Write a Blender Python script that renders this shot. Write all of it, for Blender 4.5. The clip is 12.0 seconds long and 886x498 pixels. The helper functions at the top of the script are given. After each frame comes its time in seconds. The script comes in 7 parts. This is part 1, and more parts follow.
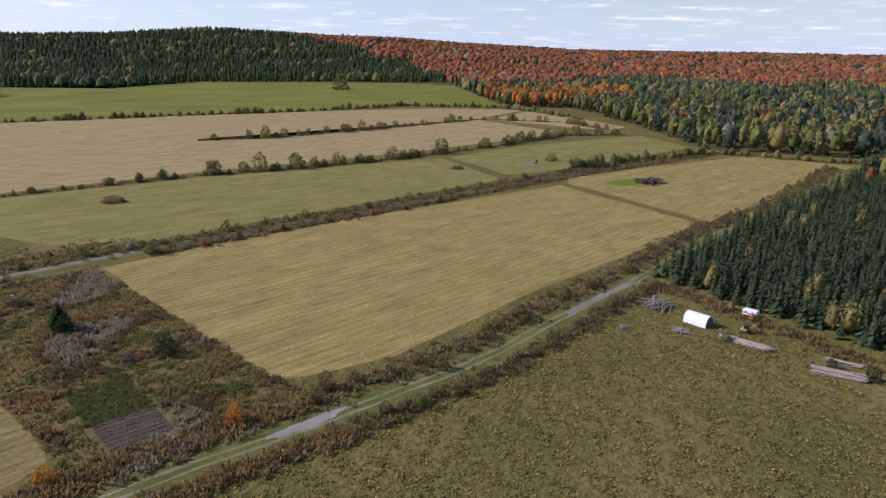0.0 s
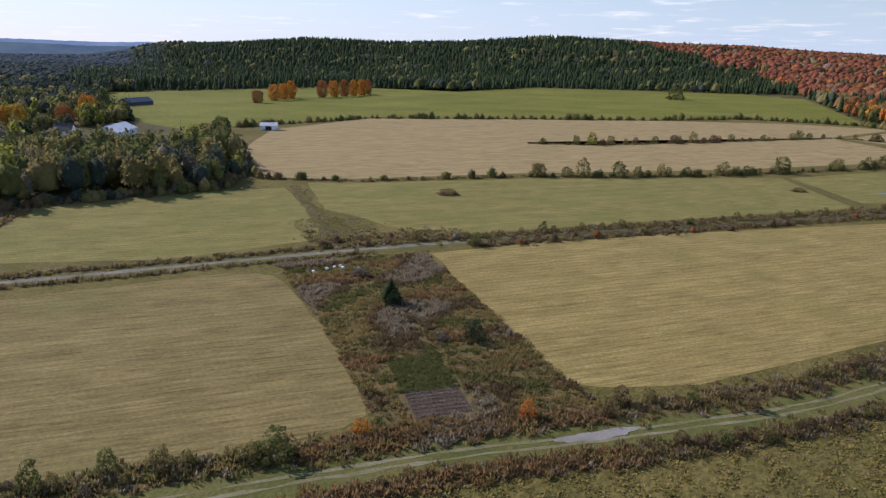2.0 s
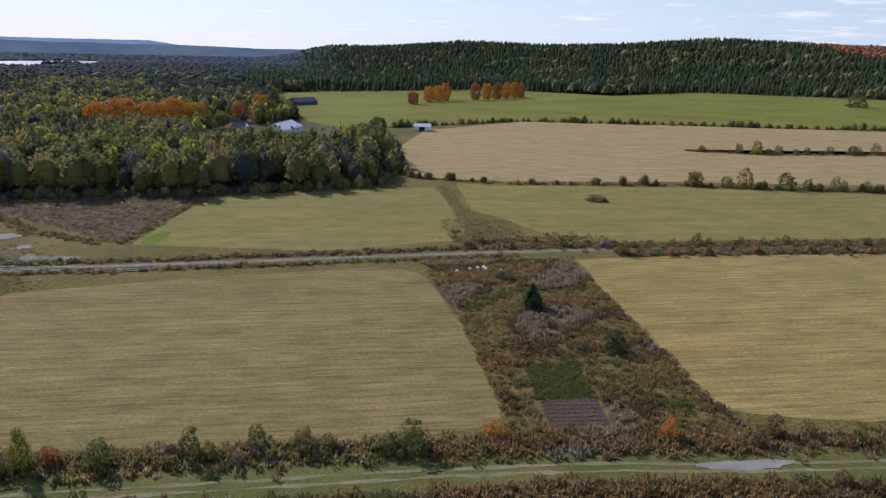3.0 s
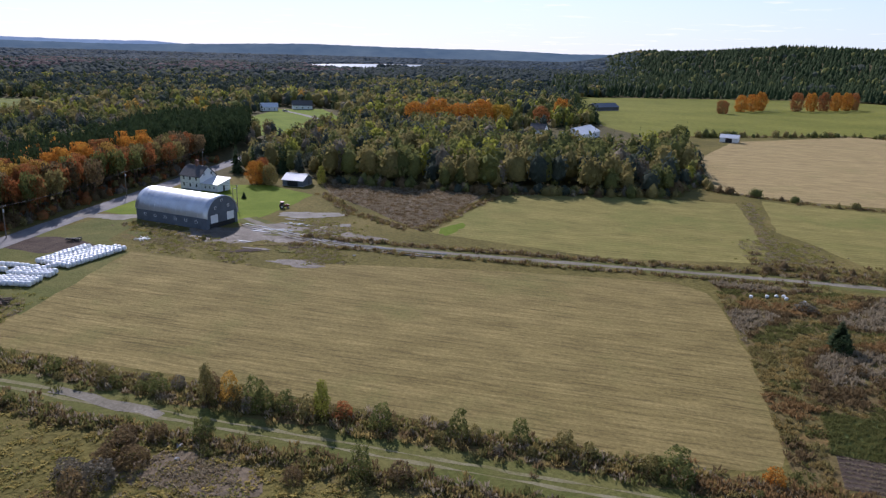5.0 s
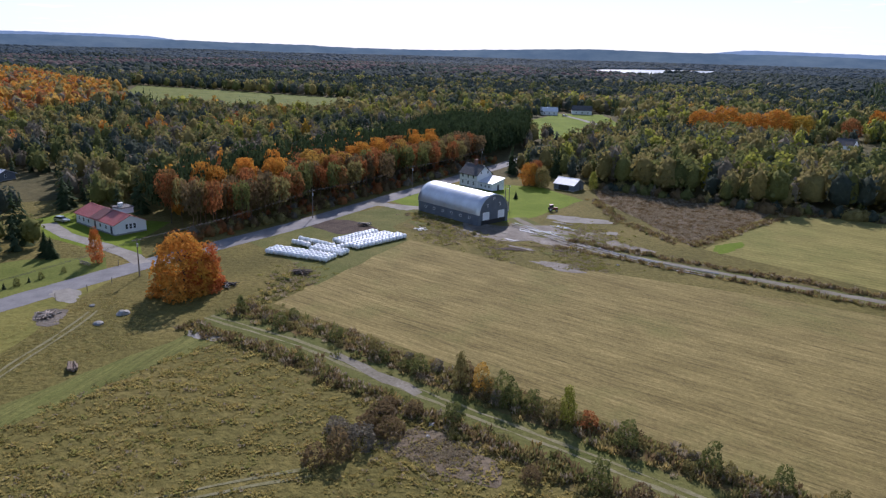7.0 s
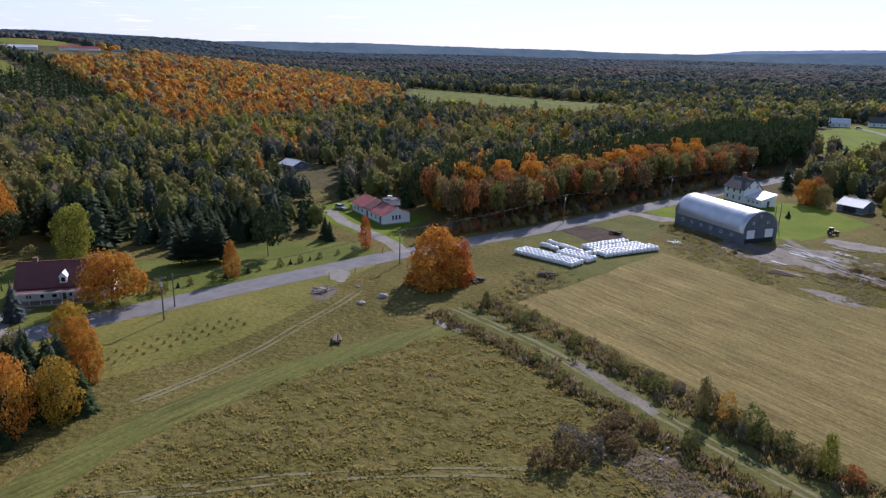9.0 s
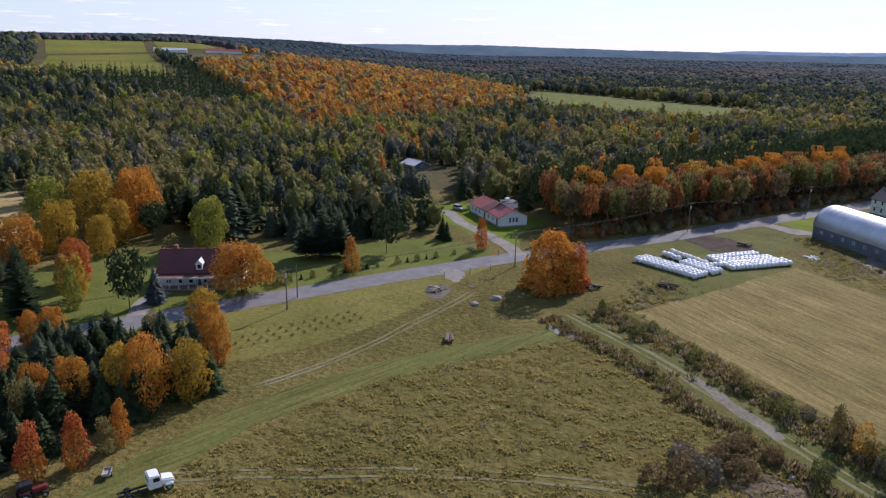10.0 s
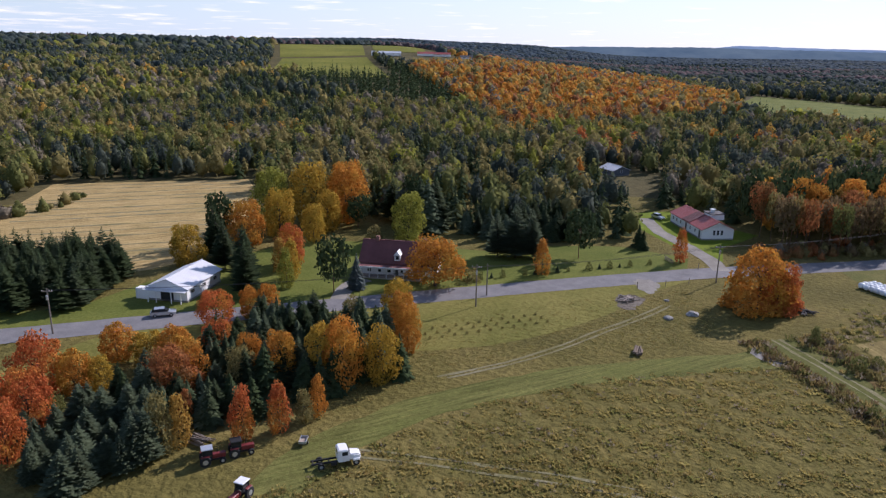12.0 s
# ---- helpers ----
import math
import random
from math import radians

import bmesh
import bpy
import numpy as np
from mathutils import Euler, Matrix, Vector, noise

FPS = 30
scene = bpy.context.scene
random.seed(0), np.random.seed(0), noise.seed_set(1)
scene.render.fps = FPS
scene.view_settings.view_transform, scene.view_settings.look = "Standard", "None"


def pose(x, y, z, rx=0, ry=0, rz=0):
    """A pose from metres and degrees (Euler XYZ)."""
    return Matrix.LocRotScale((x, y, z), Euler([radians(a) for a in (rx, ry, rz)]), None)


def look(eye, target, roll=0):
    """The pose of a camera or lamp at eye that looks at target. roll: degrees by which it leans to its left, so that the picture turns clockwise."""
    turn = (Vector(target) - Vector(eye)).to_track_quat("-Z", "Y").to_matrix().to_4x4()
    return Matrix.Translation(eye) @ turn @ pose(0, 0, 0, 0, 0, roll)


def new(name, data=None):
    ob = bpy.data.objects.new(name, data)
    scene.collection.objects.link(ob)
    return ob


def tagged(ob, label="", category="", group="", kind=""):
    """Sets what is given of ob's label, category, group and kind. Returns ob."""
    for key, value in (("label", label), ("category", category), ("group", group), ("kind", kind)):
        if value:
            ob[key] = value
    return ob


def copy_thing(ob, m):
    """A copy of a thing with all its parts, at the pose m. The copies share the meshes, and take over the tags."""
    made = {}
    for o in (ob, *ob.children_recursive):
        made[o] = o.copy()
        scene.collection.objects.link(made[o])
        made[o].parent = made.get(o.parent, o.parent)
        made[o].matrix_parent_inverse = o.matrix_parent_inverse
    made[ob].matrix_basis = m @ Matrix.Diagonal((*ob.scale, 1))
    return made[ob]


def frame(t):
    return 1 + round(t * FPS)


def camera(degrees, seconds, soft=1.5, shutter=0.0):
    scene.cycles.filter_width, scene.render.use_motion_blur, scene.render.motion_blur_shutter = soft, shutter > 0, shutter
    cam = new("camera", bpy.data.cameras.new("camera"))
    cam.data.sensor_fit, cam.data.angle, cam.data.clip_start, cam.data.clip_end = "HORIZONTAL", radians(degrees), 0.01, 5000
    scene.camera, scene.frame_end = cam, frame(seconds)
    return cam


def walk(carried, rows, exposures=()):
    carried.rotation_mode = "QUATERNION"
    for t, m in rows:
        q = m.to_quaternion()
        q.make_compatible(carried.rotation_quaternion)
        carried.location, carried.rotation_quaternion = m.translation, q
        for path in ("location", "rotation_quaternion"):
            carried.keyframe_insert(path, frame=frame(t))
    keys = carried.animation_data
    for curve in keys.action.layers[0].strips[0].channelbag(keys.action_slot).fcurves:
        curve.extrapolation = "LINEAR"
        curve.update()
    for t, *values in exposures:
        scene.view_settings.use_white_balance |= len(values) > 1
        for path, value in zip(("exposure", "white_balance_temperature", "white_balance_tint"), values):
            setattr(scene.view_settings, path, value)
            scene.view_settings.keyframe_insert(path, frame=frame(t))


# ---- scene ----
cam = camera(63.74, 12.0, soft=1.3)
PATH = [
    (0.0, pose(0.53, -1.35, 50.35, 74.68, -0.58, -2.42)),
    (0.5, pose(0.49, -1.25, 50.33, 74.76, -0.73, 4.92)),
    (1.0, pose(0.44, -1.11, 50.30, 74.82, -0.85, 11.18)),
    (1.5, pose(0.38, -0.98, 50.27, 74.87, -0.96, 17.22)),
    (2.0, pose(0.32, -0.84, 50.24, 74.90, -1.12, 23.30)),
    (2.5, pose(0.25, -0.67, 50.20, 74.90, -1.23, 29.34)),
    (3.0, pose(0.18, -0.51, 50.16, 74.89, -1.23, 35.28)),
    (5.0, pose(0.19, -0.28, 50.10, 74.72, -1.55, 58.76)),
    (5.5, pose(0.09, -0.11, 50.05, 74.66, -1.57, 64.30)),
    (6.0, pose(-0.00, 0.00, 50.00, 74.63, -1.54, 69.71)),
    (6.5, pose(0.00, 0.09, 49.95, 74.59, -1.62, 75.10)),
    (7.0, pose(0.06, 0.26, 49.95, 74.54, -1.55, 80.66)),
    (9.0, pose(0.11, 0.60, 49.94, 74.44, -1.23, 101.14)),
    (9.5, pose(0.04, 0.74, 49.93, 74.44, -1.15, 106.04)),
    (10.0, pose(-0.08, 0.64, 49.92, 74.41, -1.12, 110.77)),
    (10.5, pose(-0.18, 0.56, 49.86, 74.39, -1.06, 115.37)),
    (11.0, pose(-0.24, 0.49, 49.81, 74.38, -0.97, 119.46)),
    (11.5, pose(-0.30, 0.46, 49.77, 74.36, -0.91, 123.33)),
    (12.0, pose(-0.39, 0.42, 49.69, 74.34, -0.93, 126.60)),
]
walk(cam, PATH, [(0.0, 0.35, 5930, 26), (3.0, 0.29, 5850, 25), (7.0, 0.51, 5840, 24), (10.0, 0.40, 5980, 25), (12.0, 0.46, 6000, 26)])

# ---- daylight ----
SUN_AZ, SUN_EL = 78.0, 33.0  # degrees from +y towards -x, and above the horizon
sun_way = Vector((-math.sin(radians(SUN_AZ)) * math.cos(radians(SUN_EL)), math.cos(radians(SUN_AZ)) * math.cos(radians(SUN_EL)), math.sin(radians(SUN_EL))))
sun = new("sun", bpy.data.lights.new("sun", "SUN"))
sun.data.energy, sun.data.angle, sun.data.color = 3.9, radians(0.5), (1.0, 0.95, 0.87)
sun.matrix_world = look((0, 0, 300), Vector((0, 0, 300)) - sun_way)

world = bpy.data.worlds.new("sky")
scene.world = world
world.use_nodes = True
wn, wl = world.node_tree.nodes, world.node_tree.links
wn.clear()
sky = wn.new("ShaderNodeTexSky")
sky.sky_type, sky.sun_disc = "NISHITA", False
sky.sun_elevation, sky.sun_rotation = radians(SUN_EL), radians(-SUN_AZ)
sky.air_density, sky.dust_density, sky.ozone_density, sky.altitude = 1.2, 0.1, 2.0, 300
# thin flat clouds on a plane high above
tc = wn.new("ShaderNodeTexCoord")
sep = wn.new("ShaderNodeSeparateXYZ")
wl.new(tc.outputs["Generated"], sep.inputs[0])
up = wn.new("ShaderNodeMath")
up.operation = "MAXIMUM"
up.inputs[1].default_value = 0.0
wl.new(sep.outputs["Z"], up.inputs[0])
lift = wn.new("ShaderNodeMath")
lift.inputs[1].default_value = 0.045
wl.new(up.outputs[0], lift.inputs[0])
flat = wn.new("ShaderNodeVectorMath")
flat.operation = "DIVIDE"
wl.new(tc.outputs["Generated"], flat.inputs[0])
join = wn.new("ShaderNodeCombineXYZ")
for k in range(3):
    wl.new(lift.outputs[0], join.inputs[k])
wl.new(join.outputs[0], flat.inputs[1])
puff = wn.new("ShaderNodeTexNoise")
puff.inputs["Scale"].default_value, puff.inputs["Detail"].default_value, puff.inputs["Roughness"].default_value = 1.5, 8, 0.55
wl.new(flat.outputs[0], puff.inputs["Vector"])
cover = wn.new("ShaderNodeMapRange")
cover.inputs["From Min"].default_value, cover.inputs["From Max"].default_value = 0.52, 0.70
wl.new(puff.outputs["Fac"], cover.inputs["Value"])
# pale haze low over the land, a little denser towards the sun
facing = wn.new("ShaderNodeVectorMath")
facing.operation = "DOT_PRODUCT"
facing.inputs[1].default_value = (sun_way.x, sun_way.y, sun_way.z)
wl.new(tc.outputs["Generated"], facing.inputs[0])
glare = wn.new("ShaderNodeMapRange")
glare.inputs["From Min"].default_value, glare.inputs["From Max"].default_value = -0.1, 0.85
glare.inputs["To Min"].default_value, glare.inputs["To Max"].default_value = 0.10, 0.24
wl.new(facing.outputs["Value"], glare.inputs["Value"])
low = wn.new("ShaderNodeMath")
low.operation = "DIVIDE"
wl.new(up.outputs[0], low.inputs[0])
wl.new(glare.outputs[0], low.inputs[1])
veil = wn.new("ShaderNodeMapRange")
veil.interpolation_type = "SMOOTHSTEP"
veil.inputs["To Min"].default_value, veil.inputs["To Max"].default_value = 0.72, 0.0
wl.new(low.outputs[0], veil.inputs["Value"])
most = wn.new("ShaderNodeMath")
most.operation = "MAXIMUM"
wl.new(cover.outputs[0], most.inputs[0])
wl.new(veil.outputs[0], most.inputs[1])
cloud = wn.new("ShaderNodeMix")
cloud.data_type = "RGBA"
wl.new(most.outputs[0], cloud.inputs["Factor"])
wl.new(sky.outputs[0], cloud.inputs["A"])
white = wn.new("ShaderNodeMix")
white.data_type = "RGBA"
white.inputs["A"].default_value, white.inputs["B"].default_value = (4.6, 6.4, 8.1, 1), (8.6, 8.9, 9.0, 1)
wl.new(white.outputs["Result"], cloud.inputs["B"])
pale = wn.new("ShaderNodeMath")
pale.operation = "MAXIMUM"
wl.new(cover.outputs[0], pale.inputs[0])
bright = wn.new("ShaderNodeMapRange")
bright.inputs["From Min"].default_value, bright.inputs["From Max"].default_value = 0.2, 0.8
bright.inputs["To Max"].default_value = 0.5
wl.new(facing.outputs["Value"], bright.inputs["Value"])
wl.new(bright.outputs[0], pale.inputs[1])
wl.new(pale.outputs[0], white.inputs["Factor"])
back = wn.new("ShaderNodeBackground")
back.inputs["Strength"].default_value = 0.088
wl.new(cloud.outputs["Result"], back.inputs["Color"])
wout = wn.new("ShaderNodeOutputWorld")
wl.new(back.outputs[0], wout.inputs["Surface"])

# ---- the land ----
# azimuth (degrees from +y towards -x): foot of the rise, its top, its height
RIM = [(-180, 900, 3400, 60), (-40, 1100, 4000, 48), (-32, 1200, 4200, 47), (-24, 1200, 4200, 60), (-12, 1100, 3500, 62),
       (-7, 1100, 3000, 72), (1, 1300, 2600, 92), (10, 1300, 2500, 101), (15, 1300, 2500, 104), (21, 1300, 2500, 88),
       (28, 1300, 2500, 81), (34, 1300, 2800, 93), (41, 1300, 3200, 78), (48, 2900, 4400, 78), (57, 3300, 4500, 92),
       (72, 3500, 4500, 90), (82, 3500, 4500, 62), (93, 3200, 4500, 66), (104, 2200, 4400, 82), (110, 1800, 4300, 84),
       (121, 1700, 4200, 74), (130, 1600, 3600, 84), (140, 1500, 3200, 76), (150, 1500, 3200, 70), (160, 1500, 3200, 72), (180, 900, 3400, 60)]
RIM_A = np.array(RIM, dtype=float)


def smooth(a, b, x):
    t = np.clip((x - a) / (b - a), 0, 1)
    return t * t * (3 - 2 * t)


def height(x, y):
    """The land's height: level round the farm, a rise to the south-west, hills all round."""
    x, y = np.asarray(x, dtype=float), np.asarray(y, dtype=float)
    r, az = np.hypot(x, y), np.degrees(np.arctan2(-x, y))
    foot, top, high = (np.interp(az, RIM_A[:, 0], RIM_A[:, k]) for k in (1, 2, 3))
    plain = smooth(43, 50, az) * (1 - smooth(112, 122, az))
    high = high * (1 - plain) + 14 * plain
    rise = smooth(foot, top, r) * high
    slope = 24 * smooth(420, 950, r) * smooth(106, 124, az) + 30 * smooth(860, 1500, r) * smooth(120, 131, az)
    roll = (np.sin(x / 310 + 1.3) * np.cos(y / 270) * 5 + np.sin(x / 140 + y / 190) * 2) * smooth(1350, 2000, r) * (1 - smooth(42, 48, az) * (1 - smooth(80, 88, az)))
    return np.maximum(rise, slope) + roll * smooth(-20, 20, az + 40)


def inside(poly, x, y):
    """Which of the points lie within a polygon."""
    x, y = np.asarray(x, dtype=float), np.asarray(y, dtype=float)
    hit = np.zeros(x.shape, bool)
    for (ax, ay), (bx, by) in zip(poly, poly[1:] + poly[:1]):
        if ay != by:
            hit ^= ((ay > y) != (by > y)) & (x < (bx - ax) * (y - ay) / (by - ay) + ax)
    return hit


def off_line(line, x, y):
    """How far points lie from a polyline."""
    best = np.full(np.shape(x), 1e9)
    for (ax, ay), (bx, by) in zip(line, line[1:]):
        ux, uy = bx - ax, by - ay
        t = np.clip(((x - ax) * ux + (y - ay) * uy) / (ux * ux + uy * uy), 0, 1)
        best = np.minimum(best, np.hypot(x - ax - t * ux, y - ay - t * uy))
    return best


def along(line, step, seed, spread=0.0):
    """Points strewn along a polyline: x, y, with sideways spread."""
    rng = np.random.default_rng(seed)
    out = []
    for (ax, ay), (bx, by) in zip(line, line[1:]):
        n = math.hypot(bx - ax, by - ay)
        for k in range(max(1, int(n / step))):
            t = (k + rng.uniform(0, 1)) * step / n
            if t < 1:
                s = rng.normal(0, spread) if spread else 0
                out.append((ax + (bx - ax) * t - (by - ay) / n * s, ay + (by - ay) * t + (bx - ax) / n * s))
    return out


# ---- materials ----
def material(name, rough=0.8, metal=0.0, spec=0.3):
    m = bpy.data.materials.new(name)
    m.use_nodes = True
    b = m.node_tree.nodes["Principled BSDF"]
    b.inputs["Roughness"].default_value, b.inputs["Metallic"].default_value = rough, metal
    b.inputs["Specular IOR Level"].default_value = spec
    return m, m.node_tree.nodes, m.node_tree.links, b


def noise_at(n, l, scale, detail=4, stretch=None, turn=0.0, rough=0.55, coords="pos"):
    """A noise in metres, drawn out along a bearing if asked."""
    if coords == "pos":
        out = n.new("ShaderNodeNewGeometry").outputs["Position"]
    else:
        out = n.new("ShaderNodeTexCoord").outputs["Object"]
    if stretch:
        spin = n.new("ShaderNodeMapping")
        spin.vector_type = "TEXTURE"
        spin.inputs["Rotation"].default_value = (0, 0, radians(turn))
        spin.inputs["Scale"].default_value = stretch
        l.new(out, spin.inputs["Vector"])
        out = spin.outputs[0]
    t = n.new("ShaderNodeTexNoise")
    t.inputs["Scale"].default_value, t.inputs["Detail"].default_value, t.inputs["Roughness"].default_value = scale, detail, rough
    l.new(out, t.inputs["Vector"])
    return t.outputs["Fac"]


def ramp(n, l, fac, stops):
    r = n.new("ShaderNodeValToRGB")
    while len(r.color_ramp.elements) < len(stops):
        r.color_ramp.elements.new(0.5)
    for e, (p, c) in zip(r.color_ramp.elements, stops):
        e.position, e.color = p, (*c, 1)
    l.new(fac, r.inputs["Fac"])
    return r.outputs["Color"]


def mix(n, l, fac, a, b, mode="MIX"):
    m = n.new("ShaderNodeMix")
    m.data_type, m.blend_type = "RGBA", mode
    for key, v in (("Factor", fac), ("A", a), ("B", b)):
        if isinstance(v, (int, float)):
            m.inputs[key].default_value = v
        elif isinstance(v, tuple):
            m.inputs[key].default_value = (*v, 1)
        else:
            l.new(v, m.inputs[key])
    return m.outputs["Result"]


def bumped(n, l, b, fac, strength, distance):
    p = n.new("ShaderNodeBump")
    p.inputs["Strength"].default_value, p.inputs["Distance"].default_value = strength, distance
    l.new(fac, p.inputs["Height"])
    l.new(p.outputs[0], b.inputs["Normal"])


def mown(name, low, high, turn, green=(0.12, 0.14, 0.03), share=0.5):
    """Mown hay stubble: fine rows along a bearing, broad swathes, patches of green."""
    m, n, l, b = material(name, 0.95, 0, 0.05)
    rows = noise_at(n, l, 1.0, 3, (7, 0.5, 1), turn, 0.65)
    swathe = noise_at(n, l, 1.0, 4, (45, 4.2, 1), turn)
    patch = noise_at(n, l, 0.035, 6, rough=0.65)
    fine = noise_at(n, l, 1.4, 5, rough=0.7)
    blotch = noise_at(n, l, 0.16, 4, (1.8, 1, 1), turn, 0.6)
    c = ramp(n, l, rows, [(0.34, tuple(0.38 * k for k in low)), (0.46, low), (0.64, high)])
    c = mix(n, l, 0.5, c, ramp(n, l, swathe, [(0.3, low), (0.68, high)]))
    c = mix(n, l, 0.5, c, ramp(n, l, blotch, [(0.3, (0.62, 0.60, 0.55)), (0.62, (1.12, 1.1, 1.05))]), "MULTIPLY")
    spin = n.new("ShaderNodeMapping")
    spin.vector_type = "TEXTURE"
    spin.inputs["Rotation"].default_value = (0, 0, radians(turn))
    l.new(n.new("ShaderNodeNewGeometry").outputs["Position"], spin.inputs["Vector"])
    passes = n.new("ShaderNodeTexWave")  # the mower's passes, 2.3 m apart
    passes.bands_direction = "Y"
    for key, v in (("Scale", 0.314 / 2.3), ("Distortion", 3.0), ("Detail", 3), ("Detail Scale", 0.35), ("Detail Roughness", 0.6)):
        passes.inputs[key].default_value = v
    l.new(spin.outputs[0], passes.inputs["Vector"])
    c = mix(n, l, 0.24, c, ramp(n, l, passes.outputs["Fac"], [(0.05, (0.5, 0.5, 0.48)), (0.4, (1.06, 1.06, 1.06))]), "MULTIPLY")
    lush = n.new("ShaderNodeMapRange")
    lush.inputs["From Min"].default_value, lush.inputs["From Max"].default_value = 0.62 - 0.25 * share, 0.85 - 0.25 * share
    lush.inputs["To Max"].default_value = 0.8
    l.new(patch, lush.inputs["Value"])
    c = mix(n, l, lush.outputs[0], c, green)
    c = mix(n, l, 0.5, c, ramp(n, l, fine, [(0.3, (0.35, 0.35, 0.35)), (0.66, (1.2, 1.2, 1.2))]), "MULTIPLY")
    l.new(c, b.inputs["Base Color"])
    add = n.new("ShaderNodeMath")
    l.new(rows, add.inputs[0])
    l.new(fine, add.inputs[1])
    bumped(n, l, b, add.outputs[0], 0.6, 0.25)
    return m


def ground_mix(name, stops, scale=0.05, fine=1.6, relief=0.3, rough=0.95, dark=0.4):
    """Rough ground: broad patches of colour, fine tufts."""
    m, n, l, b = material(name, rough, 0, 0.05)
    broad = noise_at(n, l, scale, 6, rough=0.65)
    small = noise_at(n, l, fine, 4)
    c = ramp(n, l, broad, stops)
    c = mix(n, l, dark, c, ramp(n, l, small, [(0.32, (0.3, 0.3, 0.28)), (0.68, (1, 1, 1))]), "MULTIPLY")
    l.new(c, b.inputs["Base Color"])
    bumped(n, l, b, small, 0.8, relief)
    return m


def leaves(name, dark, light, through_light=0.4, turning=None):
    """Foliage: each leaf its own shade, limbs that have turned less, some light passing through."""
    m, n, l, b = material(name, 0.9, 0, 0.04)
    g = n.new("ShaderNodeNewGeometry")
    c = ramp(n, l, g.outputs["Random Per Island"], [(0.0, tuple(0.75 * a + 0.25 * b for a, b in zip(dark, light))), (1.0, tuple(0.2 * a + 0.8 * b for a, b in zip(dark, light)))])
    if turning:
        limbs = noise_at(n, l, 0.22, 3, rough=0.5)
        part_of = n.new("ShaderNodeMapRange")
        part_of.inputs["From Min"].default_value, part_of.inputs["From Max"].default_value = 0.47, 0.64
        part_of.inputs["To Max"].default_value = 0.85
        l.new(limbs, part_of.inputs["Value"])
        c = mix(n, l, part_of.outputs[0], c, turning)
    info = n.new("ShaderNodeObjectInfo")
    c = mix(n, l, 0.35, c, ramp(n, l, info.outputs["Random"], [(0.0, (0.55, 0.55, 0.6)), (1.0, (1, 1, 1))]), "MULTIPLY")
    sprays = noise_at(n, l, 0.9, 5, rough=0.7)
    c = mix(n, l, 0.6, c, ramp(n, l, sprays, [(0.36, (0.74, 0.74, 0.7)), (0.62, (1.2, 1.2, 1.15))]), "MULTIPLY")
    l.new(c, b.inputs["Base Color"])
    bumped(n, l, b, sprays, 0.5, 0.5)
    tr = n.new("ShaderNodeBsdfTranslucent")
    l.new(c, tr.inputs["Color"])
    both = n.new("ShaderNodeMixShader")
    both.inputs[0].default_value = through_light
    l.new(b.outputs[0], both.inputs[1])
    l.new(tr.outputs[0], both.inputs[2])
    l.new(both.outputs[0], n["Material Output"].inputs["Surface"])
    return m


def painted(name, color, rough=0.6, metal=0.0, wear=0.25, scale=1.5, ribs=None):
    """A painted, plastered or metal surface with dirt at two scales, ribbed if asked (spacing, axis)."""
    m, n, l, b = material(name, rough, metal, 0.4)
    a = noise_at(n, l, scale, 5, coords="obj")
    f = noise_at(n, l, scale * 9, 3, coords="obj")
    c = mix(n, l, wear, color, ramp(n, l, a, [(0.3, (0.45, 0.42, 0.38)), (0.65, (1, 1, 1))]), "MULTIPLY")
    c = mix(n, l, wear * 0.5, c, ramp(n, l, f, [(0.3, (0.6, 0.6, 0.6)), (0.7, (1, 1, 1))]), "MULTIPLY")
    l.new(c, b.inputs["Base Color"])
    if ribs:
        w = n.new("ShaderNodeTexWave")
        w.bands_direction = ribs[1]
        w.inputs["Scale"].default_value = 0.314 / ribs[0]
        l.new(n.new("ShaderNodeTexCoord").outputs["Object"], w.inputs["Vector"])
        bumped(n, l, b, w.outputs["Fac"], 0.6, 0.05)
    else:
        bumped(n, l, b, f, 0.2, 0.01)
    return m


M = {}
ROWS = 43.0  # bearing of the field rows
M["hay_west"] = mown("hay_west", (0.192, 0.150, 0.055), (0.32, 0.252, 0.102), ROWS, (0.15, 0.15, 0.045), 0.35)
M["hay_north"] = mown("hay_north", (0.258, 0.200, 0.065), (0.40, 0.312, 0.118), ROWS, (0.20, 0.185, 0.05), 0.35)
M["hay_green"] = mown("hay_green", (0.200, 0.180, 0.054), (0.315, 0.268, 0.093), ROWS, (0.155, 0.165, 0.043), 0.55)
M["hay_pale"] = mown("hay_pale", (0.305, 0.232, 0.105), (0.46, 0.352, 0.17), ROWS, (0.24, 0.21, 0.08), 0.3)
M["pasture_far"] = ground_mix("pasture_far", [(0.3, (0.128, 0.140, 0.020)), (0.7, (0.228, 0.220, 0.042))], 0.012, 0.25, 0.2)
M["meadow_tan"] = mown("meadow_tan", (0.36, 0.26, 0.105), (0.58, 0.43, 0.20), -25, (0.2, 0.18, 0.06), 0.1)
M["lawn"] = ground_mix("lawn", [(0.3, (0.105, 0.155, 0.012)), (0.7, (0.20, 0.245, 0.03))], 0.06, 2.0, 0.1)
# copy of the lawn with tree shade put into its colour
M["lawn_shady"] = ground_mix("lawn_shady", [(0.3, (0.10, 0.125, 0.024)), (0.7, (0.19, 0.20, 0.048))], 0.07, 1.6, 0.2)
M["slope_grass"] = ground_mix("slope_grass", [(0.3, (0.14, 0.142, 0.032)), (0.7, (0.25, 0.215, 0.062))], 0.06, 1.0, 0.3)
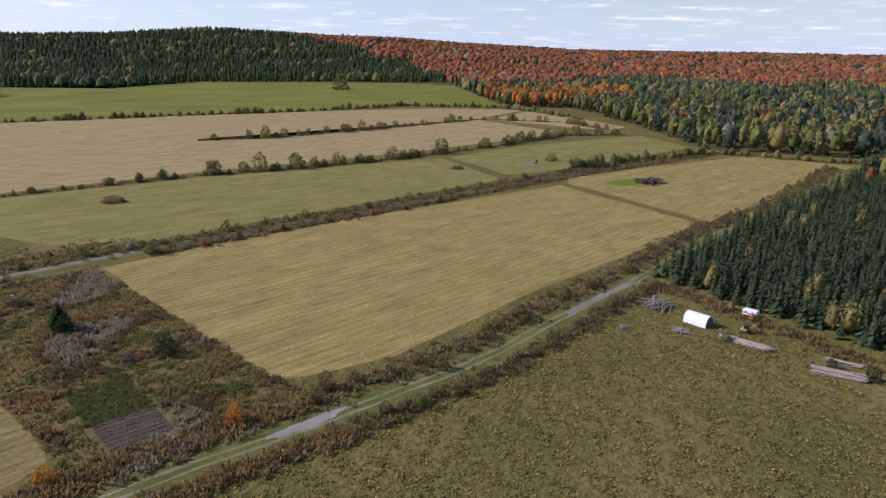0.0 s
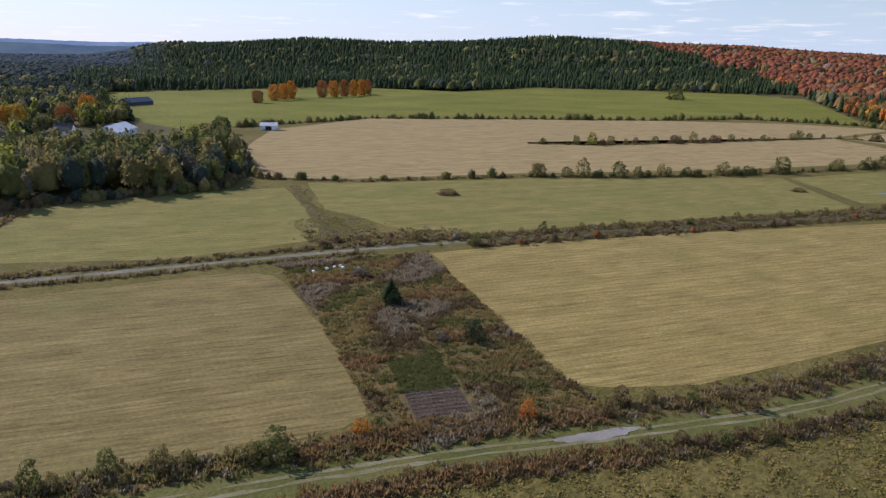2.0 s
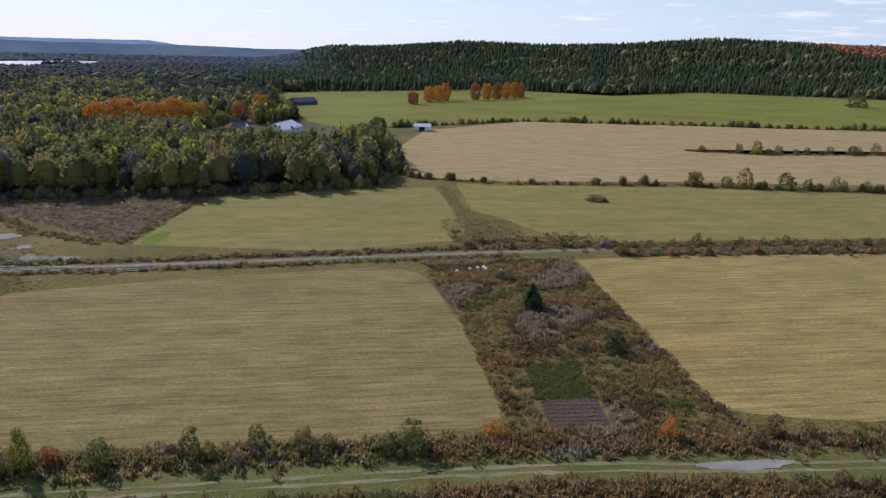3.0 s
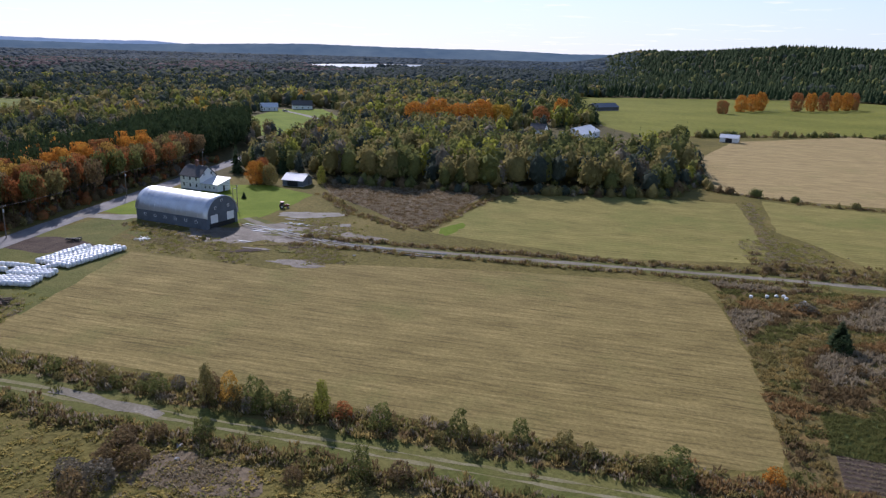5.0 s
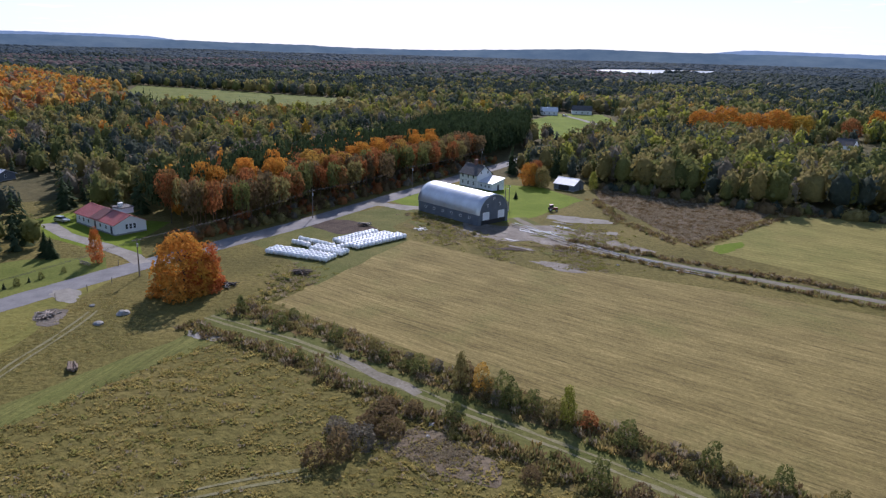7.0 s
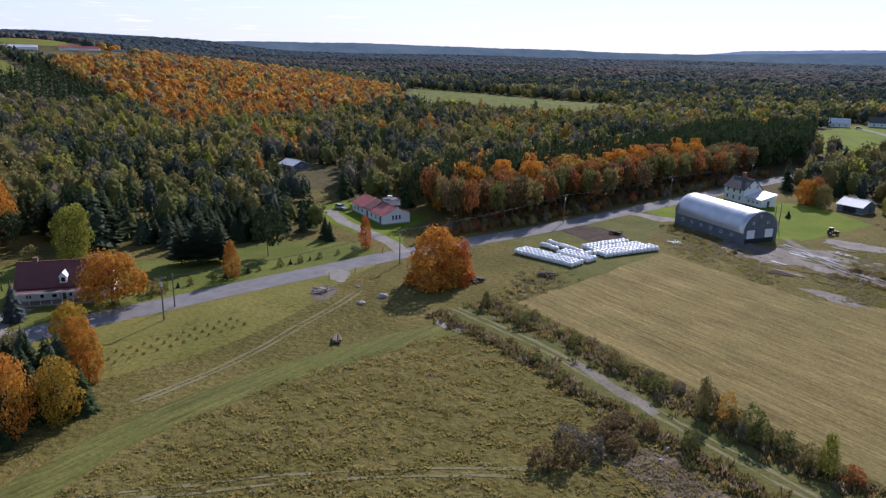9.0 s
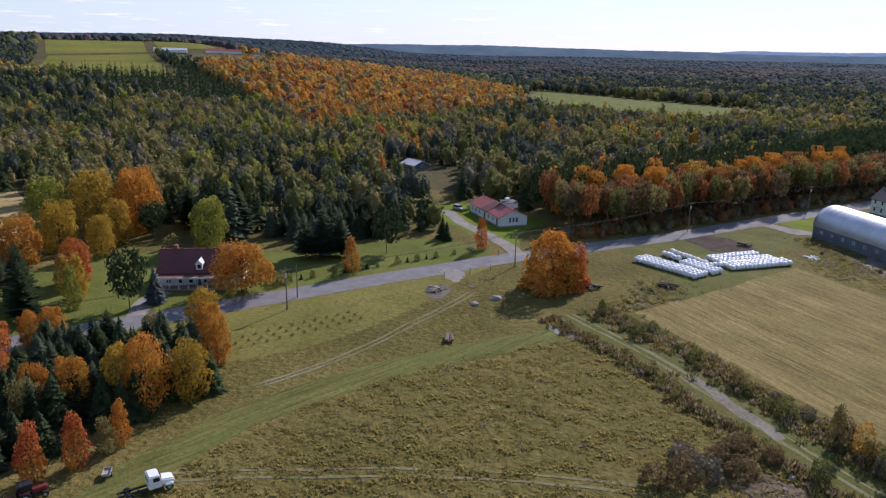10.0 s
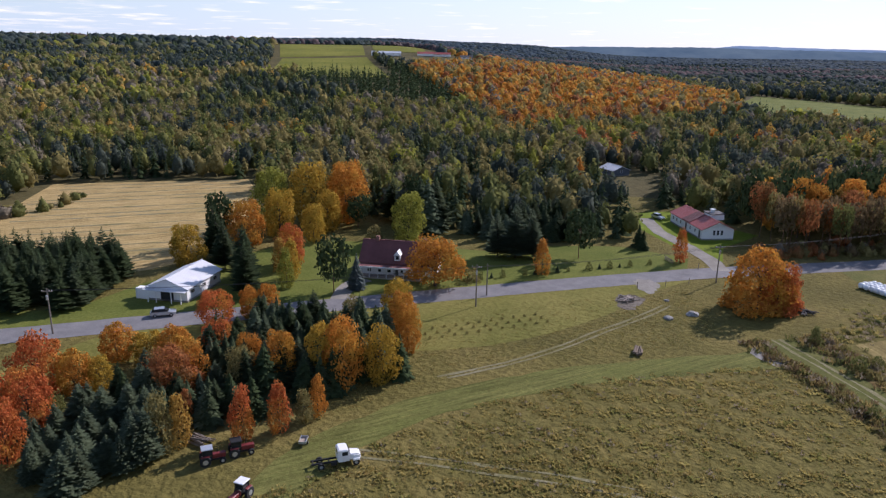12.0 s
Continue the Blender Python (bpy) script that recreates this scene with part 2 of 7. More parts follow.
M["rough_grass"] = ground_mix("rough_grass", [(0.25, (0.10, 0.088, 0.026)), (0.5, (0.162, 0.136, 0.040)), (0.75, (0.24, 0.186, 0.064))], 0.045, 0.9, 0.7, 0.95, 0.5)
M["mown_path"] = ground_mix("mown_path", [(0.3, (0.095, 0.11, 0.027)), (0.7, (0.175, 0.158, 0.052))], 0.12, 1.6, 0.25)
M["path_grass"] = mown("path_grass", (0.125, 0.135, 0.036), (0.20, 0.19, 0.06), 155, (0.11, 0.125, 0.03), 0.4)
M["forest_floor"] = ground_mix("forest_floor", [(0.3, (0.075, 0.07, 0.03)), (0.7, (0.14, 0.115, 0.05))], 0.02, 0.4, 0.8)
M["weeds"] = ground_mix("weeds", [(0.25, (0.12, 0.085, 0.043)), (0.42, (0.165, 0.122, 0.05)), (0.55, (0.145, 0.122, 0.043)), (0.75, (0.24, 0.14, 0.055))], 0.09, 0.9, 0.6)
M["weeds_grey"] = ground_mix("weeds_grey", [(0.3, (0.13, 0.10, 0.065)), (0.7, (0.23, 0.18, 0.12))], 0.08, 0.7, 0.6)
M["gravel"] = ground_mix("gravel", [(0.3, (0.21, 0.19, 0.155)), (0.7, (0.34, 0.318, 0.28))], 0.25, 5.0, 0.05, 0.9, 0.3)
M["asphalt"] = ground_mix("asphalt", [(0.3, (0.17, 0.165, 0.165)), (0.7, (0.26, 0.25, 0.245))], 0.3, 6.0, 0.02, 0.8, 0.3)
M["worn"] = ground_mix("worn", [(0.3, (0.17, 0.155, 0.06)), (0.7, (0.29, 0.26, 0.16))], 0.2, 2.5, 0.1)
M["worn_grey"] = ground_mix("worn_grey", [(0.3, (0.16, 0.14, 0.10)), (0.7, (0.30, 0.27, 0.215))], 0.15, 2.5, 0.15)
M["mud"] = ground_mix("mud", [(0.3, (0.10, 0.085, 0.065)), (0.55, (0.20, 0.17, 0.135)), (0.75, (0.32, 0.29, 0.25))], 0.16, 1.4, 0.3, 0.7, 0.5)
M["soil"] = ground_mix("soil", [(0.3, (0.06, 0.045, 0.035)), (0.7, (0.12, 0.09, 0.07))], 0.3, 2.5, 0.2)
M["garden"] = ground_mix("garden", [(0.3, (0.07, 0.095, 0.03)), (0.7, (0.125, 0.15, 0.05))], 0.25, 1.5, 0.5)
M["water"] = painted("water", (0.09, 0.125, 0.16), 0.38, 0, 0.1, 0.02)
M["wet"] = painted("wet", (0.13, 0.115, 0.095), 0.22, 0, 0.4, 0.6)

L = {}
L["spruce"] = leaves("spruce", (0.030, 0.046, 0.020), (0.072, 0.100, 0.042), 0.2)
L["young_spruce"] = leaves("young_spruce", (0.040, 0.056, 0.028), (0.094, 0.122, 0.060), 0.2)
L["blue_spruce"] = leaves("blue_spruce", (0.055, 0.07, 0.065), (0.13, 0.155, 0.145), 0.1)
# grey-green foliage; in the far mixes its greying is painted haze
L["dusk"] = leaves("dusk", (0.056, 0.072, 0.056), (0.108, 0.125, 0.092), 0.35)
L["green"] = leaves("green", (0.095, 0.108, 0.036), (0.25, 0.25, 0.080), 0.36)
L["olive"] = leaves("olive", (0.175, 0.15, 0.055), (0.37, 0.305, 0.115), 0.38)
L["lime"] = leaves("lime", (0.18, 0.19, 0.03), (0.40, 0.39, 0.08), 0.45)
L["yellow"] = leaves("yellow", (0.32, 0.19, 0.028), (0.60, 0.39, 0.06), 0.38, (0.46, 0.31, 0.045))
L["orange"] = leaves("orange", (0.40, 0.145, 0.026), (0.70, 0.33, 0.06), 0.38, (0.56, 0.31, 0.05))
L["red"] = leaves("red", (0.40, 0.09, 0.032), (0.68, 0.22, 0.07), 0.38, (0.58, 0.27, 0.05))
L["rust"] = leaves("rust", (0.26, 0.098, 0.036), (0.48, 0.19, 0.072), 0.4, (0.24, 0.16, 0.06))
L["bare"] = leaves("bare", (0.15, 0.125, 0.085), (0.27, 0.23, 0.165), 0.2)
L["brown"] = leaves("brown", (0.14, 0.098, 0.05), (0.27, 0.19, 0.095), 0.4)
L["grass"] = leaves("grass", (0.3, 0.245, 0.08), (0.46, 0.37, 0.13), 0.5)
L["grass_green"] = leaves("grass_green", (0.22, 0.215, 0.062), (0.34, 0.31, 0.1), 0.5)
L["pale_weed"] = leaves("pale_weed", (0.25, 0.205, 0.135), (0.42, 0.345, 0.235), 0.45)
L["weed_rust"] = leaves("weed_rust", (0.25, 0.155, 0.066), (0.4, 0.25, 0.11), 0.45)
L["fir"] = leaves("fir", (0.065, 0.088, 0.050), (0.16, 0.195, 0.115), 0.25)
L["russet"] = leaves("russet", (0.19, 0.066, 0.040), (0.34, 0.125, 0.068), 0.2)
L["gold"] = leaves("gold", (0.36, 0.20, 0.04), (0.62, 0.40, 0.10))
# blue-grey and purplish leaf tones that paint distance haze into far woods
L["hazed_plain_wood"] = leaves("hazed_plain_wood", (0.042, 0.060, 0.060), (0.070, 0.090, 0.082), 0.2)
L["hazed_blue_wood"] = leaves("hazed_blue_wood", (0.052, 0.078, 0.098), (0.075, 0.104, 0.124), 0.2)
L["hazed_brown_wood"] = leaves("hazed_brown_wood", (0.115, 0.085, 0.085), (0.17, 0.125, 0.115), 0.2)
L["weed_gold"] = leaves("weed_gold", (0.27, 0.205, 0.075), (0.43, 0.32, 0.12), 0.45)
L["weed_green"] = leaves("weed_green", (0.125, 0.13, 0.042), (0.24, 0.23, 0.078), 0.4)
M["bark"] = painted("bark", (0.10, 0.075, 0.055), 0.95, 0, 0.6, 2.0)
M["pine_bark"] = painted("pine_bark", (0.19, 0.105, 0.065), 0.95, 0, 0.5, 2.0)


# ---- meshes ----
def mesh_of(name, verts, faces, mats, slots=None, smooth_shade=False):
    """A mesh out of arrays: verts n x 3, faces m x k."""
    verts, faces = np.asarray(verts, dtype=np.float32), np.asarray(faces, dtype=np.int32)
    me = bpy.data.meshes.new(name)
    count, k = faces.shape
    me.vertices.add(len(verts))
    me.vertices.foreach_set("co", verts.ravel())
    me.loops.add(count * k)
    me.loops.foreach_set("vertex_index", faces.ravel())
    me.polygons.add(count)
    me.polygons.foreach_set("loop_start", np.arange(0, count * k, k, dtype=np.int32))
    for m in mats:
        me.materials.append(m)
    if slots is not None:
        me.polygons.foreach_set("material_index", np.asarray(slots, dtype=np.int32))
    me.polygons.foreach_set("use_smooth", np.full(count, smooth_shade, dtype=bool))
    me.update(calc_edges=True)
    return me


def from_bm(name, bm, mat):
    me = bpy.data.meshes.new(name)
    bmesh.ops.recalc_face_normals(bm, faces=bm.faces[:])
    bm.to_mesh(me)
    bm.free()
    me.materials.append(mat)
    return me


def part(name, bm, mat, parent, label=""):
    ob = new(name, from_bm(name, bm, mat) if isinstance(bm, bmesh.types.BMesh) else bm)
    ob.parent = parent
    return tagged(ob, label) if label else ob


def thing(name, m, label, category, group="", kind=""):
    ob = new(name)
    ob.matrix_world = m
    return tagged(ob, label, category, group, kind)


def at(x, y, turn=0.0, size=1.0, z=None):
    """A pose that stands on the land, turned and scaled."""
    h = float(height(x, y)) if z is None else z
    return pose(x, y, h, 0, 0, turn) @ Matrix.Scale(size, 4)


def box(bm, x0, y0, z0, x1, y1, z1, bevel=0.0):
    made = bmesh.ops.create_cube(bm, size=1)["verts"]
    for v in made:
        v.co = Vector((x0 if v.co.x < 0 else x1, y0 if v.co.y < 0 else y1, z0 if v.co.z < 0 else z1))
    if bevel:
        edges = list({e for v in made for e in v.link_edges})
        bmesh.ops.bevel(bm, geom=edges, offset=bevel, segments=1, affect="EDGES")
    return bm


def boxes(*rows, bevel=0.0):
    bm = bmesh.new()
    for r in rows:
        box(bm, *r, bevel=bevel)
    return bm


def tube(bm, a, b, r0, r1, sides=7):
    """A tapered round bar from a to b."""
    a, b = Vector(a), Vector(b)
    q = (b - a).to_track_quat("Z", "Y")
    rings = []
    for p, r in ((a, r0), (b, r1)):
        rings.append([bm.verts.new(p + q @ Vector((r * math.cos(2 * math.pi * k / sides), r * math.sin(2 * math.pi * k / sides), 0))) for k in range(sides)])
    for k in range(sides):
        bm.faces.new((rings[0][k], rings[0][(k + 1) % sides], rings[1][(k + 1) % sides], rings[1][k]))
    bm.faces.new(rings[0][::-1])
    bm.faces.new(rings[1])
    return bm


def prism(bm, outline, y0, y1):
    """An outline in x and z drawn out along y."""
    a = [bm.verts.new((x, y0, z)) for x, z in outline]
    b = [bm.verts.new((x, y1, z)) for x, z in outline]
    bm.faces.new(a)
    bm.faces.new(b[::-1])
    for k in range(len(a)):
        j = (k + 1) % len(a)
        bm.faces.new((a[j], a[k], b[k], b[j]))
    return bm


# ---- ground and fields ----
def sheet(name, poly, mat, z, label, category="field"):
    """A level field: its outline, slightly uneven, in one sheet."""
    bm = bmesh.new()
    rng = random.Random(len(name) * 7 + int(abs(poly[0][0])))
    pts = []
    for (ax, ay), (bx, by) in zip(poly, poly[1:] + poly[:1]):
        n = max(1, int(math.hypot(bx - ax, by - ay) / 6))
        for k in range(n):
            s = 0 if k == 0 else rng.uniform(-0.45, 0.45)
            pts.append((ax + (bx - ax) * k / n + s, ay + (by - ay) * k / n + s, z))
    face = bm.faces.new([bm.verts.new(p) for p in pts])
    if face.normal.z < 0 or sum(a[0] * b[1] - b[0] * a[1] for a, b in zip(pts, pts[1:] + pts[:1])) < 0:
        face.normal_flip()
    bmesh.ops.triangulate(bm, faces=[face])
    me = bpy.data.meshes.new(name)
    bm.to_mesh(me)
    bm.free()
    me.materials.append(mat)
    return tagged(new(name, me), label, category, kind="structure")


def draped(name, corners, mat, label, lift=0.4, n=24):
    """A far field laid over sloping land between four corners."""
    u, v = np.meshgrid(np.linspace(0, 1, n), np.linspace(0, 1, n))
    a, b, c, d = (np.array(p, dtype=float) for p in corners)
    p = (1 - v)[..., None] * ((1 - u)[..., None] * a + u[..., None] * b) + v[..., None] * ((1 - u)[..., None] * d + u[..., None] * c)
    x, y = p[..., 0].ravel(), p[..., 1].ravel()
    q = np.arange(n * n).reshape(n, n)
    faces = np.stack([q[:-1, :-1], q[:-1, 1:], q[1:, 1:], q[1:, :-1]], -1).reshape(-1, 4)
    return tagged(new(name, mesh_of(name, np.c_[x, y, height(x, y) + lift], faces, [mat], None, True)), label, "field", kind="structure")


def strip(name, line, width, mat, z, label, category="road", ragged=0.25):
    """A road or track of a given width along a line."""
    rng = random.Random(int(abs(line[0][0] * 10)))
    pts = []
    for (ax, ay), (bx, by) in zip(line, line[1:]):
        n = max(1, int(math.hypot(bx - ax, by - ay) / 3))
        pts += [(ax + (bx - ax) * k / n, ay + (by - ay) * k / n) for k in range(n)]
    pts.append(line[-1])
    for _ in range(4):  # round the bends
        pts = [pts[0]] + [((a[0] + 2 * b[0] + c[0]) / 4, (a[1] + 2 * b[1] + c[1]) / 4) for a, b, c in zip(pts, pts[1:], pts[2:])] + [pts[-1]]
    verts, faces = [], []
    for k, (x, y) in enumerate(pts):
        a, b = pts[max(0, k - 1)], pts[min(len(pts) - 1, k + 1)]
        d = math.hypot(b[0] - a[0], b[1] - a[1])
        nx, ny = -(b[1] - a[1]) / d, (b[0] - a[0]) / d
        for s in (1, -1):
            w = s * (width / 2 + rng.uniform(-ragged, ragged))
            px, py = x + nx * w, y + ny * w
            verts.append((px, py, float(height(px, py)) + z))
        if k:
            i = 2 * k
            faces.append((i - 2, i - 1, i + 1, i))
    return tagged(new(name, mesh_of(name, verts, faces, [mat])), label, category, kind="structure")


def blob(name, x, y, rx, ry, turn, mat, z, label, category="ground patch", seed=1, rough=1.0, level=None):
    """A patch of bare ground or water with an uneven rim."""
    rng = random.Random(seed)
    ph = [rng.uniform(0, 6.28) for _ in range(4)]
    pts = []
    for k in range(48):
        a = 2 * math.pi * k / 48
        r = 1 + rough * (0.16 * math.sin(2 * a + ph[0]) + 0.12 * math.sin(3 * a + ph[1]) + 0.07 * math.sin(7 * a + ph[2]) + 0.05 * math.sin(11 * a + ph[3]))
        c, s = math.cos(radians(turn)), math.sin(radians(turn))
        px, py = rx * r * math.cos(a), ry * r * math.sin(a)
        pts.append((x + c * px - s * py, y + s * px + c * py))
    hx, hy = [p[0] for p in pts], [p[1] for p in pts]
    verts = [(x, y, float(height(x, y)) + z)] + [(px, py, float(height(px, py)) + z) for px, py in zip(hx, hy)]
    if level is not None:
        verts = [(v[0], v[1], level) for v in verts]
    faces = [(0, 1 + k, 1 + (k + 1) % 48) for k in range(48)]
    return tagged(new(name, mesh_of(name, verts, faces, [mat])), label, category, kind="structure")


rings = np.r_[0, 40, 80, 130, 190, 260, 340, 420, np.arange(480, 1400, 45), np.arange(1400, 4900, 100), 4950]
turns = np.radians(np.arange(0, 360, 1.5))
gr, ga = np.meshgrid(rings, turns, indexing="ij")
gx, gy = -gr * np.sin(ga), gr * np.cos(ga)
nr, na = gr.shape
q = np.arange(nr * na).reshape(nr, na)
gf = np.stack([q[:-1], np.roll(q, -1, 1)[:-1], np.roll(q, -1, 1)[1:], q[1:]], -1).reshape(-1, 4)[:, ::-1]
slot = (np.repeat(rings[1:], na) > 260).astype(int)
ground = tagged(new("ground", mesh_of("ground", np.c_[gx.ravel(), gy.ravel(), height(gx, gy).ravel()], gf, [M["rough_grass"], M["forest_floor"]], slot, True)),
                "rough olive pasture and forest floor reaching the hills", "ground", kind="structure")
def ridge(name, away, share, seed, mat, label):
    """A far wooded ridge that closes the view; its crest follows the hills' outline."""
    az = np.arange(-60, 172, 0.25)
    top, high = np.interp(az, RIM_A[:, 0], RIM_A[:, 2]), np.interp(az, RIM_A[:, 0], RIM_A[:, 3])
    rng = np.random.default_rng(seed)
    bumps = sum(np.sin(np.radians(az) * f + rng.uniform(0, 6.28)) / f for f in (9, 17, 29, 47, 83, 160)) * 90
    crest = 50 + ((high + 12 - 50) * away / top) * share + bumps * (0.25 if share > 0.95 else 0.5)
    crest += rng.uniform(-1.5, 1.5, len(az))
    x, y = -np.sin(np.radians(az)), np.cos(np.radians(az))
    verts = np.concatenate([np.c_[x * (away - d), y * (away - d), z] for d, z in ((420, np.full(len(az), -20.0)), (180, crest * 0.62 - 8), (0, crest))])
    n = len(az)
    k = np.arange(n - 1)
    faces = np.concatenate([np.stack([k + r * n, k + 1 + r * n, k + 1 + (r + 1) * n, k + (r + 1) * n], -1) for r in (0, 1)])
    return tagged(new(name, mesh_of(name, verts, faces, [mat], None, True)), label, "hills", kind="structure")


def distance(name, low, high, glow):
    """Wooded hills whose bluish colour and glow paint the haze of kilometres of air."""
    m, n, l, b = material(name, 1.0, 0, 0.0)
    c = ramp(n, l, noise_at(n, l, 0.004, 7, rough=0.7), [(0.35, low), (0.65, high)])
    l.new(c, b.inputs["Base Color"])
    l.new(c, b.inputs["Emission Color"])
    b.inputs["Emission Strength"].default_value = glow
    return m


# haze is put into both ridges as blue colour and emission
M["hazed_far_ridge"] = distance("hazed_far_ridge", (0.095, 0.14, 0.21), (0.135, 0.185, 0.255), 0.68)
M["hazed_near_ridge"] = distance("hazed_near_ridge", (0.06, 0.092, 0.125), (0.095, 0.13, 0.155), 0.42)
ridge("backdrop_far_ridge", 5600, 1.0, 3, M["hazed_far_ridge"], "wooded ridge on the far horizon, painted hazy blue")
ridge("backdrop_near_ridge", 5050, 0.6, 7, M["hazed_near_ridge"], "wooded ridge below the horizon, painted hazy grey-blue")
LANE = [(-133, -22), (-117.6, -3.5), (-99.4, 12), (-80, 30.5), (-65.7, 44), (-45.8, 62.8), (-29.7, 77), (-11, 91), (12, 110), (33, 134), (53.3, 155), (85.5, 194), (129, 234), (205, 322)]
ROAD = [(20, -175), (-25, -146), (-60, -121.8), (-93, -98.6), (-112, -85), (-137.5, -66.5), (-166, -44.5), (-182, -30), (-206, -8), (-242, 20), (-267, 40), (-330, 90), (-420, 150)]
MID = [(-213, 60), (-181, 64.4), (-154, 92), (-117, 132.5), (-90, 162), (-70, 180.5), (-38, 209), (5, 247.6), (67, 304), (159, 376)]
F_WEST = [(-139.4, -10.2), (-188, 23.3), (-168, 42), (-158, 50), (-156, 63.7), (-133.4, 97), (-107, 129.5), (-98, 130), (-93, 127), (-70.3, 107.8), (-48, 84.5), (-45.8, 80.5), (-47, 76), (-55.5, 65), (-77, 46.8), (-108, 20)]
F_NORTH = [(-73.7, 165.3), (-24, 106), (-21, 104), (-17, 104.6), (-11, 107.6), (-2.3, 112.6), (28.4, 148), (91.2, 208.9), (60, 279), (-38, 203)]
F_NORTH_FAR = [(64, 283), (95, 212.7), (213, 331), (181, 369), (68, 299)]
F_GREEN = [(-143, 250), (-162, 240), (-128, 199), (-114, 195.4), (-91, 184.5), (-73, 189), (-5, 253), (38.5, 292), (15, 354), (-87.7, 293.8)]
F_GREEN_FAR = [(19, 357), (42, 304), (70, 320), (161, 400), (149, 462), (66, 407)]
F_PALE = [(-241, 290), (-182, 240), (-150, 258), (-94, 306), (-2, 374), (104, 476), (54, 570), (-84, 437), (-124, 421), (-127, 430), (52, 575), (107, 677), (28, 690), (-84, 647), (-182, 591), (-289, 524), (-300, 405)]
F_PALE_EAST = [(59.6, 573), (137.8, 491), (158, 520), (112, 670)]
F_TOP = [(-297, 533), (-199, 600), (-84, 655), (-4, 727), (92, 720), (62, 1290), (-129, 1290), (-355, 1250), (-420, 1010), (-500, 1020), (-606, 1010), (-660, 860), (-735, 660), (-540, 480), (-400, 390), (-345, 372)]
F_SMALL = [(-173, 102), (-213, 158), (-199, 188), (-163, 226), (-105, 168), (-129, 130)]
PATCH = [(-262, 104), (-217, 153), (-175, 100), (-208, 100), (-236, 98)]
WEEDS = [(-103, 138), (-75.5, 165), (-17, 99.5), (-30, 79), (-45, 66), (-44, 80), (-70.3, 107.8)]
FARM = [(-20, -150), (-62, -126), (-112, -92), (-168, -52), (-210, -18), (-245, 10), (-275, 36), (-292, 52), (-285, 95), (-267, 108), (-217, 160), (-183, 216),
        (-200, 247), (-291, 350), (-350, 372), (-400, 390), (-540, 480), (-735, 660), (-660, 860), (-606, 1020), (-420, 1020), (-360, 1260), (-129, 1295), (66, 1295), (95, 730), (160, 700),
        (168, 522), (166, 392), (246, 350), (133, 232), (56, 152), (82, 98), (130, 60), (200, -50), (150, -250)]
fields = [
    ("farmland", FARM, "rough_grass", 0.012, "rough olive grass between the hay fields"),
    ("field_west", F_WEST, "hay_west", 0.03, "mown tan hay field with fine rows of stubble"),
    ("field_north", F_NORTH, "hay_north", 0.03, "broad mown straw-coloured hay field"),
    ("field_north_far", F_NORTH_FAR, "hay_north", 0.03, "mown straw-coloured field with a brush pile"),
    ("field_green", F_GREEN, "hay_green", 0.03, "mown yellow-green field between hedgerows"),
    ("field_green_far", F_GREEN_FAR, "hay_green", 0.03, "mown yellow-green field with a small pond"),
    ("field_pale", F_PALE, "hay_pale", 0.03, "pale dry mown field beyond the hedgerows"),
    ("field_pale_east", F_PALE_EAST, "hay_pale", 0.03, "pale dry end of a mown field"),
    ("field_top", F_TOP, "pasture_far", 0.03, "green pasture below the spruce hill"),
    ("field_small", F_SMALL, "hay_green", 0.03, "mown yellow-green field beside the woods"),
    ("weed_patch", PATCH, "weeds_grey", 0.03, "patch of dry grey-brown weeds"),
    ("weed_strip", WEEDS, "weeds", 0.025, "fallow strip of brown and rust weeds"),
    ("lawn_farm", [(-243, 21), (-224, 33), (-207, 55), (-214, 67), (-239, 92), (-264, 84), (-275, 62), (-268, 44)], "lawn", 0.04, "bright green mown lawn by the farmhouse"),
    ("lawn_south", [(-40, -139), (-62, -124.5), (-95, -101.5), (-114, -88), (-139, -70), (-166, -49), (-176, -52), (-175, -70), (-160, -90), (-150, -92), (-140, -118), (-128, -138), (-98, -140), (-80, -138), (-62, -134), (-45, -150)], "lawn_shady", 0.03, "green lawn with long tree shadows along the road"),
    ("lawn_bungalow", [(-178, -44), (-193, -48), (-212, -44), (-216, -55), (-228, -74), (-215, -84), (-198, -74), (-184, -58)], "lawn", 0.035, "green lawn round the bungalow"),
    ("meadow", [(-75, -196), (-88, -228), (-122, -266), (-175, -222), (-150, -182), (-92, -145), (-79, -148)], "meadow_tan", 0.03, "golden mown meadow with swathes"),
    ("lawn_north_of_road", [(-36, -115), (-60, -117), (-93, -94.5), (-112, -80.5), (-137, -62.5), (-160, -45), (-140, -50), (-122, -52), (-104, -58), (-92, -66), (-84, -74), (-60, -100)], "slope_grass", 0.028, "short yellow-green grass beside the road"),
    ("clearing_house", [(-423, 127), (-437, 180), (-520, 225), (-610, 245), (-612, 205), (-550, 163)], "lawn", 0.04, "green hillside lawn below white houses"),
    ("clearing_wood", [(-955, -225), (-865, -97), (-764, 29), (-600, 26), (-555, -8), (-590, -110), (-690, -185)], "lawn_shady", 0.04, "narrow green clearing in the forest"),
    ("bale_yard", [(-170, -8), (-192, -22), (-212, -4), (-232, 22), (-226, 33), (-203, 20), (-188, 23), (-150, -2)], "mown_path", 0.033, "grassy yard beside the bale stack"),
]
for name, poly, mat, z, label in fields:
    sheet(name, poly, M[mat], z, label)
draped("field_hill_low", [(-520, -620), (-600, -515), (-835, -764), (-716, -820)], M["pasture_far"], "bright green field on the far rise")
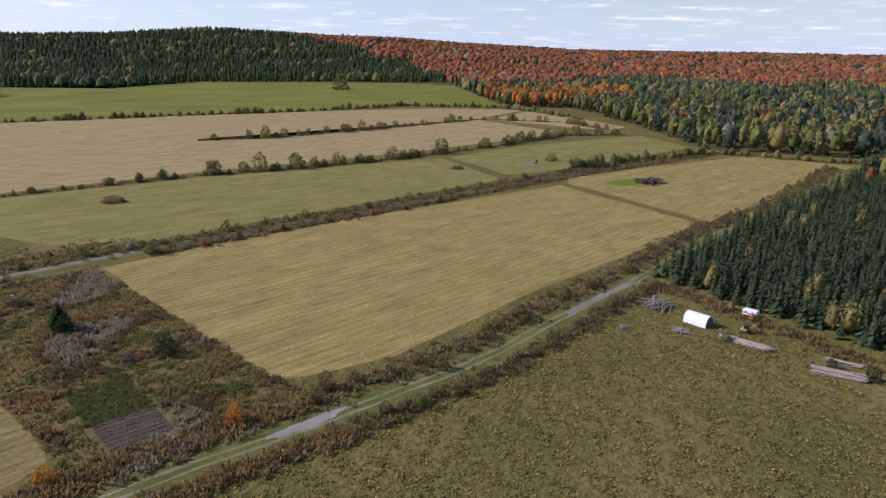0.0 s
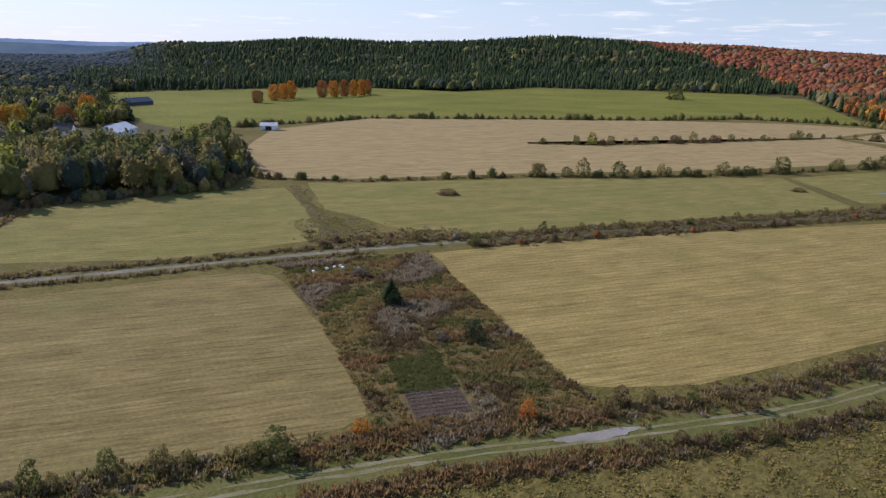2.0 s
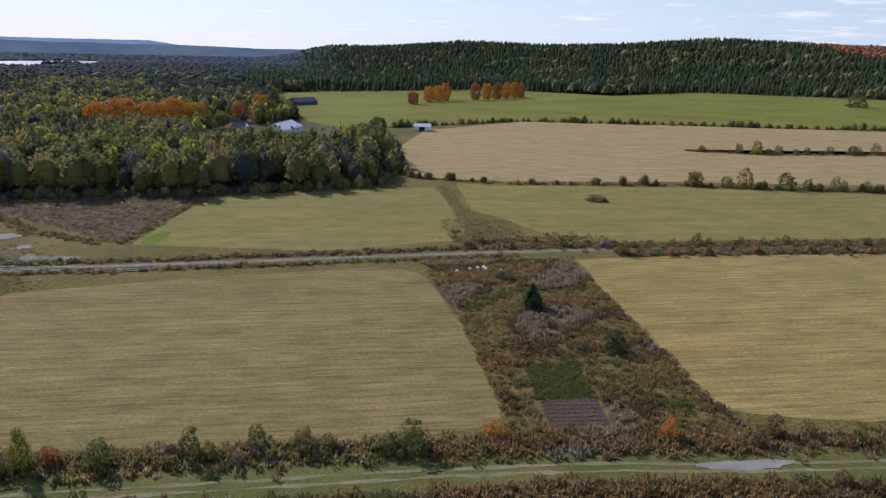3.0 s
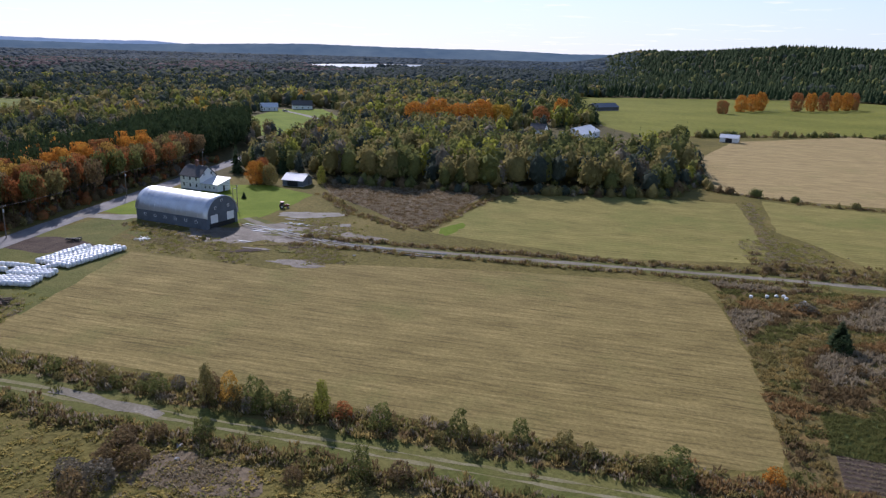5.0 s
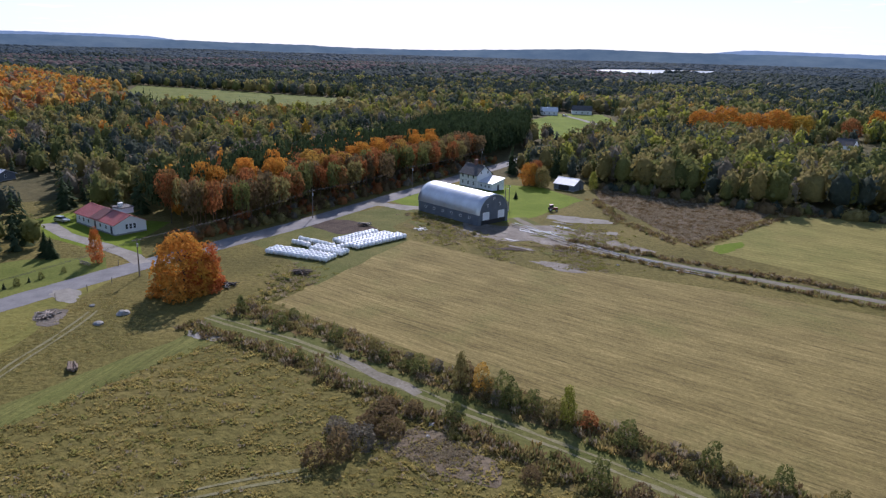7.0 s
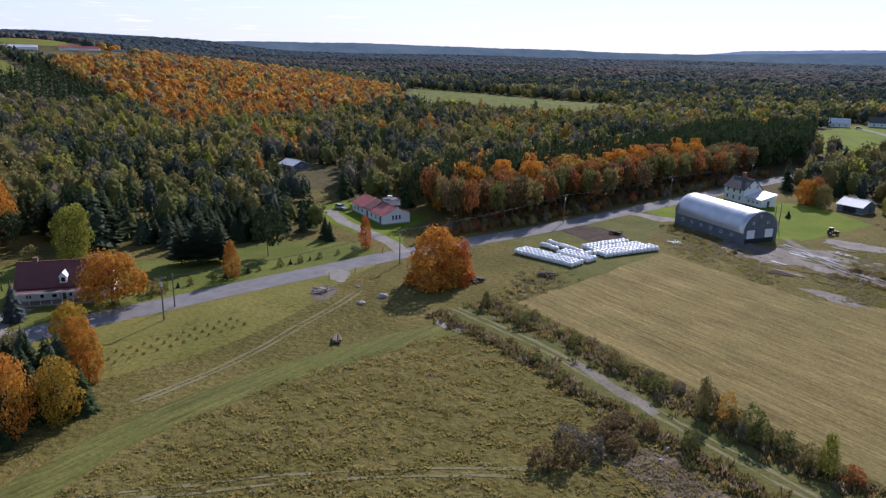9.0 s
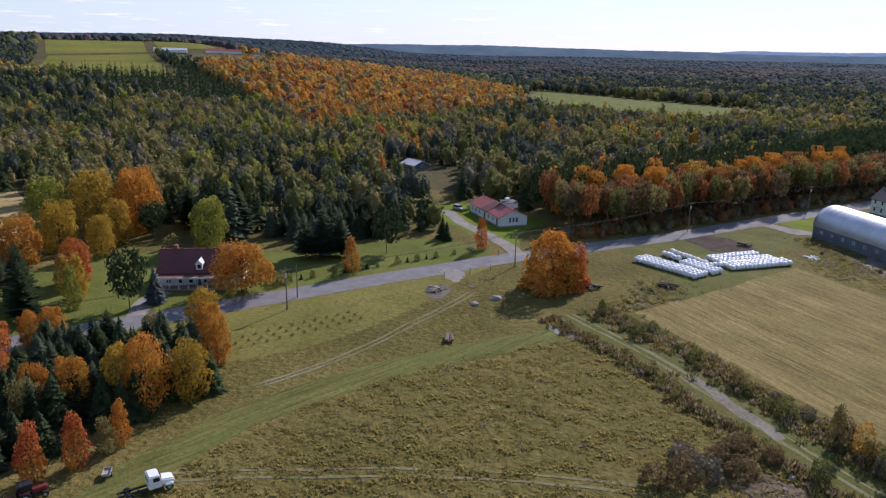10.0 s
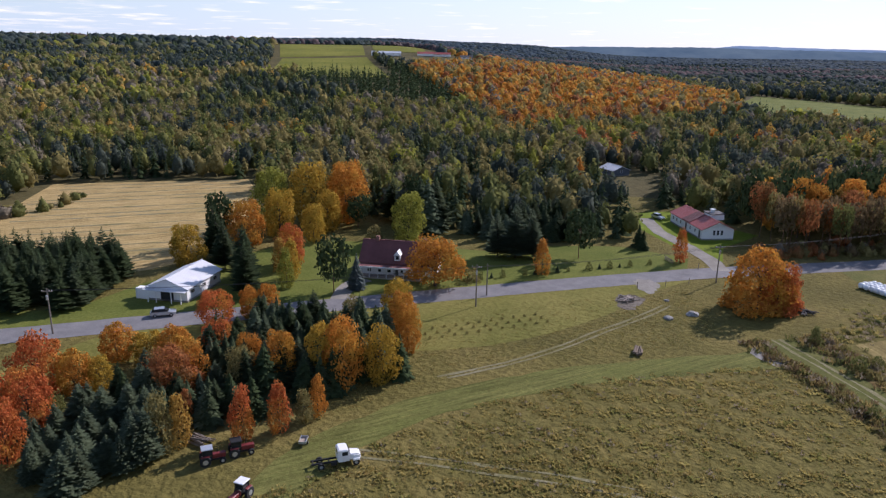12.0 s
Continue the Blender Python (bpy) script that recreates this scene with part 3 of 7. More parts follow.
draped("field_hill_high", [(-728, -838), (-860, -790), (-1300, -1210), (-1080, -1240)], M["pasture_far"], "green strip field climbing the far hill")
draped("field_hill_farm", [(-895, -800), (-1030, -800), (-1700, -1370), (-1420, -1300)], M["pasture_far"], "green field by the far farm")
strip("lane_verge", LANE, 8.0, M["mown_path"], 0.05, "grassy verge of the farm lane", "verge", 0.5)
for name, off in (("lane_wheel_track", 0.85), ("lane_wheel_track", -0.85)):
    strip(name, [(x - 0.68 * off, y + 0.73 * off) for x, y in LANE], 0.55, M["worn"], 0.07, "worn wheel track in the grass lane", "track", 0.28)
strip("lane_gravel_strip", [(-113, 1.5), (-105, 7.5), (-97, 14)], 2.0, M["worn_grey"], 0.08, "pale gravel on the lane", "track", 0.5)
strip("lane_gravel_worn", [(32, 132), (40, 142), (52, 153)], 2.0, M["worn_grey"], 0.08, "pale gravel on the lane", "track", 0.5)
strip("road", ROAD, 7.5, M["asphalt"], 0.06, "grey gravelly country road", "road", 0.15)
strip("mid_verge", MID, 7.5, M["mown_path"], 0.045, "grassy strip along the middle farm track", "verge", 0.6)
strip("mid_track", MID[:6], 2.4, M["worn_grey"], 0.065, "pale muddy farm track", "track", 0.4)
strip("mid_track_north", MID[5:], 1.6, M["soil"], 0.065, "worn brown track between hedges", "track", 0.5)
strip("mown_path", [(-45, -57), (-56, -60.5), (-76, -56), (-95, -45), (-112, -31), (-124, -19), (-131, -21)], 6.5, M["path_grass"], 0.045, "mown green path round the pasture", "path", 0.5)
strip("bungalow_drive", [(-170, -42), (-177, -46), (-184, -53), (-199, -69), (-212, -77)], 4.2, M["gravel"], 0.07, "pale gravel driveway", "driveway")
strip("farm_drive", [(-238, 14), (-230, 27), (-228, 33)], 5, M["gravel"], 0.07, "gravel drive to the barn", "driveway")
strip("house_drive", [(-99, -98), (-106, -104), (-112, -103)], 4, M["gravel"], 0.075, "gravel driveway to the red-roofed house", "driveway")
strip("hill_drive", [(-440, 188), (-500, 205), (-560, 207), (-592, 205)], 5, M["gravel"], 0.07, "pale drive up to white houses", "driveway")
strip("ditch_line", [(61, 280), (93, 211)], 2.2, M["weeds"], 0.05, "brown ditch between hay fields", "ditch", 0.4)
strip("green_ditch", [(17, 356), (40, 298)], 2.2, M["weeds"], 0.05, "brown ditch across the green field", "ditch", 0.4)
strip("small_ditch", [(-103, 165), (-130, 195), (-163, 232)], 4, M["weeds"], 0.05, "weedy ditch between two fields", "ditch", 0.8)
blob("farmyard_mud", -190, 60, 24, 13, 60, M["mud"], 0.05, "wet grey mud of the farmyard", seed=3, rough=1.5)
blob("farmyard_gravel", -209, 79, 9, 5, 62, M["gravel"], 0.055, "pale gravel pad beside the yard", seed=4)
blob("barn_pad", -229, 25, 4.5, 2.6, 40, M["gravel"], 0.075, "pale gravel at the barn's end", seed=14)
blob("mud_pool", -160, 57, 7, 2.6, 52, M["mud"], 0.06, "dried muddy pool", "puddle", 5, 1.6)
rng = random.Random(61)
for k in range(26):  # ruts, puddles and islands of grass in the yard
    x, y = rng.gauss(-184, 10), rng.gauss(61, 8)
    what = ("wet", "mud", "soil", "mown_path", "gravel", "weeds", "wet")[k % 7]
    blob("yard_patch", x, y, rng.uniform(1.5, 5.5), rng.uniform(0.5, 1.6), rng.uniform(35, 70), M[what], 0.068 + 0.004 * k,
         {"wet": "shallow puddle in the yard", "mud": "churned grey mud", "soil": "dark churned soil", "mown_path": "island of grass in the mud", "gravel": "spilled pale gravel", "weeds": "island of brown weeds"}[what], seed=70 + k, rough=1.7)
for off in (0.9, -0.9, 2.6):
    strip("yard_rut", [(-205 + off * 0.6, 57 - off * 0.8), (-196 + off * 0.6, 62 - off * 0.8), (-186 + off * 0.6, 66 - off * 0.8), (-174 + off * 0.6, 72 - off * 0.8), (-160 + off * 0.7, 82.5 - off * 0.7), (-150 + off * 0.7, 93 - off * 0.7)], 0.7, M["gravel" if off > 0 else "wet"], 0.19, "pale rut pressed into the farmyard track", "track", 0.3)
blob("barn_bank", -197, 32, 13, 4.0, 28, M["weeds"], 0.06, "weedy brown bank below the barn", seed=22, rough=1.4)
blob("barn_bank_grass", -204, 30, 8, 2.4, 28, M["mown_path"], 0.066, "grassy shoulder beside the barn", seed=23, rough=1.4)
blob("bale_soil", -206, 4, 15, 6, 40, M["soil"], 0.05, "dark bare soil behind the bales", seed=6)
blob("lane_puddle", -123.7, -21.7, 3.4, 1.8, 50, M["gravel"], 0.09, "pale gravel patch at the lane's mouth", seed=7)
blob("lane_gravel", -14.0, 89.5, 5.6, 1.3, 41, M["gravel"], 0.09, "pale gravel spread on the lane", seed=8)
blob("dirt_pile_ground", -135.6, -51, 4.5, 3, 30, M["mud"], 0.055, "bare dirt round a burn pile", seed=9)
blob("road_apron", -148, -52, 5, 2.5, 40, M["gravel"], 0.065, "gravel apron at the roadside", seed=10)
blob("bare_patch", -80.5, 14.5, 8.5, 4.6, 55, M["weeds_grey"], 0.04, "dry pale patch of dead weeds", seed=11)
def garden(cu, cv, hu, hv):
    """A rectangle of the garden, laid along its beds."""
    return [(-42.3 + 0.76 * (cu + a) + 0.61 * (cv + b), 93.7 + 0.65 * (cu + a) - 0.79 * (cv + b)) for a, b in ((-hu, -hv), (hu, -hv), (hu, hv), (-hu, hv))]


PLOT = garden(0, 0, 5.2, 11.0)
sheet("vegetable_plot", garden(0, -4.2, 4.6, 6.2), M["garden"], 0.045, "overgrown green vegetable plot", "garden")
sheet("vegetable_soil", garden(0.4, 6.4, 4.4, 4.2), M["soil"], 0.05, "dark furrowed garden soil", "garden")
blob("green_spot", 88, 285, 10, 6, 30, M["lawn"], 0.045, "bright green patch beside the brush pile", seed=15)
blob("lime_corner", -174, 110, 7, 3, 130, M["lawn"], 0.05, "bright green corner of the small field", seed=16)
LAKE = [(-2500, 935), (-1900, 745), (-1800, 830), (-1850, 950), (-2100, 1190), (-2650, 1530), (-2950, 1690), (-2960, 1480), (-2850, 1270), (-2720, 1080)]
LAKE_ARM = [(-2920, 1790), (-3150, 1990), (-3250, 1960), (-2990, 1740)]
sheet("lake", LAKE, M["water"], 0.8, "long pale lake reflecting the sky", "lake")
sheet("lake_arm", LAKE_ARM, M["water"], 0.9, "far arm of the lake", "lake")
blob("pond", 55, 333, 5, 2.2, 20, M["water"], 0.06, "small round farm pond", "pond", 19)
# dark lines left between the swathes of the golden meadow
MEADOW = [(-77, -196), (-89, -226), (-122, -263), (-173, -222), (-149, -184), (-92, -147), (-81, -150)]
for k in range(14):
    s0 = 178 + 8 * k + 1.5 * math.sin(k * 2.3)
    row = [(-0.574 * s0 + 0.819 * u + 0.02 * math.sin(u * 0.06 + k) * 30, -0.819 * s0 - 0.574 * u + math.sin(u * 0.05 + k * 1.7) * 0.8) for u in range(-90, 91, 6)]
    row = [q for q in row if bool(inside(MEADOW, q[0], q[1]))]
    if len(row) > 2:
        strip("swathe_line", row, 1.1, M["worn"], 0.05, "dark line between mown swathes of hay", "swathe", 0.5)
for line in ([(-138, -44), (-127, -45.5), (-117, -48.5), (-104, -51), (-94, -54.5), (-83, -60)], [(-58, -57), (-62, -50), (-65.5, -41), (-70, -32), (-76, -13), (-78, -2)]):
    for off in (0.8, -0.8):
        strip("tyre_track", [(x + off * 0.4, y - off * 0.9) for x, y in line] if line[0][0] < -100 else [(x + off, y + off * 0.3) for x, y in line], 0.5, M["worn"], 0.06, "pale wheel track pressed into the grass", "track", 0.18)


# ---- trees ----
def leaf_quads(c, s, rng, n_out=None, loose=0.55):
    """Small diamond leaves at points c of half-length s."""
    k = len(c)
    n = rng.normal(size=(k, 3))
    if n_out is not None:
        n = n * loose + n_out
    n /= np.linalg.norm(n, axis=1)[:, None] + 1e-9
    u = np.cross(n, rng.normal(size=(k, 3)))
    u /= np.linalg.norm(u, axis=1)[:, None] + 1e-9
    v = np.cross(n, u)
    s = np.broadcast_to(np.asarray(s, dtype=float), (k,))[:, None]
    w = s * rng.uniform(0.55, 0.95, (k, 1))
    verts = np.stack([c + u * s, c + v * w, c - u * s, c - v * w], 1).reshape(-1, 3)
    return verts, np.arange(4 * k).reshape(k, 4)


def crown_points(rng, n, clumps, low=0.12, narrow=0.0, dome=False):
    """Points on the skins of many overlapping clumps about an egg or a dome, in a crown 1 high and 1 wide."""
    def wide_at(t):
        t = np.clip(t, 0, 1)
        body = np.sqrt(np.clip(1 - t ** 2.2, 0, 1)) if dome else np.sqrt(np.clip(1 - np.abs((t - 0.42) / np.where(t < 0.42, 0.47, 0.60)) ** 2.2, 0, 1))
        return body * (1 - narrow * t)
    t = (np.arange(clumps) + rng.uniform(0, 1, clumps)) / clumps * 0.92
    if dome:
        t = t ** 1.7
    a = np.arange(clumps) * 2.4 + rng.uniform(-0.5, 0.5, clumps)
    size = rng.uniform(0.14, 0.26, clumps)
    q = np.clip(0.5 * wide_at(t) - size * 0.75, 0.01, 1) * rng.uniform(0.66, 1.2, clumps)
    centre = np.c_[q * np.cos(a), q * np.sin(a), low + (1 - low) * t]
    pick = rng.integers(0, clumps, n)
    way = rng.normal(size=(n, 3))
    way += np.c_[np.cos(a), np.sin(a), np.full(clumps, 0.6)][pick] * 0.7
    way /= np.linalg.norm(way, axis=1)[:, None]
    p = centre[pick] + way * (size[pick] * rng.uniform(0.6, 1.1, n))[:, None] * np.array([1, 1, 0.8])
    core = rng.uniform(0, 1, n) < 0.22
    tc, ac = rng.uniform(0, 0.95, n), rng.uniform(0, 6.28, n)
    rc = 0.38 * wide_at(tc)
    p[core] = np.c_[rc * np.cos(ac), rc * np.sin(ac), low + (1 - low) * tc][core]
    p[:, 2] = np.clip(p[:, 2], low * 0.8 + 0.01, 1.03)
    return p, way


def leafy(seed, n, leaf, clumps=22, low=0.12, narrow=0.0, high=1.0, wide=1.0, dome=False, loose=0.55):
    """A broad crown of leaf clumps, high and wide in metres."""
    rng = np.random.default_rng(seed)
    p, way = crown_points(rng, n, clumps, low, narrow, dome)
    return leaf_quads(p * np.array([wide, wide, high]), leaf * rng.uniform(0.7, 1.3, n), rng, way, loose)


def lumpy(seed, cuts, quads, leaf, low=0.06, narrow=0.25, dome=False, jag=0.07, core=1.0):
    """A closed, uneven crown with lobes, feathered by loose leaf sprays, 1 high and 1 wide."""
    rng = np.random.default_rng(seed)
    bm = bmesh.new()
    bmesh.ops.create_icosphere(bm, subdivisions=cuts, radius=1)
    v = np.array([p.co[:] for p in bm.verts])
    f = np.array([[p.index for p in face.verts] for face in bm.faces])
    bm.free()
    lobes = rng.normal(size=(9, 3))
    lobes /= np.linalg.norm(lobes, axis=1)[:, None]
    near = np.exp(-3.5 * (1 - v @ lobes.T)).max(1)
    v = v * (0.72 + 0.34 * near + rng.uniform(-jag, jag, len(v)))[:, None]
    z = np.clip((v[:, 2] + 1) / 2, 0, 1)
    if dome:
        z = np.clip(v[:, 2], -0.05, 1.05)
    side = 0.5 * (1 - narrow * z)
    skin = np.c_[v[:, 0] * side, v[:, 1] * side, low + (1 - low) * z]
    verts = skin * np.array([core, core, 0.5 + 0.5 * core])
    if quads:
        pick = rng.integers(0, len(f), quads)
        w = rng.dirichlet((1, 1, 1), quads)
        c = (skin[f[pick]] * w[:, :, None]).sum(1)
        way = c - np.array([0, 0, 0.4])
        way /= np.linalg.norm(way, axis=1)[:, None]
        qv, qf = leaf_quads(c + way * leaf * rng.uniform(-0.5, 0.9, (quads, 1)), leaf * rng.uniform(0.6, 1.3, quads), rng, way, 0.7)
        f = np.concatenate([f, as_tris(qf) + len(verts)])
        verts = np.concatenate([verts, qv])
    return verts, f


def as_tris(faces):
    return faces if faces.shape[1] == 3 else np.concatenate([faces[:, [0, 1, 2]], faces[:, [0, 2, 3]]])


def needles(seed, layers, arms, high=1.0, wide=1.0, bare=0.06, droop=0.28, slim=1.0):
    """A spire of drooping, pointed boughs."""
    rng = np.random.default_rng(seed)
    verts, faces = [], []
    for k in range(layers):
        t = k / (layers - 1)
        z, r = bare + (1 - bare) * t, 0.5 * (1 - t) ** 0.85 + 0.015
        for j in range(max(3, round(arms * (1 - 0.5 * t)))):
            a = rng.uniform(0, 2 * math.pi)
            rr = r * rng.uniform(0.5, 1.15)
            w = (rr * rng.uniform(0.36, 0.5) + 0.012) * slim
            dz = -droop * rr * rng.uniform(0.4, 1.2)
            zz = z + rng.uniform(-0.5, 0.5) / layers
            ca, sa = math.cos(a), math.sin(a)
            i = len(verts)
            lift = 0.35 / layers + 0.05 * rr
            verts += [(0, 0, zz + lift), (ca * rr * 0.6 - sa * w, sa * rr * 0.6 + ca * w, zz + dz * 0.7), (ca * rr, sa * rr, zz + dz),
                      (ca * rr * 0.6 + sa * w, sa * rr * 0.6 - ca * w, zz + dz * 0.7)]
            faces.append((i, i + 1, i + 2, i + 3))
    return np.array(verts) * np.array([wide, wide, high]), np.array(faces)


def far_spire(seed, sides=6):
    """A light spire of two ragged tiers for far woods, 1 high, 1 wide."""
    rng = np.random.default_rng(seed)
    verts, faces = [], []
    for z0, z1, r in ((0.05, 0.72, 0.5), (0.42, 1.0, 0.32)):
        i = len(verts)
        verts.append((rng.uniform(-0.03, 0.03), rng.uniform(-0.03, 0.03), z1))
        for k in range(sides):
            a = 2 * math.pi * (k + rng.uniform(-0.25, 0.25)) / sides
            q = r * rng.uniform(0.65, 1.1)
            verts.append((q * math.cos(a), q * math.sin(a), z0 + rng.uniform(-0.05, 0.09)))
        faces += [(i, i + 1 + k, i + 1 + (k + 1) % sides) for k in range(sides)]
    return np.array(verts), np.array(faces)


def far_crown(seed, sides=6):
    """A light, uneven dome for far leafy woods, 1 high, 1 wide."""
    rng = np.random.default_rng(seed)
    verts, faces = [(rng.uniform(-0.1, 0.1), rng.uniform(-0.1, 0.1), 1.0)], []
    for z, r in ((0.74, 0.33), (0.3, 0.5)):
        for k in range(sides):
            a = 2 * math.pi * (k + rng.uniform(-0.3, 0.3)) / sides
            q = r * rng.uniform(0.75, 1.15)
            verts.append((q * math.cos(a), q * math.sin(a), z + rng.uniform(-0.1, 0.1)))
    for k in range(sides):
        j = (k + 1) % sides
        faces += [(0, 1 + k, 1 + j), (1 + k, 1 + sides + k, 1 + sides + j), (1 + k, 1 + sides + j, 1 + j)]
    return np.array(verts), np.array(faces)


def blades(seed, n, wide=0.16, lean=0.45):
    """A tuft of upright blades and stalks that lean outwards, 1 high, 1 wide."""
    rng = np.random.default_rng(seed)
    a, q = rng.uniform(0, 6.28, n), 0.42 * np.sqrt(rng.uniform(0, 1, n))
    root = np.c_[q * np.cos(a), q * np.sin(a), np.zeros(n)]
    turn = rng.uniform(0, 6.28, n)
    side = np.c_[np.cos(turn), np.sin(turn), np.zeros(n)] * (wide * rng.uniform(0.5, 1.2, n))[:, None]
    high = rng.uniform(0.45, 1.0, n) * (1 - 0.6 * q)
    tip = root * (1 + lean) + np.c_[rng.normal(0, 0.1, (n, 2)), high]
    mid = (root + tip) / 2 + np.c_[rng.normal(0, 0.04, (n, 2)), 0.1 * high]
    verts = np.stack([root - side * 0.4, mid + side, tip, mid - side], 1).reshape(-1, 3)
    return verts, np.arange(4 * n).reshape(n, 4)


def strewn(name, kinds, label, category, kind="stuff"):
    """Many small plants joined into one mesh. kinds: (shapes, material, n x 5 of x, y, turn, width, height)."""
    allv, allf, slots, mats, base = [], [], [], [], 0
    for shapes, mat, rows in kinds:
        rows = np.asarray(rows, dtype=float)
        if not len(rows):
            continue
        if mat not in mats:
            mats.append(mat)
        for k, (v, f) in enumerate(shapes):
            mine = rows[k::len(shapes)]
            if not len(mine):
                continue
            f = as_tris(f)
            c, s = np.cos(mine[:, 2])[:, None], np.sin(mine[:, 2])[:, None]
            x = (c * v[:, 0] - s * v[:, 1]) * mine[:, 3:4] + mine[:, 0:1]
            y = (s * v[:, 0] + c * v[:, 1]) * mine[:, 3:4] + mine[:, 1:2]
            z = v[:, 2] * mine[:, 4:5] + height(mine[:, 0], mine[:, 1])[:, None]
            allv.append(np.stack([x, y, z], -1).reshape(-1, 3))
            n = len(mine)
            allf.append((f[None] + (np.arange(n) * len(v))[:, None, None]).reshape(-1, 3) + base)
            slots.append(np.full(n * len(f), mats.index(mat)))
            base += n * len(v)
    return tagged(new(name, mesh_of(name, np.concatenate(allv), np.concatenate(allf), mats, np.concatenate(slots), True)), label, category, kind=kind)


def rows_of(pts, rng, w, h, stretch=0.32):
    """Rows for strewn(): each point with a random turn, and its width and height about w and h."""
    pts = np.asarray(pts, dtype=float).reshape(-1, 2)
    g = rng.uniform(1 - stretch, 1 + stretch, len(pts))
    return np.c_[pts, rng.uniform(0, 6.28, len(pts)), w * g * rng.uniform(0.85, 1.15, len(pts)), h * g]


def trunk_mesh(seed, high, r, limbs=5, bark="bark", to=0.6):
    """A tapered trunk that leans a little, with limbs rising into the crown."""
    rng = random.Random(seed)
    bm = bmesh.new()
    a = Vector((0, 0, -0.15))
    for k in range(3):
        b = Vector((rng.uniform(-0.03, 0.03) * high, rng.uniform(-0.03, 0.03) * high, high * to * (k + 1) / 3))
        tube(bm, a, b, r * (1 - 0.25 * k), r * (1 - 0.25 * (k + 1)), 7)
        a = b
    for k in range(limbs):
        t = rng.uniform(0.35, 0.95) * to * high
        w = rng.uniform(0, 6.28)
        tip = Vector((math.cos(w) * high * 0.22, math.sin(w) * high * 0.22, t + high * 0.22))
        tube(bm, (0, 0, t), tip, r * 0.4, r * 0.08, 5)
    return from_bm("trunk", bm, M[bark])


KINDS = {}


def tree(kind, x, y, high, wide, label, category="tree", turn=None, group=""):
    """One tree or bush with trunk and crown; alike ones share their meshes."""
    shape, leaf, variant = kind
    key = (shape, leaf, variant)
    if key not in KINDS:
        seed = abs(sum(ord(ch) for ch in shape + leaf)) * 10 + variant
        if shape == "broad":
            v, f = leafy(seed, 4600, 0.0225, 22, 0.03, 0.15, loose=0.5)
            t = trunk_mesh(seed, 1, 0.026, 6)
        elif shape == "dome":
            v, f = leafy(seed, 5200, 0.0225, 26, 0.03, dome=True, loose=0.5)
            t = trunk_mesh(seed, 1, 0.03, 7)
        elif shape == "spreading":
            v, f = leafy(seed, 4600, 0.0225, 24, 0.24, dome=True, loose=0.5)
            t = trunk_mesh(seed, 1, 0.034, 8)
        elif shape == "oval":
            v, f = leafy(seed, 1700, 0.029, 18, 0.04, 0.66, loose=0.5)
            t = trunk_mesh(seed, 1, 0.02, 5)
        elif shape == "bush":
            v, f = leafy(seed, 900, 0.043, 17, 0.0, dome=True, loose=1.1)
            t = trunk_mesh(seed, 1, 0.02, 6, to=0.45)
        elif shape == "pine":
            rng = np.random.default_rng(seed)
            p, way = crown_points(rng, 700, 24, 0.32)
            v, f = leaf_quads(p, 0.05 * rng.uniform(0.7, 1.3, 700), rng, way)
            t = trunk_mesh(seed, 1, 0.016, 7, "pine_bark", 0.85)
        elif shape == "tall_pine":
            v, f = leafy(seed, 620, 0.045, 17, 0.48, loose=1.0)
            t = trunk_mesh(seed, 1, 0.017, 9, "pine_bark", 0.9)
        elif shape == "tall_maple":
            v, f = leafy(seed, 2200, 0.027, 20, 0.42, 0.1, loose=0.5)
            t = trunk_mesh(seed, 1, 0.017, 6, to=0.8)
        elif shape == "fir":
            v, f = needles(seed, 40, 22, droop=-0.25, slim=0.42)
            t = trunk_mesh(seed, 1, 0.018, 3, to=0.8)
        else:
            v, f = needles(seed, 36, 15, slim=0.6)
            t = trunk_mesh(seed, 1, 0.018, 0, to=0.9)
        KINDS[key] = (t, mesh_of("crown", v, f, [L[leaf]]))
    t, c = KINDS[key]
    name = {"spire": "conifer", "fir": "conifer", "bush": "bush", "pine": "pine_tree", "tall_pine": "pine_tree"}.get(shape, "tree")
    rng = random.Random(int(x * 131 + y * 17))
    m = at(x, y, rng.uniform(0, 360) if turn is None else turn) @ Matrix.Diagonal((wide, wide, high, 1))
    root = thing(name, m, label, category, group)
    part("trunk", t, None, root)
    part("crown", c, None, root)
    return root


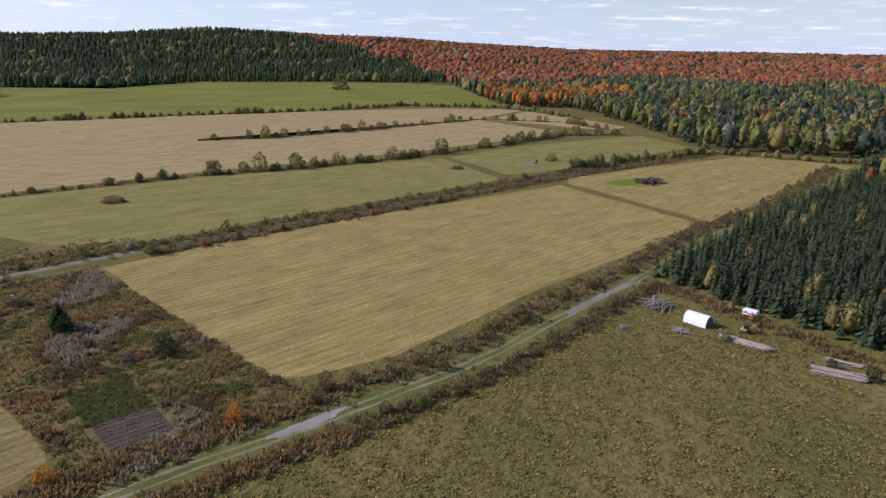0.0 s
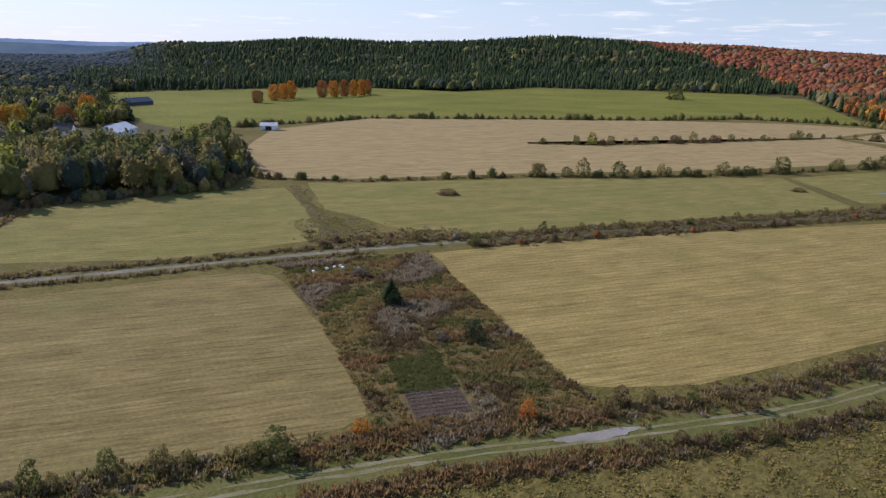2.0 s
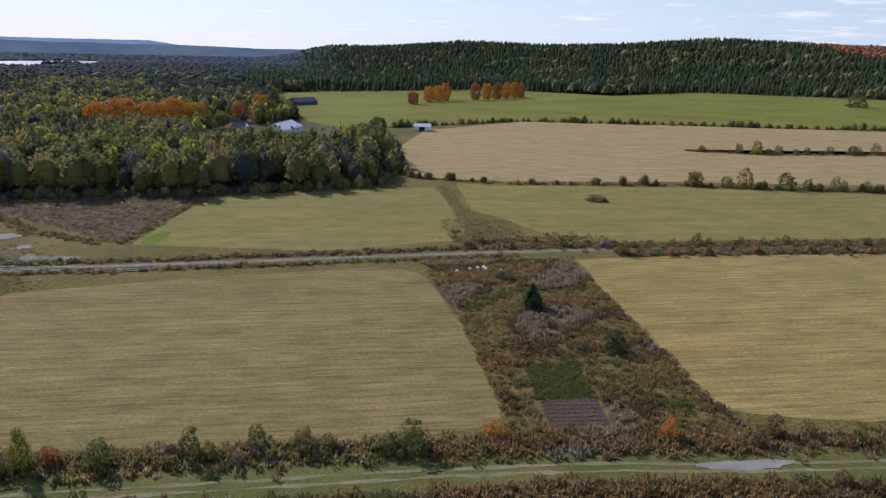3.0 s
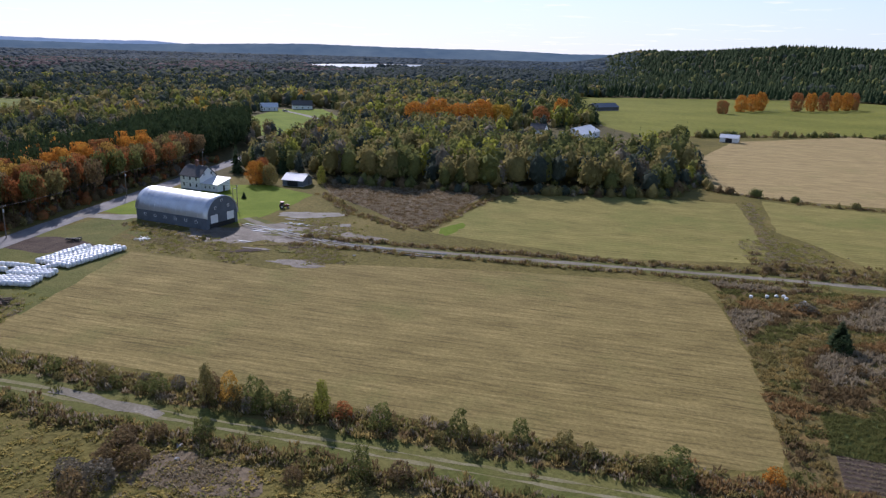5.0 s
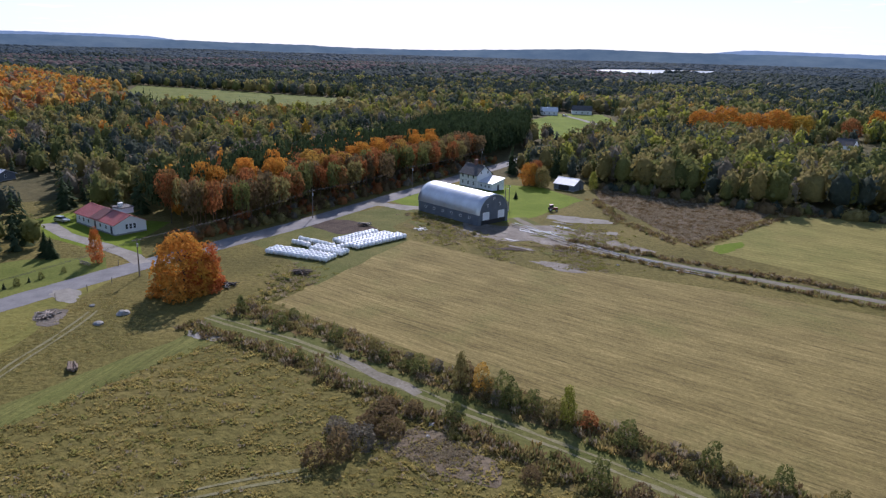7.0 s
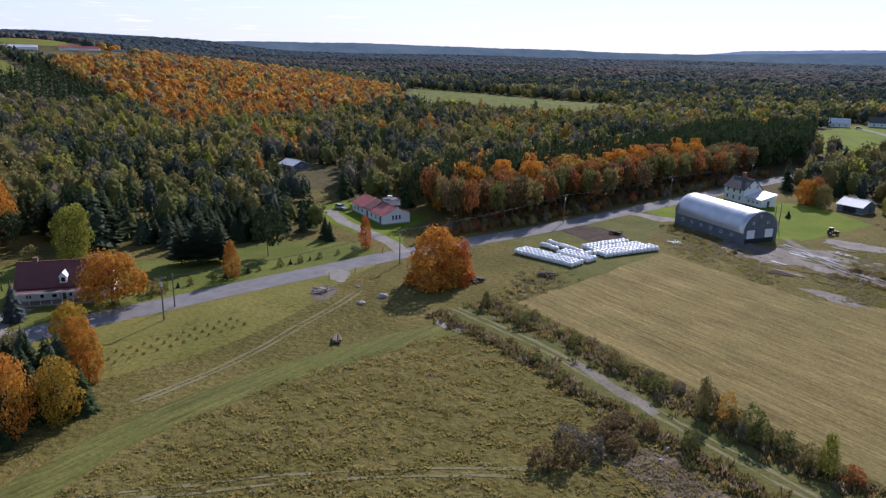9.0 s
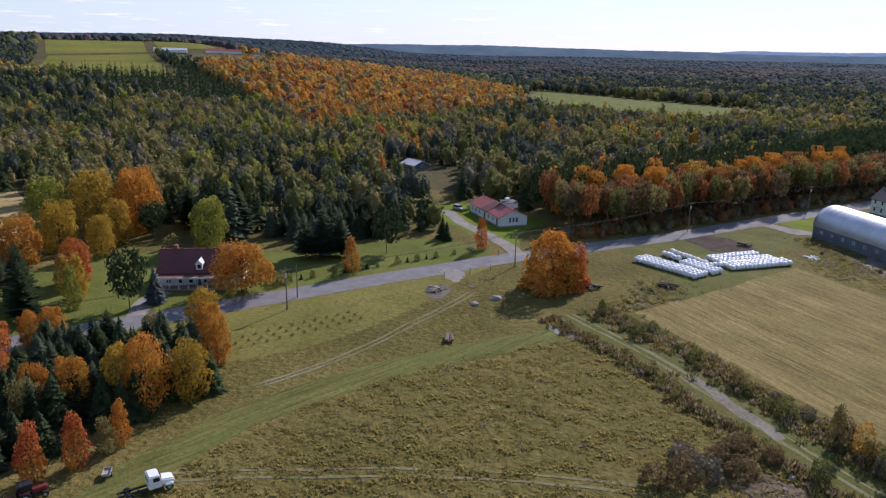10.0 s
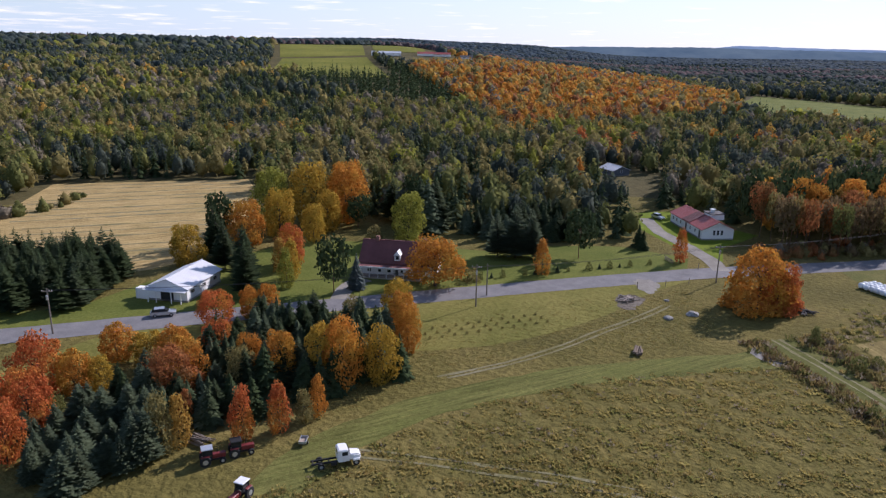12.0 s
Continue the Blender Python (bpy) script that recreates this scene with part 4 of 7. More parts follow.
# the farm's open land, within which no forest stands
OPEN = [
    [(-20, -150), (-62, -126), (-112, -92), (-138, -75), (-168, -52), (-190, -36), (-210, -18), (-245, 10), (-275, 36), (-292, 52), (-285, 95), (-267, 108), (-217, 160), (-183, 216),
     (-200, 247), (-291, 350), (-350, 372), (-400, 390), (-540, 480), (-735, 660), (-660, 860), (-606, 1020), (-500, 1030), (-420, 1020), (-360, 1260), (-129, 1300), (66, 1300), (95, 730), (160, 700),
     (168, 522), (166, 392), (246, 350), (133, 232), (56, 152), (82, 98), (130, 60), (200, -50), (150, -250)],
    [(-20, -150), (-112, -90), (-168, -50), (-182, -60), (-176, -80), (-150, -98), (-158, -135), (-150, -182), (-178, -222), (-122, -272), (-70, -212), (-66, -160), (-40, -165)],
    [(-168, -50), (-190, -36), (-203, -40), (-222, -58), (-232, -76), (-215, -90), (-190, -72)],
    [(-420, 122), (-437, 185), (-520, 230), (-615, 255), (-640, 215), (-550, 158)],
    [(-960, -230), (-865, -95), (-764, 34), (-595, 30), (-550, -8), (-586, -114), (-690, -190)],
    [(-222, -84), (-238, -104), (-268, -130), (-298, -130), (-294, -100), (-262, -88)],
    [(-730, -610), (-880, -560), (-1090, -740), (-1000, -800), (-880, -800)],
    [(-350, 372), (-285, 352), (-256, 318), (-252, 266), (-288, 232), (-345, 252), (-392, 296), (-420, 400)],
    [(-478, 235), (-476, 330), (-445, 372), (-410, 345), (-412, 248)],
    [(-515, -628), (-605, -508), (-850, -770), (-890, -795), (-1050, -780), (-1300, -1000), (-1720, -1360), (-1440, -1310), (-1310, -1220), (-1070, -1250), (-720, -845)],
]
MAPLE_HILL = [(-360, -215), (-640, -150), (-780, -190), (-1100, -420), (-1100, -800), (-800, -640), (-640, -520), (-480, -330)]
SPRUCE_BLOCK = [(-430, -345), (-482, -330), (-640, -520), (-720, -600), (-640, -640), (-500, -560)]
PINES = [(-191.5, -31.5), (-216.5, -8), (-251, 18), (-274, 35), (-305, 60.5), (-376, 108), (-451, 131), (-440, 80), (-330, 20), (-265, -30), (-225, -55)]
WOODS = [(-265, 107), (-215, 157), (-184, 215), (-197, 243), (-262, 312), (-255, 268), (-288, 234), (-400, 235), (-385, 190), (-343, 146)]


def lattice(r0, r1, a0, a1, step, seed):
    """Jittered points over a sector, spaced step apart."""
    rng = np.random.default_rng(seed)
    out = []
    for r in np.arange(r0, r1, step):
        n = int(radians(a1 - a0) * r / step)
        a = np.radians(a0 + (a1 - a0) * (np.arange(n) + rng.uniform(0, 1)) / n) + rng.normal(0, 0.3, n) * step / r
        q = r + rng.normal(0, 0.3, n) * step
        out.append(np.c_[-q * np.sin(a), q * np.cos(a)])
    return np.concatenate(out)


def clear_of(p, road=9):
    keep = off_line(ROAD, p[:, 0], p[:, 1]) > road
    for poly in OPEN:
        keep &= ~inside(poly, p[:, 0], p[:, 1])
    return p[keep]


SHAPES = {
    "bush": [lumpy(150 + k, 1, 110, 0.06, 0.0, 0.2, True, 0.2, 0.78) for k in range(6)],
    "fir": [needles(160 + k, 24, 16, droop=-0.2, slim=0.5) for k in range(5)],
    "near_leaf": [lumpy(100 + k, 1, 84, 0.062, 0.03, 0.5, False, 0.2, 0.8) for k in range(8)],
    "mid_leaf": [lumpy(200 + k, 1, 16, 0.12, 0.03, 0.5, False, 0.22, 0.85) for k in range(8)],
    "far_leaf": [far_crown(300 + k) for k in range(10)],
    "near_spire": [needles(400 + k, 14, 8, slim=0.7) for k in range(5)],
    "mid_spire": [needles(500 + k, 6, 5) for k in range(4)],
    "far_spire": [far_spire(600 + k) for k in range(6)],
    "pine": [leafy(650 + k, 150, 0.075, 18, 0.3) for k in range(4)],
    "tuft": [blades(700 + k, 9, 0.17) for k in range(6)],
    "clump": [blades(800 + k, 20, 0.085) for k in range(8)],
}


def drift(p, scale, seed):
    """Smooth random values over the land, 0 to 1, for stands of one kind."""
    rng = np.random.default_rng(seed)
    v = np.zeros(len(p))
    for k in range(6):
        a = rng.uniform(0, 6.28)
        f = rng.uniform(0.6, 1.8) / scale * 6.28
        v += np.sin((p[:, 0] * math.cos(a) + p[:, 1] * math.sin(a)) * f + rng.uniform(0, 6.28))
    return np.clip(0.5 + v / 6.5, 0, 1)


def forest(name, p, lod, mixed, label, seed, size=(7.5, 13.0), spire=(5.0, 14.0)):
    """A wood out of species shares: mixed(p) gives, point by point, an index into WOOD."""
    rng = np.random.default_rng(seed)
    pick = mixed(p, rng)
    kinds = []
    for k, leaf in enumerate(WOOD):
        q = p[pick == k]
        if leaf in ("spruce", "young_spruce"):
            kinds.append((SHAPES[lod + "_spire"], L[leaf], rows_of(q, rng, *spire)))
        else:
            kinds.append((SHAPES[lod + "_leaf"], L[leaf], rows_of(q, rng, *size)))
    return strewn(name, kinds, label, "forest")


WOOD = ["spruce", "green", "olive", "lime", "yellow", "orange", "red", "rust", "bare", "young_spruce", "dusk", "hazed_plain_wood", "hazed_blue_wood", "hazed_brown_wood", "gold", "russet"]


def choose(rng, n, shares):
    names = list(shares)
    w = np.array([shares[k] for k in names], dtype=float)
    return np.array([WOOD.index(k) for k in names])[rng.choice(len(names), n, p=w / w.sum())]


def western(p, rng):
    """Mixed autumn woods to the west and south-west, spruce and haze-painted leaves towards the lake."""
    n = len(p)
    r, az = np.hypot(p[:, 0], p[:, 1]), np.degrees(np.arctan2(-p[:, 0], p[:, 1]))
    out = choose(rng, n, {"green": 5, "olive": 8, "lime": 1.4, "gold": 0.3, "spruce": 1.6, "young_spruce": 1.2, "bare": 3.6, "dusk": 2.0})
    d, e = drift(p, 210, 5), drift(p, 120, 6)
    dark = choose(rng, n, {"spruce": 4, "young_spruce": 3, "green": 2.5, "dusk": 3, "olive": 1})
    warm = choose(rng, n, {"orange": 2.2, "rust": 1.6, "olive": 4, "lime": 2, "red": 0.25, "yellow": 0.6, "bare": 1, "spruce": 0.6, "green": 1.5})
    out = np.where(d > 0.62, dark, out)
    out = np.where((e < 0.3) & (az > 84) & (az < 116) & (r < 480), warm, out)
    out = np.where((e < 0.16) & (r < 900), choose(rng, n, {"lime": 3, "gold": 0.6, "olive": 5, "green": 2}), out)
    hill = inside(MAPLE_HILL, p[:, 0], p[:, 1])
    out = np.where(hill, choose(rng, n, {"orange": 4, "rust": 3, "gold": 2.5, "red": 0.3, "olive": 3.0, "bare": 1.2}), out)
    stand = drift(p, 420, 15)
    # with distance the leaf colours carry more painted haze
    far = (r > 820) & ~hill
    out = np.where(far, choose(rng, n, {"dusk": 5, "spruce": 4, "hazed_plain_wood": 4, "green": 1.5, "olive": 0.7, "young_spruce": 1}), out)
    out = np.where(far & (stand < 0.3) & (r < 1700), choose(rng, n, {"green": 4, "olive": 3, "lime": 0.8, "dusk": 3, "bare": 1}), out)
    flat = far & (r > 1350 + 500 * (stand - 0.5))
    out = np.where(flat, choose(rng, n, {"hazed_plain_wood": 8, "dusk": 2, "spruce": 1.5}), out)
    out = np.where(flat & (stand > 0.56) & (az > 66) & (r < 2500), choose(rng, n, {"hazed_brown_wood": 6, "hazed_plain_wood": 2}), out)
    out = np.where(far & (r > 2500 + 700 * (stand - 0.5)), choose(rng, n, {"hazed_blue_wood": 6, "hazed_plain_wood": 2}), out)
    block = inside(SPRUCE_BLOCK, p[:, 0], p[:, 1])
    return np.where(block, choose(rng, n, {"spruce": 1}), out)


def northern(p, rng):
    """Dark spruce hill, red maples to the east of it, mixed woods below them."""
    n = len(p)
    r, az = np.hypot(p[:, 0], p[:, 1]), np.degrees(np.arctan2(-p[:, 0], p[:, 1]))
    d = drift(p, 260, 9)
    out = choose(rng, n, {"spruce": 14, "green": 0.2})
    out = np.where((d < 0.22), choose(rng, n, {"green": 2, "olive": 0.6, "spruce": 5, "dusk": 2}), out)
    maple = choose(rng, n, {"russet": 8, "rust": 3, "red": 0.5, "olive": 0.7, "bare": 0.5, "spruce": 0.5})
    edge = np.interp(az, [-40, -28, -16, -8, -3, 1, 5, 9], [1300, 1150, 1400, 950, 1300, 1750, 2050, 2350]) + 160 * (d - 0.5)
    out = np.where((az < 9) & (r > edge) & (d < 0.82), maple, out)
    low = choose(rng, n, {"green": 3, "olive": 1.6, "spruce": 6, "young_spruce": 2, "rust": 0.4, "dusk": 3, "bare": 0.4})
    out = np.where((az < -4) & (r < edge), low, out)
    glow = (az < -4) & (az > -17) & (r > 690) & (r < 1000) & (d < 0.6)
    return np.where(glow, choose(rng, n, {"orange": 1.5, "red": 1.2, "rust": 3, "spruce": 3, "olive": 1.5, "green": 1.5}), out)


# woods by distance
p = clear_of(lattice(200, 560, 48, 164, 6.0, 11))
p = p[~inside(PINES, p[:, 0], p[:, 1]) & ~inside(WOODS, p[:, 0], p[:, 1])]
forest("forest_near_west", p, "near", western, "mixed autumn forest of olive, yellow and orange trees", 21, (8.4, 10.5), (5.4, 10.5))
p = clear_of(lattice(560, 1150, 46, 168, 8.5, 12))
forest("forest_middle_west", p, "mid", western, "mixed autumn forest rising to orange maples", 22, (11.0, 12.0), (7.4, 12.5))
def off_water(p):
    """Points that stand clear of the lake."""
    wet = inside(LAKE, p[:, 0], p[:, 1]) | inside(LAKE_ARM, p[:, 0], p[:, 1])
    return p[~wet | (np.hypot(p[:, 0] + 2177, p[:, 1] - 1124) < 48)]


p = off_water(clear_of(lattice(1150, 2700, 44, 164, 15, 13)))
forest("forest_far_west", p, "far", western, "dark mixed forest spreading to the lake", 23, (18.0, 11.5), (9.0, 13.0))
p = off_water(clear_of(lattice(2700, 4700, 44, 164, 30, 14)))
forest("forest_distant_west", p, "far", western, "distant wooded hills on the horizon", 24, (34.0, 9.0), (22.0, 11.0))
p = clear_of(lattice(330, 900, -42, 50, 8.0, 15))
forest("forest_near_north", p, "mid", northern, "dark spruce and olive woods beside the fields", 25, (9.5, 13.0), (6.5, 14.0))
p = clear_of(lattice(900, 1700, -42, 50, 11.5, 16))
forest("forest_middle_north", p, "far", northern, "spruce hillside with red maples beyond", 26, (14.0, 14.0), (8.0, 16.0))
p = clear_of(lattice(1700, 3000, -40, 46, 19, 17))
forest("forest_far_north", p, "far", northern, "wooded ridge of spruce and russet maples", 27, (22.0, 14.0), (12.0, 17.0))
p = lattice(3000, 4500, -40, 46, 38, 18)
forest("forest_distant_north", p, "far", northern, "distant russet hills", 28, (46.0, 14.0), (28.0, 17.0))
# the wood between the farmhouse and the fields
p = lattice(200, 520, 40, 80, 6.8, 31)
p = p[inside(WOODS, p[:, 0], p[:, 1])]
forest("wood_farm", p, "near", lambda p, rng: choose(rng, len(p), {"green": 5, "olive": 4, "lime": 0.8, "bare": 1.0, "dusk": 2.0}), "dense green and olive wood beside the fields", 32, (11.5, 14.0), (5.5, 15))
# young spruce plantation
PLANT = [(57, 157), (66, 142), (87, 105), (112, 100), (200, 190), (262, 330), (240, 345), (133, 236), (90, 192)]
rng = np.random.default_rng(41)
gx, gy = np.meshgrid(np.arange(50, 265, 2.7), np.arange(95, 350, 2.7))
p = np.c_[gx.ravel(), gy.ravel()] + rng.normal(0, 0.35, (gx.size, 2))
p = p[inside(PLANT, p[:, 0], p[:, 1])]
out = rng.uniform(0, 1, len(p))
strewn("spruce_plantation", [(SHAPES["near_spire"], L["young_spruce"], rows_of(p[out > 0.03], rng, 3.3, 6.0, 0.3)),
                             (SHAPES["near_leaf"], L["olive"], rows_of(p[out <= 0.03], rng, 4.0, 6.0))], "dense plantation of young dark green spruce", "plantation")


# ---- hedgerows ----
def shifted(line, s):
    """A line moved sideways by s metres."""
    out = []
    for k, (x, y) in enumerate(line):
        a, b = line[max(0, k - 1)], line[min(len(line) - 1, k + 1)]
        d = math.hypot(b[0] - a[0], b[1] - a[1])
        out.append((x - (b[1] - a[1]) / d * s, y + (b[0] - a[0]) / d * s))
    return out


def hedge(line, step, size, hues, label, seed, spread=1.0, under=None, under_step=0.7, single=False):
    """Bushes along a line, each its own, over a joined fringe of brown and olive undergrowth."""
    rng = random.Random(seed)
    if not single:
        g = np.random.default_rng(seed + 900)
        pts = np.array(along(line, step, seed, spread)).reshape(-1, 2)
        pick = g.integers(0, len(hues), len(pts))
        mean = (size[0] + size[1]) / 2
        strewn("hedgerow", [(SHAPES["bush"], L[leaf], rows_of(pts[pick == k], g, mean * 1.2, mean, 0.4)) for k, leaf in enumerate(hues)], "row of " + label.replace("bush", "bushes"), "hedge")
    for x, y in along(line, step, seed, spread) if single else ():
        s = rng.uniform(*size) * rng.choice((0.75, 1, 1, 1.25))
        tree(("bush", rng.choice(hues), rng.randrange(3)), x, y, s, s * rng.uniform(0.85, 1.3), label, "bush")
    if under:
        g = np.random.default_rng(seed)
        kinds = []
        for k, (leaf, w, h) in enumerate(under):
            kinds.append((SHAPES["clump"], L[leaf], rows_of(along(line, under_step * len(under) * 0.5, seed + 50 + k, spread * 1.25), g, w, h, 0.45)))
        strewn("undergrowth", kinds, "brown and olive undergrowth along a hedgerow", "undergrowth")


BROWN = [("brown", 1.5, 1.1), ("olive", 1.4, 1.0), ("pale_weed", 1.2, 0.9), ("weed_gold", 1.3, 0.8), ("brown", 1.3, 0.8)]
LOW = [("grass", 1.2, 0.6), ("weed_green", 1.2, 0.7), ("pale_weed", 1.1, 0.6)]
WEEDY = [("weed_green", 1.4, 1.0), ("weed_gold", 1.3, 0.9), ("pale_weed", 1.3, 1.0), ("brown", 1.4, 1.0), ("olive", 1.4, 1.0)]
RUSTY = [("brown", 1.4, 1.0), ("weed_rust", 1.5, 1.1), ("weed_gold", 1.4, 0.9), ("weed_rust", 1.2, 0.8), ("pale_weed", 1.2, 0.8)]
for line, wide in ((shifted(LANE, 6.0), 5.0), (shifted(LANE[:11], -5.6), 3.6), (shifted(MID[1:6], 4.2), 2.6), (shifted(MID[5:], 4.6), 4.0), (shifted(MID[5:], -4.6), 3.0)):
    strip("hedge_bank", line, wide, M["weeds"], 0.055, "brown weedy bank under a hedgerow", "bank", 0.9)
L1 = LANE[:6]
hedge(shifted(L1, 5.8), 3.8, (0.9, 2.0), ["green", "olive", "green", "olive", "bare"], "dense dark green hedge bush beside the farm lane", 51, 1.3, WEEDY, 0.3, single=True)
hedge(shifted(L1, 7.6), 5.0, (0.7, 1.4), ["olive", "olive", "bare"], "low grey-olive hedge bush at a field edge", 52, 0.8, WEEDY, 0.3, single=True)
hedge(shifted(LANE[5:8], 5.6), 6.0, (0.7, 1.4), ["olive", "brown", "brown", "green"], "brown and olive hedge bush beside the farm lane", 53, 1.3, RUSTY, 0.2, single=True)
hedge(shifted(LANE[7:], 5.8), 4.2, (1.3, 2.5), ["green", "olive", "brown", "brown", "green", "olive"], "thick green and brown hedge bush along the hay field", 54, 1.5, BROWN, 0.3, single=True)
hedge(shifted(LANE[:6], -5.2), 9.0, (0.8, 1.7), ["brown", "brown", "olive", "green"], "low brown bush on the pasture side of the lane", 55, 0.9, WEEDY, 0.3, single=True)
hedge(shifted(LANE[5:8], -5.2), 5.0, (0.7, 1.3), ["brown", "brown", "brown", "olive"], "russet-brown bush on the pasture side of the lane", 56, 1.0, RUSTY, 0.18, single=True)
hedge(shifted(LANE[7:11], -5.4), 3.6, (1.2, 2.1), ["brown", "olive", "green", "brown"], "brown hedge bush beside the open pasture", 57, 1.0, BROWN, 0.34, single=True)
hedge(shifted(MID[1:6], 4.4), 7.0, (0.9, 1.6), ["brown", "olive"], "low brown bush along the middle track", 58, 0.7, BROWN, 0.55)
hedge(shifted(MID[1:5], -4.2), 14.0, (0.8, 1.4), ["brown", "olive"], "low brown bush along the middle track", 59, 0.5, BROWN, 0.8)
hedge(shifted(MID[5:], 4.5), 7.0, (1.2, 2.6), ["olive", "green", "brown", "brown"], "brown and olive hedge bush between hay fields", 60, 1.4, BROWN, 0.4, single=True)
hedge(shifted(MID[5:], -4.5), 6.0, (1.4, 2.6), ["brown", "olive", "brown", "rust"], "brown hedge bush between hay fields", 61, 1.1, BROWN, 0.4)
hedge([(-108, 160), (-92, 176), (-72, 186)], 4.0, (1.5, 2.8), ["brown", "olive", "bare"], "brown bush where two farm tracks meet", 62, 4.0, BROWN, 0.3)
hedge([(-241, 292), (-184, 238), (-145, 253), (-119, 275), (-91, 298), (-66, 310), (-13, 346), (49, 402), (100, 460), (141, 463)], 7.0, (2.5, 5.2), ["green", "olive", "green", "brown"], "dark green hedgerow bush between mown fields", 63, 1.0, BROWN, 1.0)
hedge([(-90, 300), (-66, 311), (-40, 328), (-13, 346), (20, 374)], 7.0, (3.5, 6.5), ["green", "green", "olive"], "tall dark green hedgerow tree", 64, 1.0, single=True)
hedge([(40, 396), (100, 461), (145, 470)], 6.0, (3.5, 6.5), ["green", "green", "olive"], "tall dark green hedgerow tree", 65, 1.5, single=True)
hedge([(-124, 422), (-88, 435), (-67, 453), (-33, 483), (55, 574), (119, 552), (137, 495)], 8.5, (2.5, 5.5), ["green", "olive", "brown", "green"], "dark green bush on the far hedgerow", 66, 1.2, BROWN, 1.3, single=True)
hedge([(-340, 372), (-289, 523), (-182, 592), (-84, 648), (-4, 720), (92, 704), (132, 600)], 5.0, (4.0, 7.0), ["green", "green", "olive"], "dark green bush of the hedge below the top pasture", 67, 1.2, BROWN, 1.6)
hedge([(76, 321), (113, 347), (157, 371)], 4.0, (4.0, 6.5), ["green", "green", "olive"], "tall dense green hedge between hay fields", 68, 2.0, BROWN, 0.8)
hedge([(160, 378), (215, 340), (245, 352)], 5.0, (3.0, 5.5), ["green", "olive", "brown"], "bush at the forest's edge", 69, 2.0, BROWN, 1.0)
hedge([(-262, 106), (-215, 155), (-183, 214), (-199, 246), (-290, 348)], 1.7, (2.5, 6.5), ["olive", "green", "green", "bare", "dusk", "brown"], "pale and olive shrub at the wood's edge", 70, 1.8, BROWN, 0.8)
hedge([(-176, 100), (-214, 158)], 5.0, (0.8, 1.4), ["brown", "olive"], "low brown bush at the weed patch", 71, 1.0, BROWN, 0.6)
hedge([(-240, 97), (-205, 92), (-178, 98)], 6.0, (0.7, 1.4), ["brown", "olive", "green"], "low weedy bush along the farm track", 72, 1.0, BROWN, 0.6)
hedge([(-221, 27), (-206, 33), (-195, 39), (-190, 42)], 5.5, (0.9, 2.0), ["olive", "green", "brown"], "weedy bush on the bank below the barn", 73, 1.3, LOW, 0.4)
hedge([(-140, -14), (-150, -9), (-160, -8)], 6.0, (0.7, 1.4), ["brown", "olive", "green"], "weedy bush at the field corner", 74, 1.8, LOW, 0.5)
hedge([(57, 152), (66, 132), (80, 103), (100, 96)], 5.0, (0.9, 1.6), ["rust", "brown", "olive"], "rust-coloured brush at the plantation's edge", 75, 1.2, RUSTY, 0.5)
hedge([(-66, -138), (-70, -145), (-80, -143)], 5.0, (1.5, 2.5), ["olive", "green"], "green bush at the spruce edge", 76, 1.0)

hedge([(-262, 312), (-256, 285), (-270, 258), (-290, 240), (-330, 250)], 4.5, (3.0, 5.5), ["green", "olive", "lime", "bare"], "olive bush at the wood's far edge", 80, 5.0)
